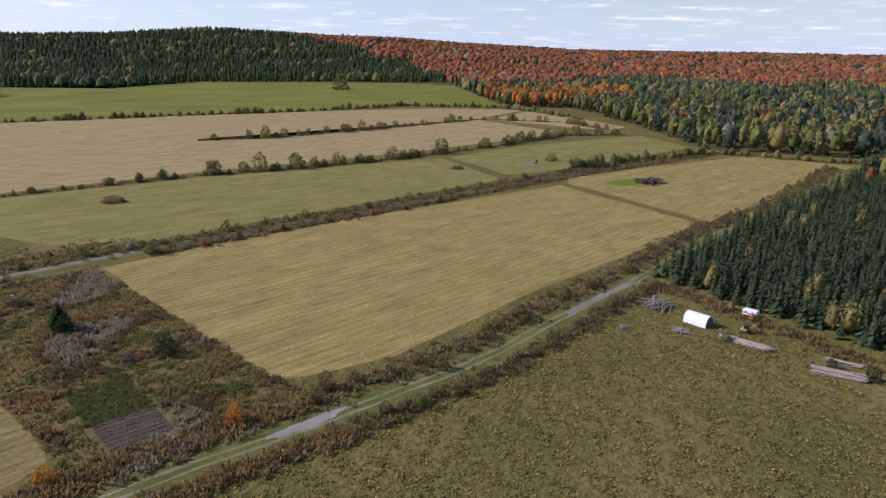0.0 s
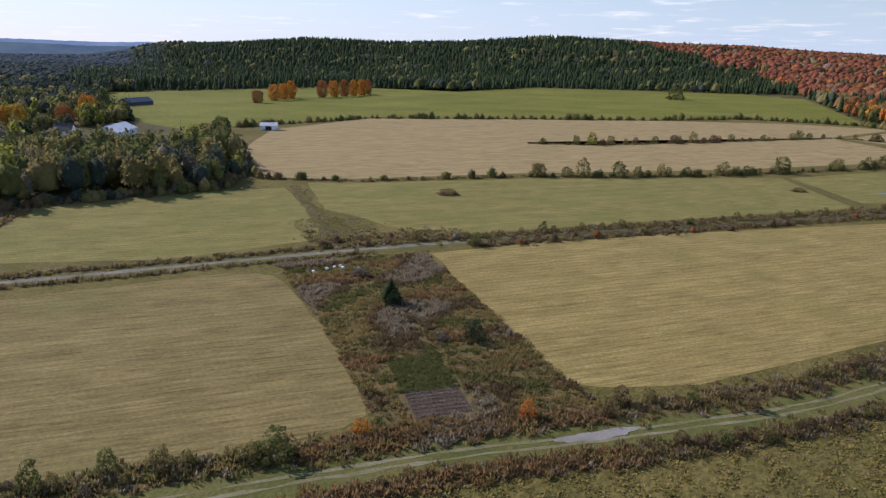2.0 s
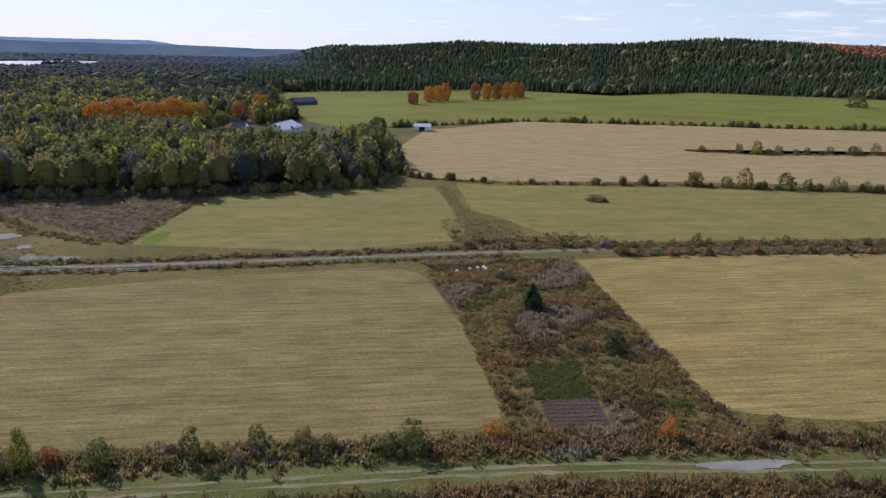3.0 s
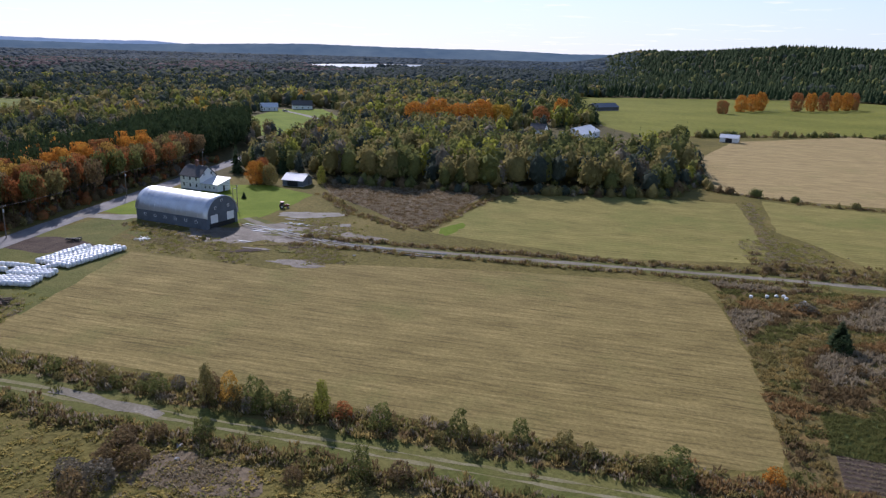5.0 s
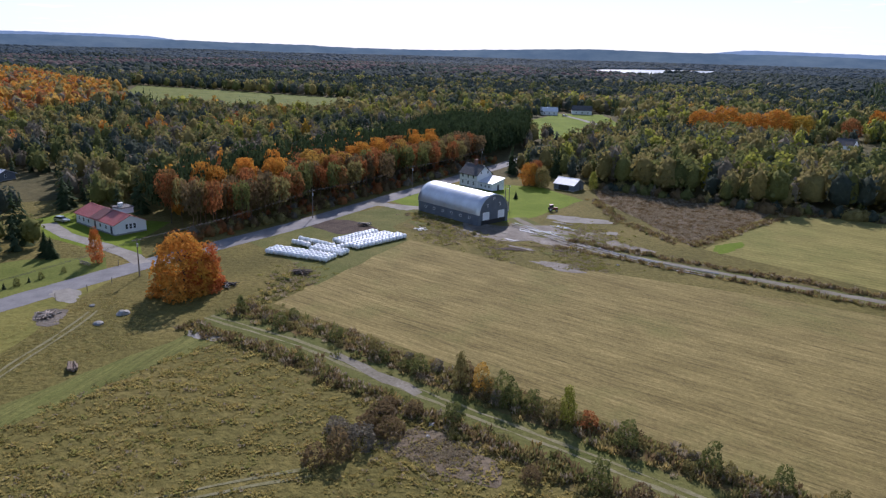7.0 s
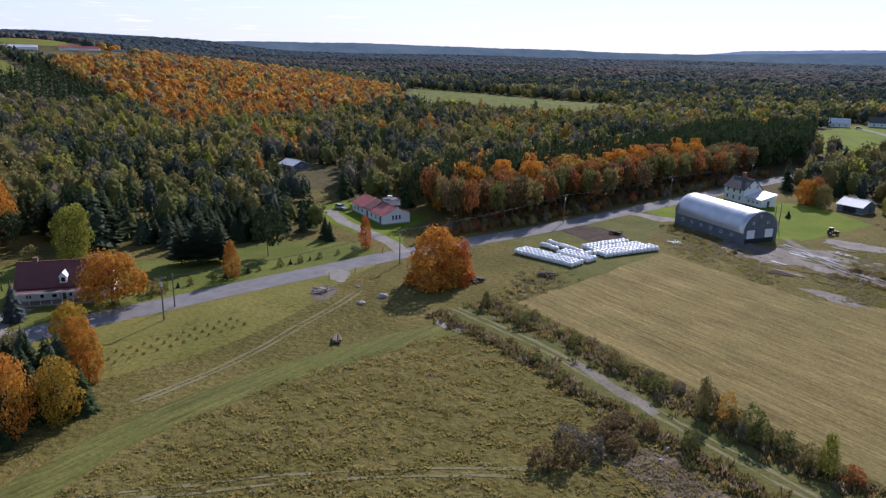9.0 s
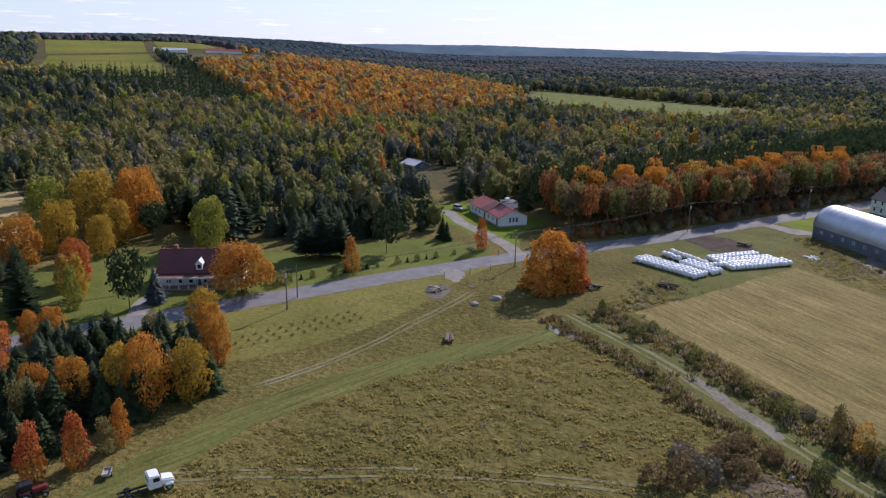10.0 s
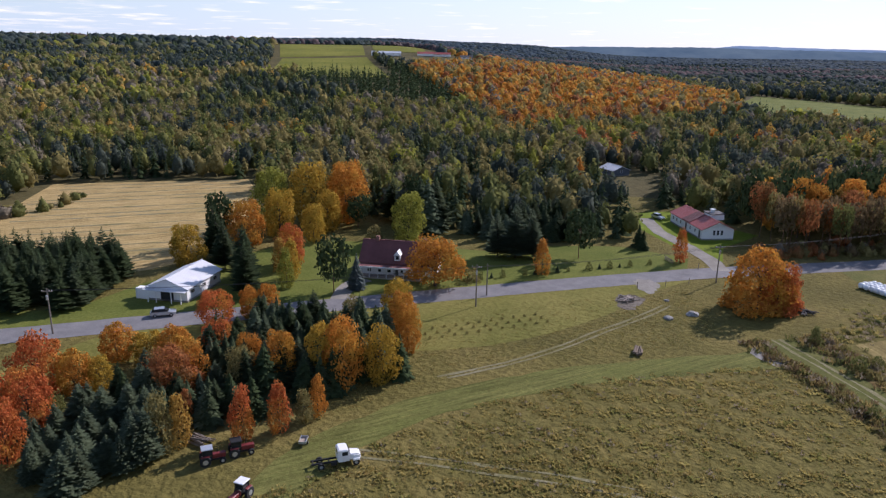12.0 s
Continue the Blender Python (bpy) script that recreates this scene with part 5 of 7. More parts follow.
# single bushes and small trees along the lane
for x, y, h, w, leaf, shape in [
    (-98, 20.5, 6.2, 3.4, "olive", "oval"), (-99.5, 21.5, 4.2, 3.4, "brown", "bush"), (-97, 23.5, 4.8, 3.4, "gold", "bush"), (-95, 24.5, 3.4, 3.2, "olive", "bush"), (-93, 26, 5.0, 3.6, "green", "bush"), (-91.5, 27, 3.8, 3.2, "green", "bush"), (-86, 33.5, 5.6, 3.4, "lime", "oval"), (-87, 32, 3.4, 3.0, "olive", "bush"), (-84, 36, 2.8, 3.2, "rust", "bush"),
    (-90, 29.5, 3.4, 3.2, "green", "bush"), (-79, 39.5, 4.0, 3.4, "green", "bush"), (-72, 47.5, 4.4, 3.2, "green", "bush"), (-67, 54, 3.6, 3.0, "green", "bush"), (-51, 66, 4.2, 5.2, "green", "bush"), (-53.5, 64, 2.6, 3.6, "olive", "bush"),
    (-62, 57.5, 3.4, 3.4, "olive", "bush"), (-24.5, 90, 2.8, 2.8, "red", "bush"), (-104, 15, 3.2, 3.4, "green", "bush"), (-112, 8.5, 2.8, 3.2, "olive", "bush"), (-119, 2, 2.8, 3.0, "green", "bush"),
    (-127, -8, 2.8, 3.0, "green", "bush"), (-135, -16, 3.4, 2.8, "green", "oval"), (-44, 76, 2.4, 2.6, "orange", "bush"),
    (-65, 125.5, 5.6, 5.0, "spruce", "fir"), (-63.5, 124, 3.4, 4.0, "spruce", "bush"), (-42, 114, 4.2, 4.0, "young_spruce", "bush"), (-57, 118, 1.6, 3.0, "brown", "bush"), (-80, 139, 2.2, 5.0, "bare", "bush"), (-47, 111, 1.8, 3.4, "bare", "bush"), (-81, 1.5, 4.2, 3.6, "brown", "bush"), (-84, 4.5, 3.0, 4.6, "bare", "bush"), (-86, 8.5, 2.6, 4.0, "brown", "bush"),
    (-90, 7.5, 2.8, 4.6, "brown", "bush"), (-87, 1.5, 2.4, 4.0, "bare", "bush"), (-91, 12.5, 2.2, 3.4, "brown", "bush"), (-93, 9, 2.0, 3.0, "brown", "bush"), (-87.5, 5.5, 2.4, 3.4, "brown", "bush"), (-80, -1.5, 2.6, 3.4, "brown", "bush"), (-73, 24.5, 2.0, 2.8, "brown", "bush"), (-88, 17.5, 3.2, 3.2, "green", "bush"),
    (-70, 32, 4.4, 3.4, "green", "bush"), (-67, 36, 2.6, 3.4, "brown", "bush"), (-66, 178, 4.0, 3.6, "green", "bush"), (-83, 176, 3.4, 3.6, "olive", "bush"), (131, 241, 5.0, 5.6, "green", "bush"), (112, 220, 3.6, 4.4, "brown", "bush"),
    (-102, 244, 2.2, 8.5, "brown", "bush"), (-88, 437, 8.0, 7.0, "lime", "bush"), (-33, 484, 7.0, 6.0, "olive", "bush"), (-66, 313, 8.5, 6.5, "olive", "bush"), (69, 347, 4.0, 6.0, "olive", "bush"), (21, 320, 1.6, 6.0, "brown", "bush"),
    (-99, 1029, 17.0, 26.0, "green", "bush"), (-40, -94, 3.5, 3.2, "green", "bush"), (75, 101, 2.4, 2.8, "young_spruce", "bush"), (71, 106, 1.8, 2.0, "young_spruce", "bush"), (58, 118, 1.6, 2.0, "green", "bush")]:
    label = {"green": "dark green rounded bush standing alone in grass", "olive": "olive-green small tree beside the lane", "gold": "yellowing small tree beside the lane", "lime": "bright yellow-green small tree by the lane",
             "rust": "rust-brown autumn bush beside the lane", "red": "small scarlet autumn bush by the lane", "orange": "small orange autumn bush by the lane", "brown": "bare brown thicket bush in rough grass", "bare": "grey leafless thicket bush in rough grass",
             "young_spruce": "dark blue-green round shrub in grass", "spruce": "dark bushy conifer among fallow weeds"}[leaf]
    tree((shape, leaf, int(abs(x)) % 3), x, y, h, w, label, "bush" if shape == "bush" else "tree")

# ---- single trees about the houses ----
ORANGE = "orange autumn maple in full colour"
for x, y, h, w, leaf, shape, label in [
    (-148, -29, 13.2, 14.0, "orange", "dome", "large round orange-red maple alone by the lane"),
    (-150, -25.5, 10.5, 9.5, "red", "dome", "red-orange crown grown against a larger maple"),
    (-118, -88, 11.2, 12.5, "orange", "spreading", "spreading orange maple in front of a red-roofed house"),
    (-143, -116, 13.5, 9.5, "lime", "broad", "tall bright green maple behind a house"),
    (-101, -102, 12.0, 7.5, "spruce", "pine", "dark pine with an open crown on a lawn"),
    (-106, -100, 8.0, 5.0, "blue_spruce", "spire", "silvery blue spruce beside a house"),
    (-94, -143, 9.5, 9.0, "yellow", "broad", "golden-orange maple at a meadow's edge"),
    (-113, -145, 12.0, 10.0, "orange", "broad", ORANGE), (-109, -124, 9.5, 7.5, "red", "broad", "orange-red maple on a lawn"), (-125, -146, 13.0, 10.0, "yellow", "broad", "golden autumn maple on the lawn"),
    (-127, -135, 10.0, 7.0, "yellow", "broad", "golden autumn maple on the lawn"), (-137, -140, 11.5, 8.5, "yellow", "broad", "golden autumn maple on the lawn"), (-132, -158, 16.5, 12.0, "lime", "broad", "tall yellow-green tree by the forest"),
    (-140, -150, 17.6, 13.0, "yellow", "broad", "tall golden maple by the forest"), (-148, -144, 17.4, 13.0, "orange", "broad", "tall pale orange maple by the forest"), (-158, -152, 16.0, 13.0, "orange", "broad", "tall orange maple at the forest's edge"),
    (-146, -137, 9.0, 7.5, "spruce", "pine", "small dark round tree on a lawn"), (-92, -119, 13.0, 7.0, "spruce", "fir", "dark green spruce by the garage"), (-88, -114, 12.0, 7.0, "spruce", "fir", "dark green spruce by the garage"),
    (-104, -146, 13.0, 7.0, "spruce", "fir", "dark green spruce by the garage"), (-97, -112, 8.5, 5.0, "lime", "oval", "slim yellow-green tree on the lawn"), (-102, -116, 9.0, 6.0, "yellow", "oval", "slim golden tree on the lawn"),
    (-148, -86, 14.0, 10.0, "fir", "fir", "large blue-green fir on the lawn"), (-151, -83, 12.0, 8.5, "fir", "fir", "large blue-green fir on the lawn"), (-146, -90, 12.0, 7.5, "fir", "fir", "large blue-green fir on the lawn"),
    (-158, -73.5, 12.0, 8.5, "spruce", "pine", "dark pine on the lawn"), (-140, -74, 8.5, 5.0, "orange", "oval", "slim orange maple at the roadside"), (-171, -52.5, 8.5, 4.6, "red", "oval", "slim orange-red maple by a driveway"),
    (-178, -66, 6.5, 4.6, "spruce", "spire", "small dark spruce by a driveway"), (-176, -64, 5.5, 4.0, "spruce", "spire", "small dark spruce by a driveway"),
    (-42, -103, 9.2, 8.0, "red", "broad", "crimson and orange maple in a grove"), (-45, -99, 6.8, 6.0, "orange", "broad", ORANGE), (-48, -98, 5.2, 5.0, "yellow", "broad", "golden maple in a grove"),
    (-55, -105, 6.4, 6.5, "orange", "broad", ORANGE), (-58, -100, 5.4, 6.5, "yellow", "broad", "golden maple in a grove"), (-60, -96, 6.8, 6.5, "orange", "broad", ORANGE), (-65, -92, 7.0, 6.0, "red", "broad", "orange-red maple in a grove"),
    (-74, -105, 6.9, 7.0, "red", "broad", "orange-red maple beside the road"), (-81, -104, 6.2, 4.6, "orange", "broad", ORANGE), (-84, -102.5, 6.2, 4.8, "orange", "broad", ORANGE),
    (-97, -81, 8.2, 6.5, "yellow", "broad", "golden-orange maple at the grove's end"), (-91, -75, 8.8, 5.5, "orange", "broad", ORANGE), (-87, -70.5, 8.5, 5.0, "orange", "broad", ORANGE), (-76, -66.5, 9.0, 6.0, "yellow", "broad", "golden maple in a grove"),
    (-71, -70, 11.0, 6.5, "orange", "broad", ORANGE), (-70, -73, 10.0, 6.5, "yellow", "broad", "olive-gold maple in a grove"), (-66, -78, 8.8, 6.0, "orange", "broad", ORANGE), (-64, -83, 7.6, 5.0, "orange", "broad", ORANGE),
    (-60, -80, 7.5, 5.0, "olive", "broad", "olive maple in a grove"), (-52, -69.5, 7.6, 4.4, "red", "oval", "slim orange-red sapling in front of the grove"), (-56, -67, 7.6, 4.2, "red", "oval", "slim orange-red sapling in front of the grove"),
    (-62.5, -66.5, 6.2, 3.6, "orange", "oval", "slim orange sapling in front of the grove"), (-50, -79, 5.0, 3.2, "rust", "oval", "small rust-coloured sapling in the grove"), (-43.5, -75, 8.2, 5.0, "olive", "oval", "slim gold-green tree beside the spruces"), (-46, -74.5, 7.4, 4.2, "gold", "oval", "slim golden tree at the grove's edge"), (-52.5, -86, 8.5, 8.0, "rust", "broad", "broad rust and olive maple in a grove"), (-56, -88, 8.0, 7.5, "orange", "broad", ORANGE), (-44.5, -76.8, 5.0, 3.4, "olive", "oval", "slim gold-green tree beside the spruces"),
    (-60, -66.5, 5.0, 3.6, "olive", "oval", "small olive spruce-like tree"), (-36, -93, 9.0, 6.0, "red", "broad", "crimson maple beside dark spruces"), (-31, -88, 8.0, 5.0, "red", "broad", "crimson maple beside dark spruces"), (-33, -95, 9.0, 5.5, "red", "broad", "crimson maple beside dark spruces"),
    (-79, -65.5, 7.5, 5.0, "spruce", "spire", "dark spruce at the grove's corner"), (-88, -84, 6.6, 5.5, "olive", "broad", "olive and gold maple by the road"),
    (-101, -141, 12.0, 8.0, "spruce", "fir", "dark green spruce by the garage"), (-97, -133, 12.0, 7.5, "young_spruce", "fir", "dark green spruce by the garage"), (-95.5, -124, 12.5, 8.0, "spruce", "fir", "dark green spruce by the garage"), (-110, -152, 13.0, 8.0, "spruce", "pine", "dark pine at the meadow's corner"),
    (-104, -122, 8.0, 5.5, "gold", "oval", "slim golden tree on the lawn"), (-160, -128, 14.0, 8.0, "spruce", "pine", "tall dark pine behind the house"), (-136, -122, 5.0, 5.0, "olive", "bush", "low olive shrub behind the house"), (-126, -84, 3.0, 4.0, "olive", "bush", "low olive shrub beside the road"),
    (-268, 80, 9.0, 8.0, "orange", "broad", "orange maple behind the farmhouse"), (-272, 84, 9.5, 7.0, "rust", "broad", "rust-brown maple on the farm lawn"), (-264, 84, 8.0, 6.5, "olive", "broad", "olive tree on the farm lawn"),
    (-259, 103, 7.0, 5.0, "lime", "oval", "small yellow-green tree by the shed"), (-243, 68, 2.6, 2.2, "spruce", "spire", "small dark spruce on the farm lawn"),
    (-453, 252, 17, 20, "orange", "broad", ORANGE), (-448, 268, 19.5, 22, "orange", "broad", ORANGE), (-443, 284, 16, 21, "orange", "broad", ORANGE), (-438, 300, 19, 22, "orange", "broad", ORANGE), (-436, 316, 15.5, 20, "yellow", "broad", "golden maple in a row"),
    (-430, 350, 14, 14, "rust", "broad", "rust-red maple by the far barn"), (-455, 390, 18, 15, "orange", "broad", ORANGE), (-462, 402, 13, 12, "yellow", "broad", "golden maple by the far barn"),
    (-476, 619, 13, 14, "rust", "broad", "rust-brown tree on the top pasture"), (-488, 664, 17, 15, "orange", "broad", ORANGE), (-490, 684, 18, 14, "orange", "broad", ORANGE), (-494, 705, 20, 15, "orange", "broad", ORANGE),
    (-478, 745, 20, 15, "rust", "broad", "rust-orange maple in a row on the pasture"), (-474, 765, 20, 15, "orange", "broad", ORANGE), (-471, 785, 20, 15, "rust", "broad", "rust-orange maple in a row on the pasture"),
    (-470, 805, 20, 15, "orange", "broad", ORANGE), (-470, 828, 20, 16, "orange", "broad", ORANGE), (-475, 850, 19, 15, "rust", "broad", "rust-orange maple in a row on the pasture"),
    (-310, 365, 11, 12, "green", "broad", "dark green tree at the hedge's end"), (-570, 130, 14, 13, "yellow", "broad", "golden tree by the hillside lawn")]:
    tree((shape, leaf, int(abs(x * 3 + y)) % 3), x, y, h, w, label)
# groves of spruce, each tree its own near the houses
rng = random.Random(5)
for poly, n, h, label in (
        ([(-58, -72), (-77, -68), (-91, -78), (-80, -98), (-62, -92)], 112, (5.8, 8.2), "dark spruce in the grove's core"),
        ([(-46, -79), (-57, -73), (-64, -84), (-57, -96), (-47, -94)], 34, (4.5, 6.5), "short dark spruce under the grove's maples"),
        ([(-30, -74), (-42, -74), (-50, -84), (-44, -96), (-30, -90)], 46, (4.5, 7.5), "dark blue-green spruce near the tractors"),
        ([(-158, -95), (-172, -80), (-190, -78), (-192, -96), (-176, -112), (-160, -110)], 70, (6.5, 9.5), "dark spruce in the stand behind the lawn"),
        ([(-150, -122), (-158, -112), (-165, -120), (-160, -140)], 10, (12, 16), "tall dark spruce behind the house")):
    xs, ys = [p[0] for p in poly], [p[1] for p in poly]
    made = 0
    while made < n:
        x, y = rng.uniform(min(xs), max(xs)), rng.uniform(min(ys), max(ys))
        if bool(inside(poly, x, y)):
            made += 1
            s = rng.uniform(*h)
            tree(("fir" if "tractors" in label or made % 3 == 0 else "spire", "fir" if "tractors" in label or made % 4 == 0 else ("spruce", "young_spruce")[made % 2], made % 3), x, y, s, s * rng.uniform(0.6, 0.85), label, group=label)
# a dense stand by the road, whose trees grow into one another
g = np.random.default_rng(76)
p = g.uniform((-84, -176), (-42, -133), (300, 2))
p = p[inside([(-42, -150), (-61, -133), (-79, -144), (-84, -156), (-66, -176), (-46, -170)], p[:, 0], p[:, 1])]
strewn("spruce_stand", [(SHAPES["fir"], L["spruce"], rows_of(p[::3], g, 6.2, 8.2, 0.16)), (SHAPES["fir"], L["spruce"], rows_of(p[1::3], g, 6.2, 8.4, 0.16)), (SHAPES["fir"], L["young_spruce"], rows_of(p[2::3], g, 6.0, 8.0, 0.16))], "dark spruces in a dense stand by the road", "spruce stand")
# pines with bare reddish stems along the road, russet maples among them
spots = [p for p in lattice(200, 470, 68, 112, 4.5, 77) if bool(inside(PINES, p[0], p[1]))]
inner, inner_maple = [], []
for k, (x, y) in enumerate(spots):
    near = float(off_line(ROAD, x, y))
    if near < 7:
        continue
    if near > 16 and x > -315 and k % 7 in (0, 3, 5):
        if near > 30:
            inner_maple.append((x, y))
        else:
            tree(("tall_maple", ("orange", "rust", "orange", "gold")[k % 4], k % 3), x, y, rng.uniform(14.0, 16.5), rng.uniform(6.5, 8.5), "orange maple crown among roadside pines", group="roadside pines")
    elif x > -310 and near < 12 and k % 6 == 1:
        tree(("oval", ("rust", "brown", "bare")[k % 3], k % 3), x, y, rng.uniform(2.5, 5.0), rng.uniform(2.6, 3.8), "russet understorey tree among pines", group="roadside pines")
    elif near > 24 or x < -330:
        inner.append((x, y))
    else:
        tree(("tall_pine", ("rust", "brown", "green", "rust", "olive", "brown")[k % 6], k % 3), x, y, rng.uniform(12, 14.5), rng.uniform(4.8, 6.8), "tall pine with a bare reddish stem by the road", group="roadside pines")
g = np.random.default_rng(78)
strewn("pine_wood", [(SHAPES["pine"], L["spruce"], rows_of(inner, g, 6.8, 15.0, 0.12)), (SHAPES["near_leaf"], L["orange"], rows_of(inner_maple[::2], g, 8.0, 14.5, 0.12)), (SHAPES["near_leaf"], L["rust"], rows_of(inner_maple[1::2], g, 8.0, 14.0, 0.12))], "dense dark pine wood behind the roadside trees", "pine wood")
for off, seed in ((8.5, 81), (12.0, 82), (16.0, 83)):
    hedge(shifted(ROAD[7:12], off), 2.2, (1.8, 4.2), ["rust", "brown", "rust", "bare", "olive"], "russet understorey bush beneath the roadside pines", seed, 1.2)
hedge([(-84, -226), (-98, -222), (-118, -236)], 4.0, (3.0, 5.0), ["olive", "green", "bare"], "olive bush at the meadow's far side", 79, 2.0)

# ---- grasses and weeds ----
g = np.random.default_rng(90)
p = g.uniform((-135, -62), (70, 150), (105000, 2))
beyond = [(-128, -22)] + LANE[1:11] + [(62, 140), (80, 101), (100, 60), (60, -40), (-20, -62), (-58, -56), (-78, -52), (-97, -41), (-118, -22)]
p = p[inside(beyond, p[:, 0], p[:, 1]) & (off_line(LANE, p[:, 0], p[:, 1]) > 4.5) & (np.hypot(p[:, 0], p[:, 1]) > 42)]
lush = drift(p, 4.5, 3) * 0.7 + drift(p, 40, 2) * 0.25 + g.uniform(-0.22, 0.22, len(p))
high = 0.18 + 0.5 * np.clip(lush - 0.36, 0, 0.5)
p, high = p[lush > 0.40], high[lush > 0.40]
pick = g.uniform(0, 1, len(p))
kinds = []
for leaf, a, b, w in (("grass", 0, 0.62, 0.95), ("weed_gold", 0.62, 0.74, 0.9), ("grass_green", 0.74, 0.93, 0.95), ("pale_weed", 0.93, 1.01, 0.7)):
    m = (pick >= a) & (pick < b)
    rows = rows_of(p[m], g, w, 1.0, 0.4)
    rows[:, 4] *= high[m]
    kinds.append((SHAPES["tuft"], L[leaf], rows))
strewn("pasture_tufts", kinds, "tussocks of olive and straw pasture grass", "grass")
# shorter grass between the mown path and the road
p = g.uniform((-150, -100), (-50, -20), (9000, 2))
verge = [(-58, -66), (-78, -62), (-98, -51), (-122, -31), (-138, -34), (-150, -44), (-140, -52), (-118, -68), (-98, -75), (-86, -82)]
p = p[inside(verge, p[:, 0], p[:, 1])]
pick = g.uniform(0, 1, len(p))
strewn("verge_tufts", [(SHAPES["tuft"], L["grass"], rows_of(p[pick < 0.5], g, 0.7, 0.1, 0.4)), (SHAPES["tuft"], L["weed_gold"], rows_of(p[pick > 0.75], g, 0.7, 0.1, 0.4)), (SHAPES["tuft"], L["grass_green"], rows_of(p[(pick >= 0.5) & (pick <= 0.75)], g, 0.7, 0.1, 0.4))], "short olive grass of the open slope", "grass")
p = g.uniform((-110, 60), (-10, 170), (15000, 2))
p = p[inside(WEEDS, p[:, 0], p[:, 1]) & ~inside(PLOT, p[:, 0], p[:, 1])]
d, e = drift(p, 34, 4) + g.normal(0, 0.025, len(p)), drift(p, 22, 8) + g.normal(0, 0.025, len(p))
(D1, D2), (E1, E2, E3) = np.quantile(d, (0.22, 0.40)), np.quantile(e, (0.28, 0.55, 0.78))
kinds = [(SHAPES["clump"], L[leaf], rows_of(p[m], g, w, h, 0.5)) for leaf, w, h, m in (
    ("pale_weed", 1.2, 0.9, d < D1), ("brown", 1.2, 0.9, (d >= D1) & (d < D2)), ("weed_rust", 1.2, 0.8, (d >= D2) & (e >= E3)), ("weed_green", 1.2, 0.6, (d >= D2) & (e < E1)),
    ("weed_gold", 1.1, 0.6, (d >= D2) & (e >= E1) & (e < E2)), ("olive", 1.1, 0.7, (d >= D2) & (e >= E2) & (e < E3)))]
strewn("fallow_weeds", kinds, "grey, brown and rust weeds of a fallow strip", "weeds")
p = g.uniform((-265, 95), (-170, 158), (6500, 2))
p = p[inside(PATCH, p[:, 0], p[:, 1])]
pick = g.uniform(0, 1, len(p))
strewn("dry_weeds", [(SHAPES["clump"], L["pale_weed"], rows_of(p[pick < 0.7], g, 1.3, 0.55, 0.4)), (SHAPES["clump"], L["brown"], rows_of(p[pick >= 0.7], g, 1.4, 0.6, 0.4))], "dry grey-brown weeds", "weeds")
p = np.concatenate([g.normal((-187, 76), (8, 4), (330, 2)), g.normal((-164, 64), (7, 3.5), (420, 2)), g.normal((-196, 33), (8, 3), (380, 2)), g.normal((-178, 44), (8, 2), (200, 2)), g.normal((-156, -6), (5, 3), (160, 2)), np.array(along([(-100, 166), (-121, 188)], 0.06, 5, 5.0)).reshape(-1, 2), np.array(along([(-121, 186), (-162, 231)], 0.3, 6, 1.2)).reshape(-1, 2)])
p = p[~inside(F_WEST, p[:, 0], p[:, 1])]
pick = g.uniform(0, 1, len(p))
strewn("yard_weeds", [(SHAPES["clump"], L["pale_weed"], rows_of(p[pick < 0.4], g, 1.1, 0.45, 0.4)), (SHAPES["clump"], L["grass_green"], rows_of(p[pick >= 0.4], g, 1.2, 0.4, 0.4))], "weeds of the farmyard's edges", "weeds")
p = g.normal((-80.5, 14.5), (2.6, 3.6), (260, 2))
strewn("dead_weeds", [(SHAPES["clump"], L["pale_weed"], rows_of(p, g, 0.9, 0.35, 0.4))], "low pale dead weeds on a bare patch", "weeds")
# plants of the overgrown garden
bed = np.array([garden(u, v, 0, 0)[0] for u in np.arange(-4.4, 4.5, 0.55) for v in np.arange(-10.2, 1.9, 0.6)]) + g.normal(0, 0.18, (17 * 21, 2))
strewn("garden_plants", [(SHAPES["clump"], L["weed_green"], rows_of(bed, g, 0.9, 0.5, 0.4)), (SHAPES["clump"], L["green"], rows_of(bed[::4] + 0.3, g, 0.8, 0.6, 0.4))], "green leafy garden plants", "vegetables")
for k in range(7):
    line = [garden(-4.0, 2.8 + 1.2 * k, 0, 0)[0], garden(4.4, 2.8 + 1.2 * k, 0, 0)[0]]
    strewn("garden_row", [(SHAPES["clump"], L["pale_weed"], rows_of(along(line, 0.35, 300 + k, 0.1), g, 0.55, 0.3, 0.3))], "dried row of garden plants on dark soil", "garden row")
# little plants in rows on the verge, and shrubs beside the road
for r in range(3):
    for k in range(11):
        x, y = -94 - k * 2.05 - r * 1.0, -71 + k * 1.25 - r * 1.9
        tree(("bush", "olive", k % 3), x, y, 0.55, 0.6, "small dark shrub in a planted row", "shrub", group="planted shrub rows")
for k in range(19):
    t = k / 18
    x, y = -124 - 40 * t, -86.5 + 29 * t
    if k % 6 != 5:
        s = 1.2 + 0.9 * ((k * 7) % 5) / 4
        tree(("spire" if k % 2 else "bush", "young_spruce" if k % 2 else "green", k % 3), x, y, s, s * 0.8, "small clipped evergreen in a row by the road", "shrub", group="roadside evergreens")


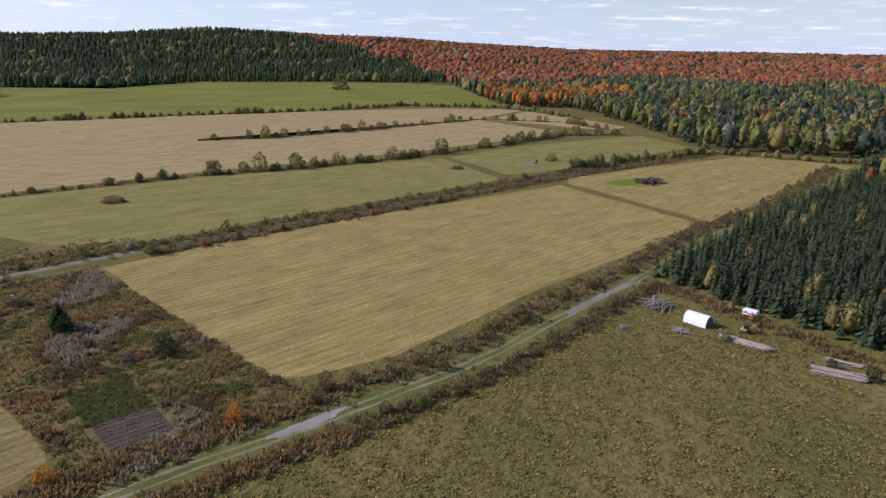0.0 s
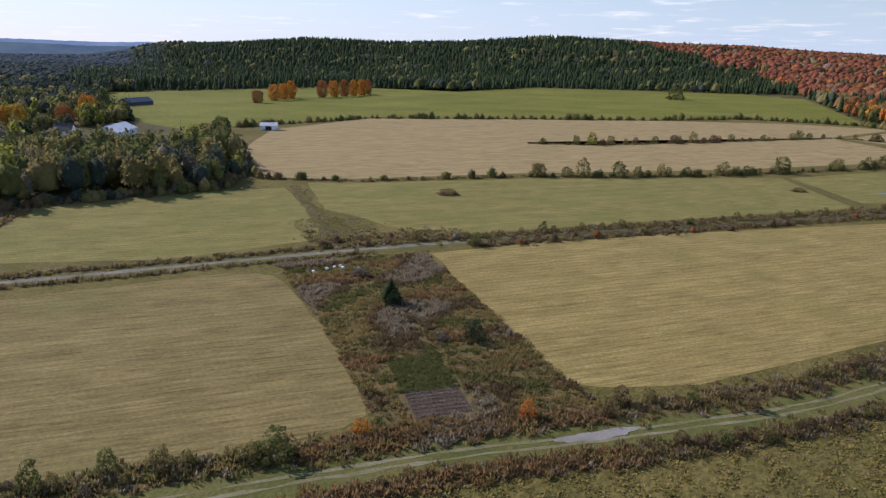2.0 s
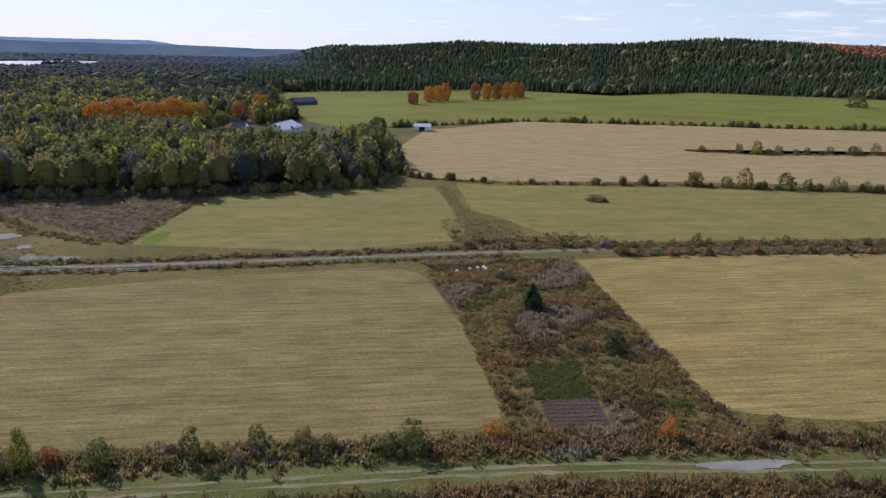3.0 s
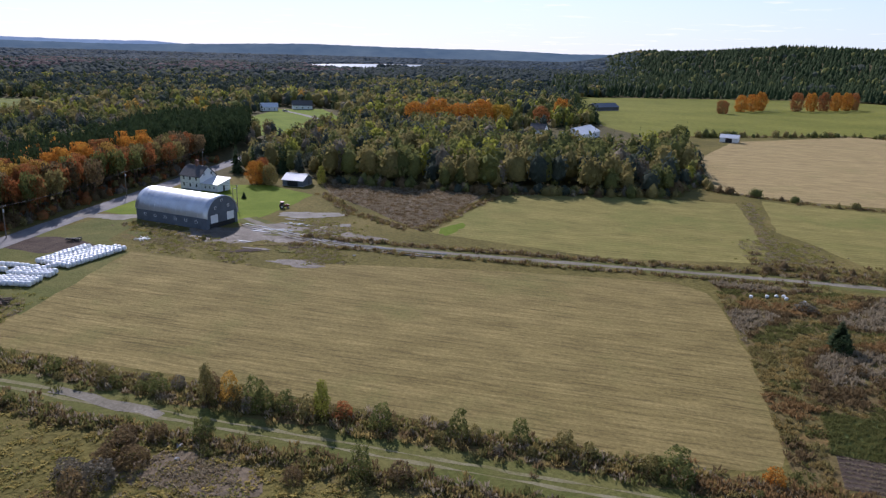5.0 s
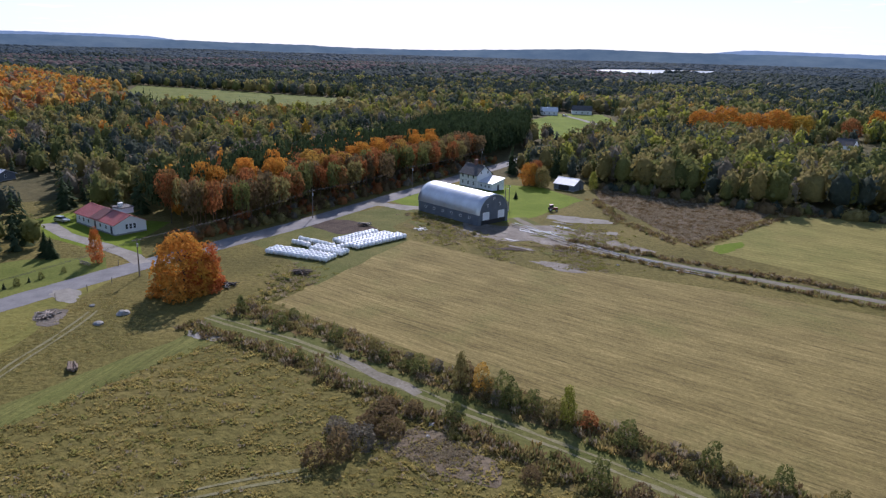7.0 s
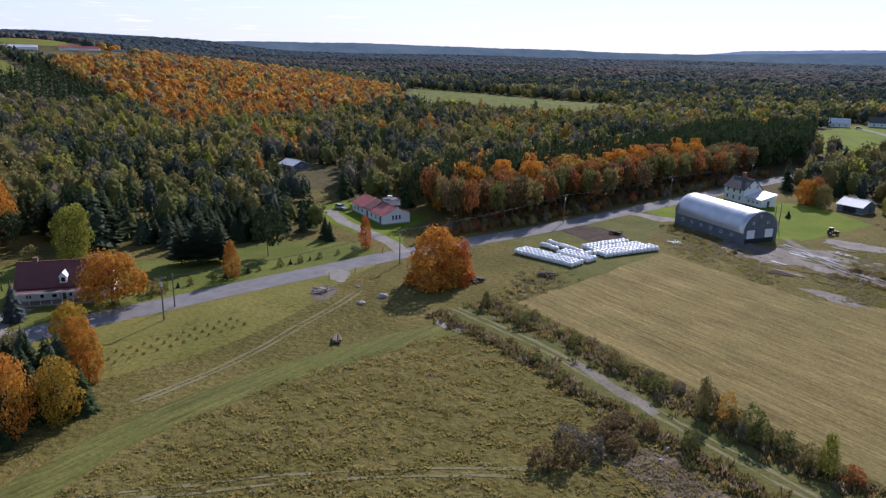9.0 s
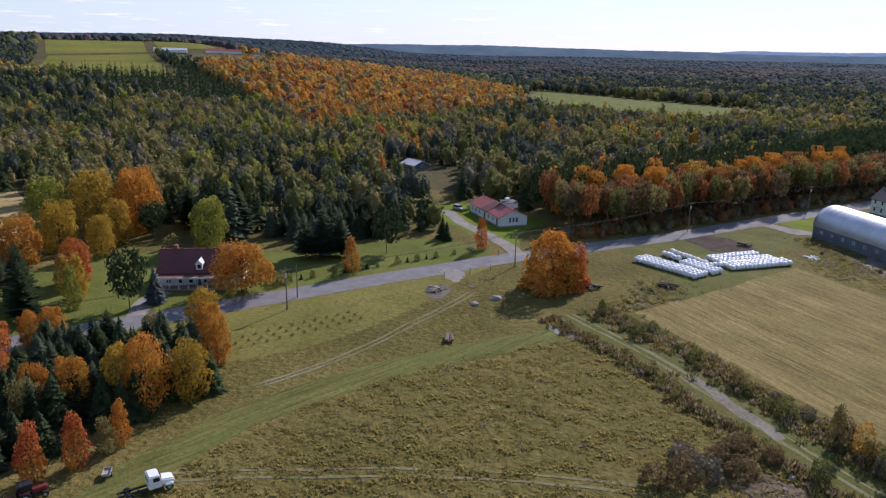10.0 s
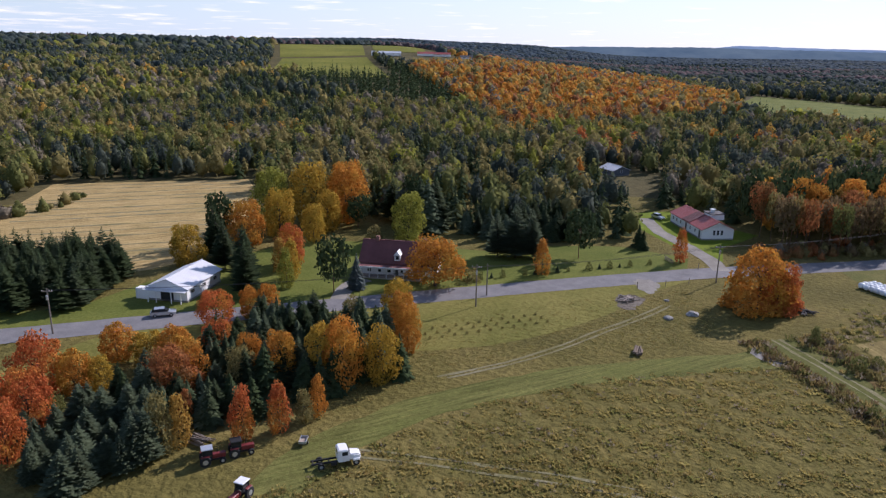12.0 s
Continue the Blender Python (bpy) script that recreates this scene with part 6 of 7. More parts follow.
# ---- buildings ----
M["white_wall"] = painted("white_wall", (0.84, 0.84, 0.83), 0.7, 0, 0.1, 0.5, (0.2, "Z"))
M["tin"] = painted("tin", (0.62, 0.64, 0.66), 0.38, 0.75, 0.3, 0.25, (0.5, "X"))
M["white_tin"] = painted("white_tin", (0.66, 0.67, 0.69), 0.4, 0.0, 0.2, 0.4, (0.5, "X"))
M["grey_board"] = painted("grey_board", (0.15, 0.172, 0.20), 0.85, 0, 0.5, 0.4, (0.25, "X"))
M["dark_wall"] = painted("dark_wall", (0.10, 0.10, 0.105), 0.9, 0, 0.4, 0.5)
M["concrete"] = painted("concrete", (0.32, 0.31, 0.29), 0.9, 0, 0.5, 0.6)
M["white_paint"] = painted("white_paint", (0.80, 0.80, 0.79), 0.45, 0, 0.12, 1.0)
M["red_roof"] = painted("red_roof", (0.40, 0.095, 0.075), 0.5, 0.1, 0.3, 0.5, (0.45, "X"))
M["dark_red_roof"] = painted("dark_red_roof", (0.19, 0.068, 0.06), 0.7, 0, 0.4, 0.6, (0.3, "X"))
M["grey_shingle"] = painted("grey_shingle", (0.11, 0.105, 0.105), 0.9, 0, 0.4, 1.0, (0.3, "Y"))
M["glass"] = painted("glass", (0.02, 0.025, 0.03), 0.06, 0, 0.1, 1.0)
M["brick"] = painted("brick", (0.26, 0.13, 0.10), 0.9, 0, 0.4, 2.0)
M["wood_pole"] = painted("wood_pole", (0.24, 0.20, 0.16), 0.9, 0, 0.5, 2.0)
M["weathered_wood"] = painted("weathered_wood", (0.40, 0.33, 0.27), 0.9, 0, 0.5, 2.5)
M["rubber"] = painted("rubber", (0.025, 0.025, 0.026), 0.85, 0, 0.3, 3.0)
# black of steel parts, also of panels painted as shaded openings
M["steel_and_shade_black"] = painted("steel_and_shade_black", (0.03, 0.03, 0.032), 0.6, 0.3, 0.4, 2.0)
M["red_paint"] = painted("red_paint", (0.20, 0.03, 0.028), 0.45, 0, 0.3, 2.0)
M["yellow_paint"] = painted("yellow_paint", (0.46, 0.34, 0.10), 0.5, 0, 0.4, 2.0)
M["silver"] = painted("silver", (0.55, 0.57, 0.60), 0.3, 0.6, 0.1, 2.0)
M["bale_wrap"] = painted("bale_wrap", (0.78, 0.79, 0.78), 0.35, 0, 0.12, 2.0)
M["tarp"] = painted("tarp", (0.80, 0.81, 0.82), 0.5, 0, 0.1, 1.0)
M["log"] = painted("log", (0.20, 0.15, 0.11), 0.95, 0, 0.5, 3.0)
M["blue_tin"] = painted("blue_tin", (0.10, 0.13, 0.18), 0.6, 0.1, 0.4, 0.5, (0.4, "X"))


def window(parent, x, y, z, w, h, face):
    """A window with frame and pane on a wall that looks along face ('x', '-x', 'y' or '-y')."""
    s = -1 if face[0] == "-" else 1
    bm, pane = bmesh.new(), bmesh.new()
    t, d = 0.09, 0.06

    def put(b, u0, z0, u1, z1, out0, out1):
        if face[-1] == "y":
            box(b, x + u0, min(y + s * out0, y + s * out1), z + z0, x + u1, max(y + s * out0, y + s * out1), z + z1)
        else:
            box(b, min(x + s * out0, x + s * out1), y + u0, z + z0, max(x + s * out0, x + s * out1), y + u1, z + z1)
    for u0, z0, u1, z1 in ((-w / 2, 0, w / 2, t), (-w / 2, h - t, w / 2, h), (-w / 2, t, -w / 2 + t, h - t), (w / 2 - t, t, w / 2, h - t)):
        put(bm, u0, z0, u1, z1, -0.02, d)
    put(bm, -w / 2 + t, h / 2 - 0.03, w / 2 - t, h / 2 + 0.03, -0.02, d - 0.01)
    put(pane, -w / 2 + t, t, w / 2 - t, h - t, -0.02, 0.02)
    win = part("window", bm, M["white_paint"], parent)
    part("pane", pane, M["glass"], win, "dark reflecting glass")
    return win


def door(parent, x, y, z, w, h, face, mat="dark_wall"):
    bm = bmesh.new()
    if face[-1] == "y":
        box(bm, x - w / 2, y - 0.05, z, x + w / 2, y + 0.05, z + h, 0.02)
    else:
        box(bm, x - 0.05, y - w / 2, z, x + 0.05, y + w / 2, z + h, 0.02)
    return part("door", bm, M[mat], parent)


def gabled(name, x, y, turn, length, width, eave, ridge, wall, roof, label, category="house", base=0.4, over=0.45):
    """A gabled building along its own x: foundation, walls, two roof slopes with overhang, ridge cap."""
    root = thing(name, at(x, y, turn), label, category)
    a, b = length / 2, width / 2
    part("foundation", boxes((-a - 0.05, -b - 0.05, -0.5, a + 0.05, b + 0.05, base)), M["concrete"], root)
    bm = bmesh.new()
    prism(bm, [(-b, base), (b, base), (b, eave), (0, ridge), (-b, eave)], -a, a)
    bmesh.ops.rotate(bm, verts=bm.verts, cent=(0, 0, 0), matrix=Matrix.Rotation(radians(90), 3, "Z"))
    part("wall", bm, M[wall], root)
    slope = (ridge - eave) / b
    for s in (1, -1):
        bm = bmesh.new()
        e = b + over
        prism(bm, [(0, ridge + 0.03), (s * e, eave - over * slope + 0.03), (s * e, eave - over * slope + 0.17), (0, ridge + 0.18)], -a - over, a + over)
        bmesh.ops.rotate(bm, verts=bm.verts, cent=(0, 0, 0), matrix=Matrix.Rotation(radians(90), 3, "Z"))
        part("roof", bm, M[roof], root)
    part("ridge_cap", boxes((-a - over, -0.14, ridge + 0.15, a + over, 0.14, ridge + 0.23)), M[roof], root)
    return root


def rotated(bm, deg):
    bmesh.ops.rotate(bm, verts=bm.verts, cent=(0, 0, 0), matrix=Matrix.Rotation(radians(deg), 3, "Z"))
    return bm


def path_tube(pts, r, sides=4):
    """One round bar bent along a path."""
    bm = bmesh.new()
    pts = [Vector(p) for p in pts]
    rings = []
    for k, p in enumerate(pts):
        q = (pts[min(k + 1, len(pts) - 1)] - pts[max(k - 1, 0)]).to_track_quat("Z", "Y")
        rings.append([bm.verts.new(p + q @ Vector((r * math.cos(2 * math.pi * j / sides), r * math.sin(2 * math.pi * j / sides), 0))) for j in range(sides)])
    for a, b in zip(rings, rings[1:]):
        for j in range(sides):
            bm.faces.new((a[j], a[(j + 1) % sides], b[(j + 1) % sides], b[j]))
    bm.faces.new(rings[0][::-1])
    bm.faces.new(rings[-1])
    return bm


# round-roofed barn: length along x, its door end looks along +x
barn = thing("barn", at(-217.5, 43.5, 33), "round-roofed grey barn with galvanised roof and white doors", "barn")
BL, BW, BE, BH = 13.6, 6.4, 3.2, 9.0
arch = [(BW * math.cos(math.pi * k / 20), BE + (BH - BE) * math.sin(math.pi * k / 20) ** 0.92) for k in range(21)]
for s in (1, -1):
    part("side_wall", boxes((-BL, s * BW - 0.12, -0.5, BL, s * BW + 0.12, BE)), M["grey_board"], barn, "grey weathered side wall")
for s in (1, -1):
    bm = bmesh.new()
    prism(bm, [(-BW + 0.14, -0.5), (BW - 0.14, -0.5)] + [(x * 0.985, z - 0.06) for x, z in arch], s * BL - 0.15, s * BL + 0.15)
    part("end_wall", rotated(bm, -90), M["grey_board"], barn)
bm = bmesh.new()
outer = [bm.verts.new((px, y, z)) for y in np.linspace(-BL - 0.5, BL + 0.5, 15) for px, z in arch]
inner = [bm.verts.new((px * 0.975, y, z - 0.12)) for y in np.linspace(-BL - 0.5, BL + 0.5, 15) for px, z in arch]
for r in range(14):
    for k in range(20):
        i = r * 21 + k
        bm.faces.new((outer[i], outer[i + 1], outer[i + 22], outer[i + 21]))
        bm.faces.new((inner[i], inner[i + 21], inner[i + 22], inner[i + 1]))
for r in (0, 14):
    for k in range(20):
        i = r * 21 + k
        bm.faces.new((outer[i], outer[i + 1], inner[i + 1], inner[i]))
for f in bm.faces:
    f.smooth = True
part("roof", rotated(bm, -90), M["tin"], barn, "curved galvanised steel roof")
for k in range(13):
    y = -BL + 1 + k * (2 * BL - 2) / 12
    bm = path_tube([(px * 1.002, y, z + 0.01) for px, z in arch], 0.03)
    part("roof_seam", rotated(bm, -90), M["tin"], barn)
for y in (-3.2, 3.4):
    d = part("sliding_door", boxes((BL + 0.16, y - 1.5, 1.5, BL + 0.28, y + 1.3, 3.9), bevel=0.02), M["white_paint"], barn, "white sliding door")
    part("door_rail", boxes((BL + 0.16, y - 1.9, 3.92, BL + 0.26, y + 1.9, 4.02)), M["steel_and_shade_black"], d)
# flat black panel: shade at the barn's foot put in as colour
part("basement_shade", boxes((BL + 0.16, -5.2, -0.4, BL + 0.2, 5.2, 1.4)), M["steel_and_shade_black"], barn, "black panel painting the shade of the opening under the barn floor")
for y, z in ((-2.6, 5.4), (2.6, 5.4), (0, 7.3)):
    window(barn, BL + 0.15, y, z, 0.75, 0.8, "x")
for k in range(6):
    window(barn, -10 + k * 4, -BW - 0.12, 1.6, 0.9, 0.8, "-y")

# white farmhouse with a wing
house = gabled("farmhouse", -268, 58.5, 32, 9.5, 8.0, 5.2, 8.4, "white_wall", "grey_shingle", "white wooden farmhouse with grey shingle roof")
part("chimney", boxes((-0.5, -0.5, 7.2, 0.5, 0.5, 10.4), (-0.62, -0.62, 10.2, 0.62, 0.62, 10.45)), M["brick"], house, "dark brick chimney")
bm = bmesh.new()
prism(bm, [(-3.2, 0.3), (3.2, 0.3), (3.2, 2.8), (-3.2, 4.4)], 0, 7.5)
bmesh.ops.rotate(bm, verts=bm.verts, cent=(0, 0, 0), matrix=Matrix.Rotation(radians(-90), 3, "Z"))
bmesh.ops.translate(bm, verts=bm.verts, vec=(4.75, 0, 0))
part("wing", bm, M["white_wall"], house)
bm = bmesh.new()
prism(bm, [(-3.5, 4.52), (3.6, 2.75), (3.6, 2.9), (-3.5, 4.68)], 0, 7.9)
bmesh.ops.rotate(bm, verts=bm.verts, cent=(0, 0, 0), matrix=Matrix.Rotation(radians(-90), 3, "Z"))
bmesh.ops.translate(bm, verts=bm.verts, vec=(4.75, 0, 0))
part("wing_roof", bm, M["white_tin"], house, "pale metal lean-to roof")
for x in (-3, 0, 3):
    for z in (1.2, 3.6):
        window(house, x, -4.0, z, 0.95, 1.3, "-y")
for y in (-1.8, 1.8):
    window(house, -4.75, y, 1.3, 0.95, 1.3, "-x")
    window(house, 4.75, y, 5.4, 0.8, 1.1, "x")
for x in (6.5, 8.6, 10.6):
    window(house, x, -3.2, 1.2, 0.8, 0.9, "-y")
door(house, 12.25, 0, 0.3, 1.0, 2.05, "x")

shed = gabled("shed", -261, 94, 42, 8.5, 8.0, 2.4, 4.3, "grey_board", "white_tin", "small weathered shed with bright metal roof", "shed")
# the wall stays closed; a black panel paints the unlit inside
part("opening", boxes((-2.2, -4.06, 0.1, 2.2, -4.02, 2.2)), M["steel_and_shade_black"], shed, "black panel painted as a shaded open front")
door(shed, 4.3, 1, 0.2, 1.2, 2.05, "x")

bung = gabled("bungalow", -207.6, -59.0, 41.5, 22.0, 9.0, 3.0, 5.0, "white_wall", "red_roof", "long white bungalow with red metal roof", "house")
part("roof_section", boxes((-2.4, -4.9, 3.05, 2.4, -4.88, 3.15)), M["dark_red_roof"], bung)
bm = bmesh.new()
prism(bm, [(-4.8, 3.08), (0, 5.22), (0, 5.3), (-4.8, 3.16)], -2.6, 2.4)
part("dark_roof_panel", rotated(bm, 90), M["dark_red_roof"], bung, "dark red section of the roof")
part("dormer", boxes((1.2, 0.2, 4.3, 5.2, 4.2, 5.9)), M["white_wall"], bung, "white box dormer")
part("dormer_roof", boxes((0.9, -0.1, 5.9, 5.5, 4.5, 6.08)), M["grey_shingle"], bung)
part("cupola", boxes((2.6, 1.2, 6.08, 3.5, 2.1, 6.9), (2.4, 1.0, 6.9, 3.7, 2.3, 7.05)), M["white_paint"], bung)
for x in (-9, -6.4, -3.6, 3.2, 6.4):
    window(bung, x, -4.5, 1.2, 1.0, 1.1, "-y")
door(bung, 0.2, -4.5, 0.4, 1.0, 2.05, "-y")
door(bung, 9.3, -4.5, 0.4, 1.0, 2.05, "-y")
for y in (-1.1, 0, 1.1):
    window(bung, 11.0, y, 1.3, 0.8, 1.5, "x")

garage = gabled("garage", -82.6, -126.8, 25.6, 13.5, 8.4, 2.9, 4.6, "white_wall", "white_tin", "white gabled garage with pale metal roof", "garage")
part("lean_to", boxes((5.0, -7.2, 0, 6.7, -4.2, 2.2)), M["white_wall"], garage)
part("porch_roof", boxes((6.6, -4.6, 2.5, 8.4, 4.6, 2.64)), M["white_tin"], garage)
# unlit inside of the garage, painted as a black panel on the wall
part("garage_opening", boxes((6.76, -1.6, 0.05, 6.8, 1.2, 2.3)), M["steel_and_shade_black"], garage, "black panel painted as a shaded open garage doorway")
for y in (-3.6, -1.8, 1.5, 3.6):
    part("porch_post", boxes((8.1, y - 0.07, 0, 8.24, y + 0.07, 2.5)), M["white_paint"], garage)
for x in (-4.5, 4.6):
    window(garage, x, 4.2, 1.4, 1.5, 0.8, "y")
window(garage, 0, 4.2, 1.4, 1.5, 0.8, "y")

red = gabled("red_roofed_house", -121.5, -100.5, 117, 17.0, 8.5, 3.4, 7.2, "white_wall", "dark_red_roof", "white country house under a dark red roof", "house")
part("porch_floor", boxes((-8, -6.6, 0, 6, -4.3, 0.35)), M["weathered_wood"], red)
for side in (1,):
    part("porch_roof", boxes((-8.4, -6.9, 2.75, 6.4, -4.3, 2.92)), M["dark_red_roof"], red)
    part("porch_trim", boxes((-8.4, -6.98, 2.6, 6.4, -6.9, 2.95)), M["white_paint"], red)
for k in range(8):
    x = -7.8 + k * 1.95
    part("porch_post", boxes((x - 0.08, -6.7, 0.35, x + 0.08, -6.54, 2.75)), M["white_paint"], red)
for s, y in ((1, -4.25), (-1, 4.25)):
    dorm = part("dormer", boxes((-0.65, min(y, y * 0.45), 3.8, 0.65, max(y, y * 0.45), 5.1)), M["white_wall"], red)
    bm = bmesh.new()
    prism(bm, [(-0.85, 5.05), (0, 6.0), (0.85, 5.05)], min(y * 1.06, y * 0.3), max(y * 1.06, y * 0.3))
    part("dormer_roof", bm, M["white_paint"], dorm)
    part("dormer_pane", boxes((-0.35, y - 0.03, 4.1, 0.35, y + 0.03, 4.95)), M["glass"], dorm, "dark dormer window")
for x in (-6.5, -4.2, -1.9, 1.2, 3.6, 6.0):
    window(red, x, -4.25, 0.9, 1.0, 1.5, "-y")
door(red, -0.3, -4.25, 0.4, 1.0, 2.05, "-y")
for x in (-5.5, 5.5):
    part("chimney", boxes((x - 0.4, -0.4, 6.4, x + 0.4, 0.4, 8.2)), M["brick"], red, "brick chimney")
for y in (-2, 2):
    window(red, 8.5, y, 1.1, 0.95, 1.4, "x")
    window(red, -8.5, y, 1.1, 0.95, 1.4, "-x")

# far farm buildings
fb = gabled("white_roofed_barn", -350, 318, 118, 34, 14, 4.0, 7.5, "white_wall", "white_tin", "long far barn with bright white roof", "barn")
for x in (-10, -3, 4, 11):
    window(fb, x, -7, 1.5, 1.4, 1.0, "-y")
for x, y, t, ln, wd, ev, rd, wall, roof, label in (
        (-366, 296, 30, 10, 8, 5.0, 8.4, "white_wall", "grey_shingle", "white farmhouse half hidden by trees"),
        (-600, 193, 75, 14, 9, 3.5, 6.5, "white_wall", "white_tin", "white house on a hillside lawn"),
        (-610, 226, 75, 17, 9, 3.8, 7.5, "white_wall", "grey_shingle", "white house with dark roof and dormers"),
        (-462, 395, 40, 9, 8, 5, 8, "dark_wall", "grey_shingle", "dark house behind orange maples"),
        (-284, -119, 60, 9.5, 8, 2.3, 3.9, "grey_board", "white_tin", "small shack with pale metal roof in the forest")):
    h = gabled("far_house", x, y, t, ln, wd, ev, rd, wall, roof, label, "house")
    for k in (-0.3, 0.0, 0.3):
        window(h, k * ln, -wd / 2, 1.2, 1.1, 1.2, "-y")
        window(h, k * ln, wd / 2, 1.2, 1.1, 1.2, "y")
    window(h, ln / 2, 0, 1.2, 1.1, 1.2, "x")
bb = gabled("blue_barn", -540, 518, 92, 32, 12, 3.6, 7.0, "dark_wall", "blue_tin", "dark blue-grey barn on the top pasture", "barn")
ws = gabled("field_shed", -300, 401, 28, 11, 7, 3.2, 5.0, "white_wall", "white_tin", "white shed at the field's end", "shed")
# black panel on the closed front paints its dark inside
part("opening", boxes((-2, -3.56, 0.1, 2, -3.52, 2.8)), M["steel_and_shade_black"], ws, "black panel painted as a shaded open front")
for x, y, t, ln, wd, roof in ((-885, -768, 128, 46, 12, "white_tin"), (-960, -748, 130, 26, 12, "red_roof"), (-1010, -752, 125, 30, 12, "red_roof"), (-1060, -735, 130, 22, 10, "grey_shingle")):
    gabled("far_farm_barn", x, y, t, ln, wd, 4, 7, "white_wall", roof, "long barn of the farm on the far hill", "barn", 0.4, 0.6)

# ---- bales ----
bm = bmesh.new()
N = 14
rims = []
for x, r in ((-0.62, 0.22), (-0.57, 0.44), (-0.42, 0.60), (-0.15, 0.66), (0.15, 0.66), (0.42, 0.60), (0.57, 0.44), (0.62, 0.22)):
    rims.append([bm.verts.new((x, r * math.cos(2 * math.pi * k / N), 0.63 + (r * math.sin(2 * math.pi * k / N)) * (0.95 if math.sin(2 * math.pi * k / N) < 0 else 1))) for k in range(N)])
for a, b in zip(rims, rims[1:]):
    for k in range(N):
        bm.faces.new((a[k], a[(k + 1) % N], b[(k + 1) % N], b[k]))
bm.faces.new(rims[0][::-1])
bm.faces.new(rims[-1])
for f in bm.faces:
    f.smooth = True
bale_mesh = from_bm("hay_bale", bm, M["bale_wrap"])
rng = random.Random(8)
for (ax, ay), (bx, by), rows in (((-189, -6.5), (-180, 3.2), 1), ((-186, -8.2), (-181.3, -3.2), 1), ((-180.5, -12.3), (-170.5, 4.0), 4), ((-181, -2), (-174.5, 7), 3), ((-185, 3.5), (-196, 15.8), 2), ((-181.5, 6), (-192.6, 20), 3), ((-178.8, 8.2), (-190, 22.6), 3), ((-178, 2), (-182.5, 8.6), 1)):
    d = math.hypot(bx - ax, by - ay)
    ux, uy = (bx - ax) / d, (by - ay) / d
    side = 1 if ay < by and bx > ax else -1
    for r in range(rows):
        for k in range(int(d / 1.28)):
            s = k * 1.28 + 0.6
            x, y = ax + ux * s + side * uy * r * 1.34 + rng.uniform(-0.08, 0.08), ay + uy * s - side * ux * r * 1.34 + rng.uniform(-0.08, 0.08)
            b = new("hay_bale", bale_mesh)
            b.matrix_world = at(x, y, math.degrees(math.atan2(uy, ux)) + rng.uniform(-6, 6), rng.uniform(0.95, 1.08), 0.04)
            tagged(b, "round hay bale wrapped in white plastic", "hay bale", "rows of wrapped bales")
for x, y in ((-91, 136), (-89.5, 139.5), (-88.6, 141.5), (-87.8, 143), (-86.5, 142), (-83, 143.2)):
    b = new("hay_bale", bale_mesh)
    b.matrix_world = at(x, y, rng.uniform(0, 180), 0.62, 0.03)
    tagged(b, "white wrapped bale lying in the weeds", "hay bale", "bales in the weeds")


# ---- poles and wires ----
def pole(x, y, h, turn, arm=True, lamp=False):
    root = thing("utility_pole", at(x, y, turn), "weathered wooden utility pole beside the road", "utility pole", "utility poles")
    bm = bmesh.new()
    tube(bm, (0, 0, -0.4), (0, 0, h), 0.16, 0.10, 9)
    part("post", bm, M["wood_pole"], root)
    if arm:
        part("crossarm", boxes((-0.08, -1.0, h - 0.6, 0.08, 1.0, h - 0.46)), M["wood_pole"], root)
        for s in (-0.9, 0.9, 0.4):
            bm = bmesh.new()
            tube(bm, (0, s, h - 0.46), (0, s, h - 0.28), 0.05, 0.03, 6)
            part("insulator", bm, M["white_paint"], root)
        bm = bmesh.new()
        tube(bm, (0.25, 0, h - 2.0), (0.25, 0, h - 1.2), 0.2, 0.2, 9)
        part("transformer", bm, M["silver"], root)
    if lamp:
        bm = bmesh.new()
        tube(bm, (0, 0, h - 0.3), (0.7, 0, h - 0.1), 0.03, 0.03, 5)
        tube(bm, (0.7, 0, h - 0.1), (0.95, 0, h - 0.2), 0.14, 0.08, 7)
        part("yard_lamp", bm, M["silver"], root)
    return root


def wire(ax, ay, az, bx, by, bz, sag):
    pts = [Vector((ax + (bx - ax) * t, ay + (by - ay) * t, az + (bz - az) * t - sag * 4 * t * (1 - t))) for t in np.linspace(0, 1, 15)]
    bm = path_tube(pts, 0.025)
    return tagged(new("overhead_wire", from_bm("overhead_wire", bm, M["steel_and_shade_black"])), "thin dark wire slung between utility poles", "wire", "overhead wires")


line = [(-54, -124.5, 8.5), (-113, -74, 8.8), (-160, -40.5, 8.8), (-215.5, -3.2, 9), (-262, 33, 9), (-310, 70, 9)]
for k, (x, y, h) in enumerate(line):
    pole(x, y, h, 35, True)
for (ax, ay, ah), (bx, by, bh) in zip(line, line[1:]):
    for s in (-0.8, 0.8):
        wire(ax - 0.55 * s, ay + 0.8 * s, ah - 0.35, bx - 0.55 * s, by + 0.8 * s, bh - 0.35, 0.9)
pole(-120, -76, 7.0, 35, False)
pole(-226, 61, 8.0, 0, False, True)
pole(-221.5, 58.5, 8.0, 60, False, True)
wire(-226, 61, 7.8, -262, 33, 8.5, 1.0)
wire(-226, 61, 7.9, -264, 62, 6, 0.8)
for x, y in ((-145, -53), (-150, -48.5), (-155, -45), (-168, -47)):
    bm = bmesh.new()
    tube(bm, (0, 0, -0.3), (0, 0, 1.5), 0.08, 0.07, 7)
    ob = tagged(new("fence_post", from_bm("fence_post", bm, M["wood_pole"])), "short wooden fence post at the roadside", "fence post", "roadside posts")
    ob.matrix_world = at(x, y)


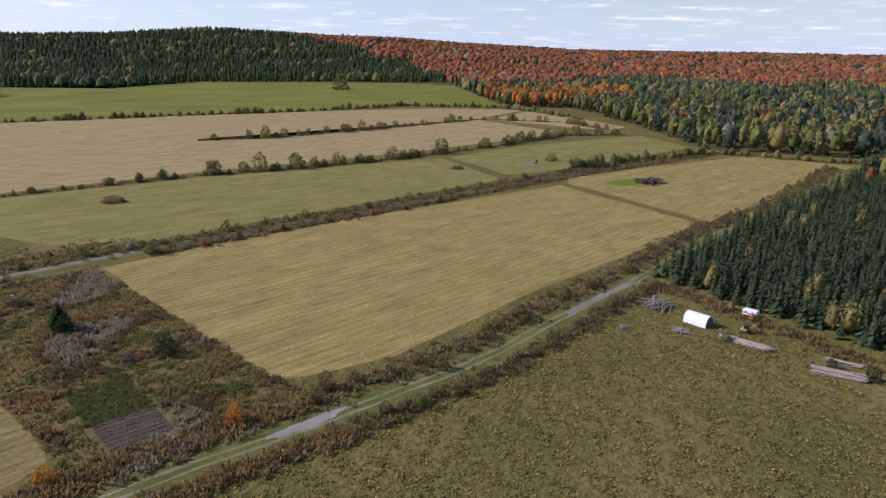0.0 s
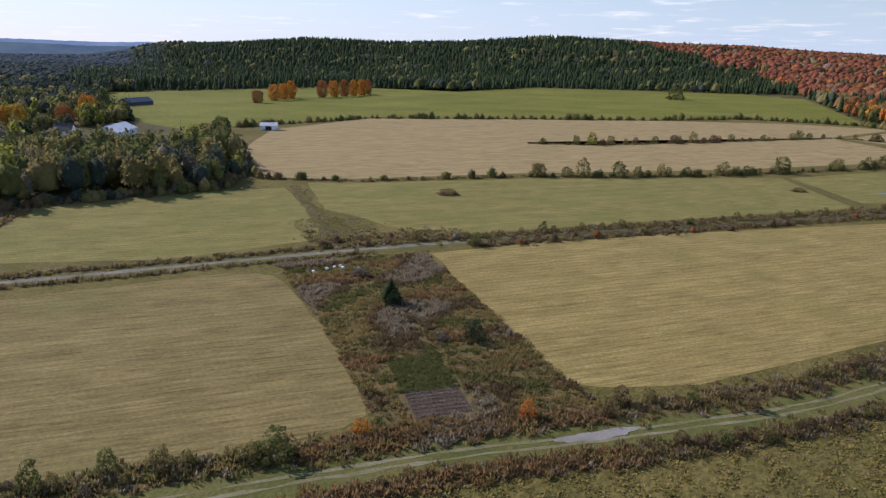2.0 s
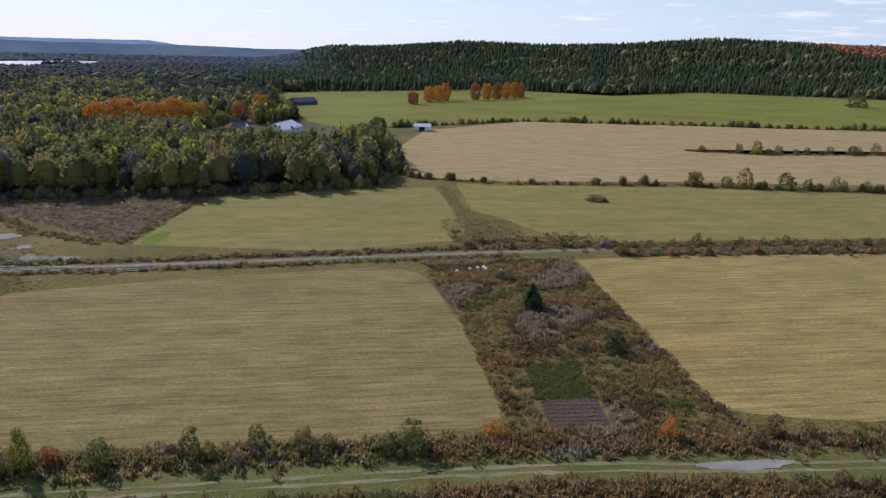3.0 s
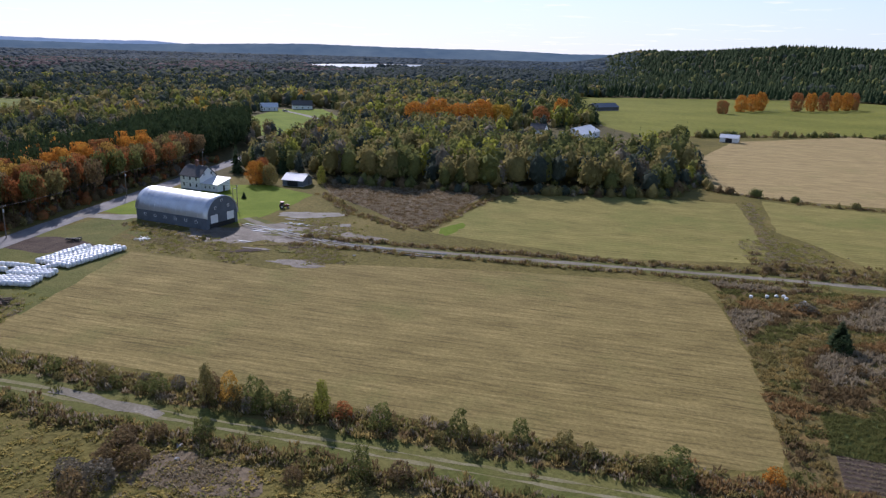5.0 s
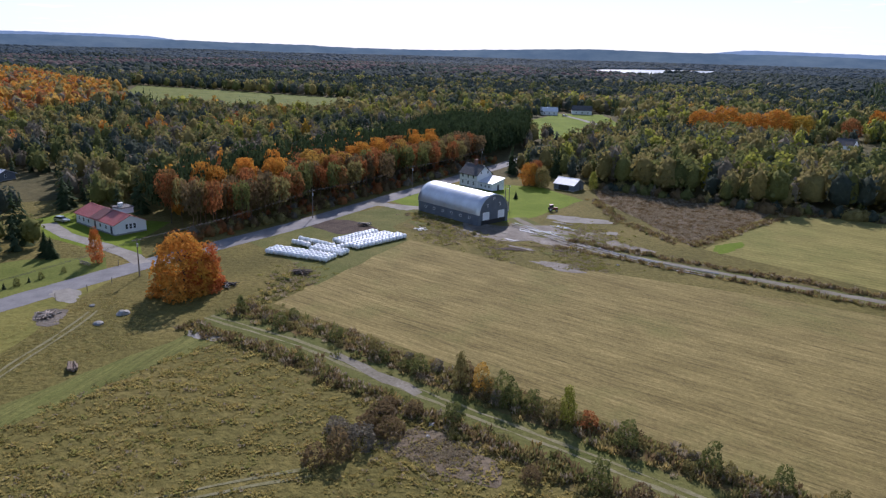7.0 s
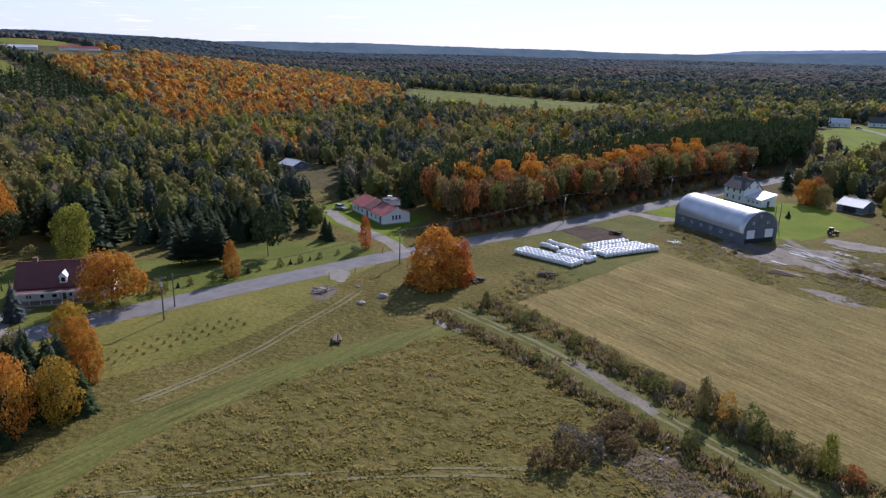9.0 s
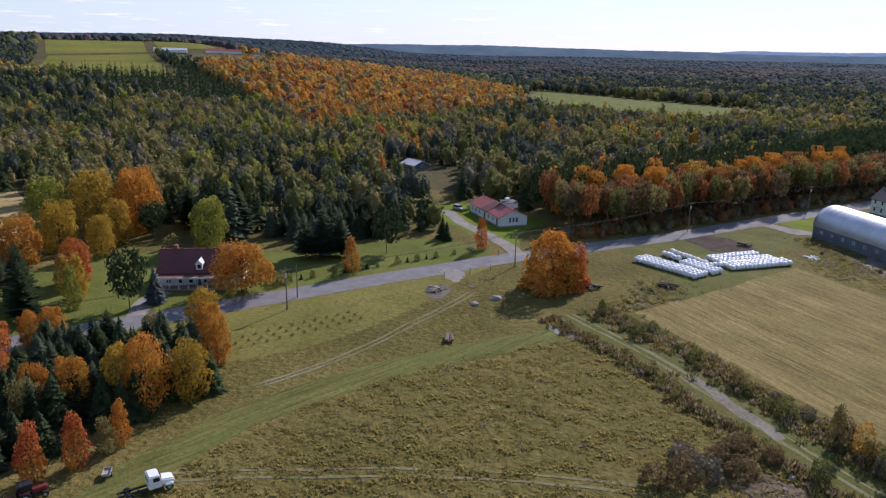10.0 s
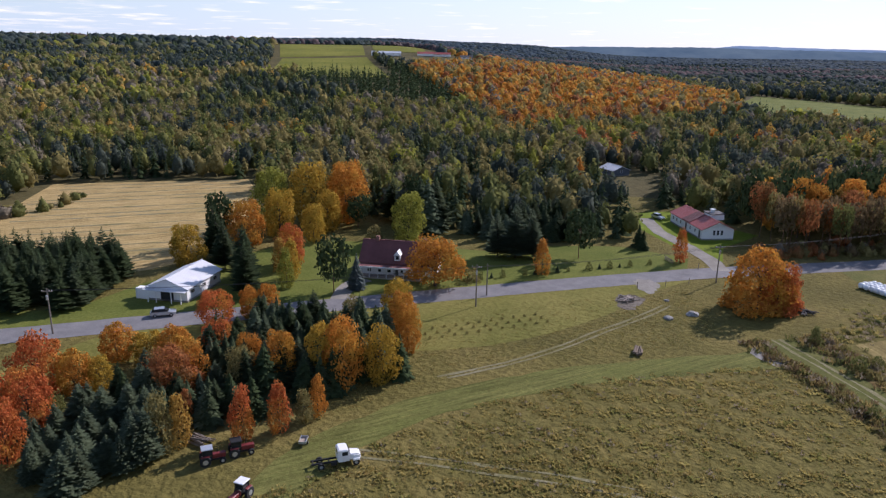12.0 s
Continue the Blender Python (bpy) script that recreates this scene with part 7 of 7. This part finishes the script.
# ---- vehicles and machines ----
def wheel(parent, x, y, r, w=0.25, name="wheel"):
    bm = bmesh.new()
    tube(bm, (x, y - w / 2, r), (x, y + w / 2, r), r, r, 14)
    tyre = part(name, bm, M["rubber"], parent)
    bm = bmesh.new()
    tube(bm, (x, y - w / 2 - 0.02, r), (x, y + w / 2 + 0.02, r), r * 0.5, r * 0.5, 10)
    part("rim", bm, M["silver"], tyre)


def car(x, y, turn, label):
    root = thing("car", at(x, y, turn, 1.0, 0.08), label, "car")
    bm = bmesh.new()
    prism(bm, [(-2.25, 0.35), (2.2, 0.35), (2.3, 0.6), (2.2, 0.82), (1.0, 0.98), (-2.2, 1.0), (-2.32, 0.7)], -0.9, 0.9)
    bmesh.ops.bevel(bm, geom=bm.edges[:], offset=0.06, segments=2, affect="EDGES")
    part("body", bm, M["silver"], root)
    bm = bmesh.new()
    prism(bm, [(-2.1, 0.98), (1.05, 0.96), (0.35, 1.5), (-1.6, 1.55)], -0.78, 0.78)
    bmesh.ops.bevel(bm, geom=bm.edges[:], offset=0.05, segments=2, affect="EDGES")
    part("window_band", bm, M["glass"], root, "dark tinted windows")
    part("roof", boxes((-1.55, -0.7, 1.52, 0.3, 0.7, 1.6), bevel=0.03), M["silver"], root)
    for sx in (-1.45, 1.45):
        for sy in (-0.85, 0.85):
            wheel(root, sx, sy, 0.34)
    for sy in (-0.6, 0.6):
        part("headlight", boxes((2.22, sy - 0.2, 0.62, 2.32, sy + 0.2, 0.78)), M["white_paint"], root)
        part("tail_light", boxes((-2.34, sy - 0.15, 0.7, -2.26, sy + 0.15, 0.9)), M["red_paint"], root)
    return root


car(-71.2, -117.4, 144, "silver crossover car parked before the garage")
car(-588, 203, 100, "silver car parked at a hillside house")
car(-214, -74, 60, "silver car parked beside the bungalow")

truck = thing("truck", at(-56.2, -55.4, 145, 0.88, 0.02), "white cab truck with a bare dark chassis on grass", "truck")
part("chassis", boxes((-4.6, -0.55, 0.62, 1.9, -0.38, 0.86), (-4.6, 0.38, 0.62, 1.9, 0.55, 0.86), (-4.4, -0.4, 0.66, -4.2, 0.4, 0.82), (-2.2, -0.4, 0.66, -2.0, 0.4, 0.82)), M["steel_and_shade_black"], truck, "bare black steel frame")
bm = bmesh.new()
prism(bm, [(-0.95, 0.75), (0.75, 0.75), (0.75, 1.75), (0.5, 2.55), (-0.85, 2.6), (-0.95, 2.4)], -1.05, 1.05)
bmesh.ops.bevel(bm, geom=bm.edges[:], offset=0.1, segments=2, affect="EDGES")
part("cab", bm, M["white_paint"], truck, "white painted cab")
bm = bmesh.new()
prism(bm, [(0.7, 0.8), (2.35, 0.8), (2.4, 1.25), (2.2, 1.55), (0.7, 1.75)], -0.85, 0.85)
bmesh.ops.bevel(bm, geom=bm.edges[:], offset=0.14, segments=2, affect="EDGES")
part("hood", bm, M["white_paint"], truck, "white rounded hood")
part("windscreen", rotated(boxes((0.62, -0.85, 1.8, 0.72, 0.85, 2.35)), 0), M["glass"], truck)
for s in (-1, 1):
    part("side_window", boxes((-0.35, s * 1.06 - 0.02, 1.75, 0.45, s * 1.06 + 0.02, 2.3)), M["glass"], truck)
    part("fender", boxes((1.1, s * 0.98 - 0.22, 0.75, 2.15, s * 0.98 + 0.22, 1.12), bevel=0.1), M["white_paint"], truck)
part("rear_window", boxes((-0.98, -0.6, 1.8, -0.94, 0.6, 2.3)), M["glass"], truck)
for sx, sy in ((1.6, -0.95), (1.6, 0.95), (-3.3, -0.9), (-3.3, 0.9)):
    wheel(truck, sx, sy, 0.48, 0.3)
part("battery_box", boxes((-1.9, -0.95, 0.4, -1.1, -0.58, 0.85), bevel=0.03), M["steel_and_shade_black"], truck)


def tractor(x, y, turn, label, paint="red_paint", cab="white_paint"):
    root = thing("tractor", at(x, y, turn, 0.85, 0.02), label, "tractor")
    part("hood", boxes((0.1, -0.38, 0.8, 2.0, 0.38, 1.5), bevel=0.08), M[paint], root)
    part("grille", boxes((2.0, -0.3, 0.85, 2.06, 0.3, 1.42)), M["steel_and_shade_black"], root)
    part("transmission", boxes((-1.3, -0.3, 0.5, 1.6, 0.3, 0.85)), M["steel_and_shade_black"], root)
    for s in (-1, 1):
        part("fender", boxes((-1.5, s * 0.8 - 0.22, 1.45, -0.3, s * 0.8 + 0.22, 1.58), bevel=0.04), M[paint], root)
        for px in (-1.2, 0.1):
            part("cab_post", boxes((px - 0.05, s * 0.6 - 0.05, 1.3, px + 0.05, s * 0.6 + 0.05, 2.45)), M["steel_and_shade_black"], root)
        wheel(root, -0.9, s * 0.85, 0.78, 0.42, "rear_wheel")
        wheel(root, 1.5, s * 0.65, 0.45, 0.28, "front_wheel")
    part("cab_glass", boxes((-1.15, -0.57, 1.5, 0.05, 0.57, 2.42)), M["glass"], root)
    part("cab_roof", boxes((-1.4, -0.78, 2.45, 0.25, 0.78, 2.6), bevel=0.05), M[cab], root)
    bm = bmesh.new()
    tube(bm, (0.9, 0.25, 1.5), (0.9, 0.25, 2.3), 0.05, 0.05, 7)
    part("exhaust", bm, M["steel_and_shade_black"], root)
    return root


tractor(-43.6, -59.4, 15, "red tractor with white cab roof on the mown path")
tractor(-46.2, -68.2, 150, "old red tractor in the grove's shade", "red_paint", "silver")
tractor(-49.6, -67.0, 150, "dark red tractor with a loader in shade", "red_paint", "steel_and_shade_black")
tractor(-222, 75, 80, "small rusty red tractor beside the barnyard", "red_paint", "red_paint")


def trailer(x, y, turn, mat, label, length=2.2):
    root = thing("trailer", at(x, y, turn, 0.75, 0.02), label, "trailer")
    part("bed", boxes((-length / 2, -0.6, 0.55, length / 2, 0.6, 0.62)), M["weathered_wood"], root)
    for s in (-1, 1):
        part("side_board", boxes((-length / 2, s * 0.6 - 0.03, 0.62, length / 2, s * 0.6 + 0.03, 1.0)), M[mat], root)
        part("end_board", boxes((s * length / 2 - 0.03, -0.57, 0.62, s * length / 2 + 0.03, 0.57, 1.0)), M[mat], root)
        wheel(root, 0, s * 0.72, 0.3, 0.18)
    bm = bmesh.new()
    tube(bm, (length / 2, 0, 0.5), (length / 2 + 1.0, 0, 0.35), 0.04, 0.04, 6)
    part("drawbar", bm, M["steel_and_shade_black"], root)
    return root


trailer(-56.2, -62.6, 35, "silver", "small silver utility trailer on the mown path")


def heap(name, x, y, turn, length, width, n, mat, label, category, r=0.12, messy=8, high=0.8):
    """A stack of poles, logs or planks lying together; each piece is a part."""
    root = thing(name, at(x, y, turn), label, category)
    g = random.Random(int(abs(x * 7 + y)))
    for k in range(n):
        bm = bmesh.new()
        layer = k / n * high
        yy = g.uniform(-1, 1) * width / 2 * (1 - 0.5 * k / n)
        ln = length * g.uniform(0.55, 1) / 2
        off = g.uniform(-1, 1) * (length / 2 - ln)
        s = radians(g.uniform(-messy, messy))
        rr = r * g.uniform(0.7, 1.2)
        tube(bm, (off - ln * math.cos(s), yy - ln * math.sin(s), layer + rr), (off + ln * math.cos(s), yy + ln * math.sin(s), layer + rr + g.uniform(-0.05, 0.15)), rr, rr * 0.85, 6)
        part("log" if mat == "log" else "plank", bm, M[mat], root)
    return root


heap("log_pile", -111.5, -39.4, 20, 3.2, 2.2, 16, "log", "dark log pile on the grass", "log pile", 0.2, 6, 0.5)
heap("lumber_stack", 61, 116.5, -48, 10, 3.2, 46, "weathered_wood", "stack of grey weathered lumber on grass", "lumber", 0.08, 7, 0.6)
heap("lumber_stack", 70.5, 103.2, -35, 8.5, 2.6, 44, "weathered_wood", "stack of pale weathered lumber on grass", "lumber", 0.08, 7, 0.7)
heap("lumber_stack", 74, 107.5, -38, 7, 1.6, 12, "weathered_wood", "low scatter of pale planks on grass", "lumber", 0.1, 9, 0.4)
heap("brush_heap", 52, 137, 30, 9, 6, 34, "weathered_wood", "heap of grey brushwood beside a tent", "brush pile", 0.09, 50, 0.8)
heap("brush_heap", 98, 285, 30, 13, 7, 40, "log", "dark brush pile in a hay field", "brush pile", 0.2, 60, 1.6)
heap("scrap_heap", 51.5, 122.5, 10, 4, 2.5, 16, "weathered_wood", "small heap of broken boards on grass", "scrap", 0.09, 60, 0.5)
heap("burn_pile", -136, -51.5, 30, 4.2, 2.6, 22, "weathered_wood", "pile of burnt boards and rubble on bare dirt", "burn pile", 0.12, 70, 0.5)
heap("scrap_heap", -48.2, -73.4, 100, 3.4, 2.4, 20, "wood_pole", "grey scrap boards in the grove's shade", "scrap", 0.10, 10, 0.7)
heap("scrap_heap", -151.5, -20.5, 60, 4.5, 2.2, 18, "steel_and_shade_black", "rusting farm scrap beside the maple", "scrap", 0.1, 70, 0.7)
heap("scrap_heap", -159, -5, 60, 4.5, 2.0, 18, "log", "dark scrap wood at the field's corner", "scrap", 0.14, 60, 0.8)
heap("scrap_heap", -199, 28, 30, 5, 1.6, 9, "white_paint", "pale scrap sheets on the bank", "scrap", 0.08, 70, 0.3)
heap("scrap_heap", -205, 12, 60, 4.0, 1.8, 14, "steel_and_shade_black", "old dark farm machine frame by the bales", "farm scrap", 0.14, 60, 0.8)
heap("scrap_heap", 41, 124.5, 40, 2.4, 1.4, 12, "weathered_wood", "wrecked pale scrap in the pasture", "scrap", 0.09, 60, 0.5)
for x, y, s in ((-131, -41, 1.6), (-136, -38, 2.2), (-141, -45, 0.9), (-172, 66, 1.0), (-160, 72, 0.8), (-87.5, 14.5, 1.1), (-84.5, 13.5, 0.6)):
    bm = bmesh.new()
    bmesh.ops.create_icosphere(bm, subdivisions=2, radius=1)
    for v in bm.verts:
        v.co *= 0.75 + 0.35 * noise.noise(v.co * 1.7 + Vector((x, y, 0)))
        v.co.z = max(v.co.z * 0.55, -0.25)
    ob = tagged(new("boulder", from_bm("boulder", bm, M["concrete"])), "grey field boulder lying in grass", "boulder", "field boulders")
    ob.matrix_world = at(x, y, 40, s * 0.75, 0.1)

# hoop tent, camper, and a digger standing in for yellowish scrap, by the plantation
tent = thing("hoop_tent", at(56.4, 127.0, -52, 0.8), "white hoop tent shelter standing on grass", "tent")
hoop = [(1.9 * math.cos(math.pi * k / 12), 0.15 + 2.5 * math.sin(math.pi * k / 12) ** 0.8) for k in range(13)]
bm = bmesh.new()
prism(bm, hoop + [(-1.9, 0), (1.9, 0)], -3.0, 3.0)
part("cover", rotated(bm, 90), M["tarp"], tent, "white plastic cover")
bm = bmesh.new()
prism(bm, [(x * 0.86, z * 0.92) for x, z in hoop] + [(-1.63, 0), (1.63, 0)], -3.04, -3.01)
# the tent's unlit inside is a dark panel on its closed end
part("doorway", rotated(bm, 90), M["dark_wall"], tent, "dark grey panel painted as the shaded end opening")
for y in (-3.0, 0, 3.0):
    bm = path_tube([(px * 1.02, y, z + 0.02) for px, z in hoop], 0.03, 5)
    part("hoop", rotated(bm, 90), M["silver"], tent)
camper = thing("camper", at(68.5, 130.5, -50, 0.72), "small old white camper at the plantation's edge", "camper")
part("body", boxes((-2, -1, 0.5, 2, 1, 2.1), bevel=0.15), M["white_paint"], camper)
part("stripe", boxes((-1.8, -1.02, 1.0, 1.8, -1.0, 1.3)), M["dark_red_roof"], camper)
for x in (-1, 0.9):
    window(camper, x, -1.0, 1.35, 0.7, 0.5, "-y")
for s in (-1, 1):
    wheel(camper, 0, s * 0.95, 0.33, 0.2)
digger = thing("digger", at(63.5, 122.0, -40, 0.75), "small yellow excavator standing in for yellowish scrap among lumber stacks", "excavator")
for s in (-1, 1):
    part("track", boxes((-1.3, s * 0.8 - 0.2, 0, 1.3, s * 0.8 + 0.2, 0.55), bevel=0.15), M["rubber"], digger)
part("body", boxes((-1.1, -0.85, 0.6, 0.5, 0.85, 1.25), bevel=0.1), M["yellow_paint"], digger)
part("cab", boxes((-0.3, -0.8, 1.25, 0.7, 0.1, 2.2), bevel=0.06), M["glass"], digger)
bm = bmesh.new()
tube(bm, (0.5, 0.3, 1.0), (2.2, 0.3, 2.4), 0.16, 0.13, 6)
tube(bm, (2.2, 0.3, 2.4), (3.4, 0.3, 1.0), 0.13, 0.1, 6)
part("boom", bm, M["yellow_paint"], digger)
part("bucket", boxes((3.1, 0.0, 0.4, 3.7, 0.6, 1.0), bevel=0.1), M["steel_and_shade_black"], digger)
pond_digger = copy_thing(digger, at(60, 338, 60))
tagged(pond_digger, "yellow excavator beside a small pond")
sw = heap("rail_fence", -170, -55, 45, 6, 0.3, 6, "wood_pole", "low wooden rail fence on the lawn", "fence", 0.06, 2, 0.9)
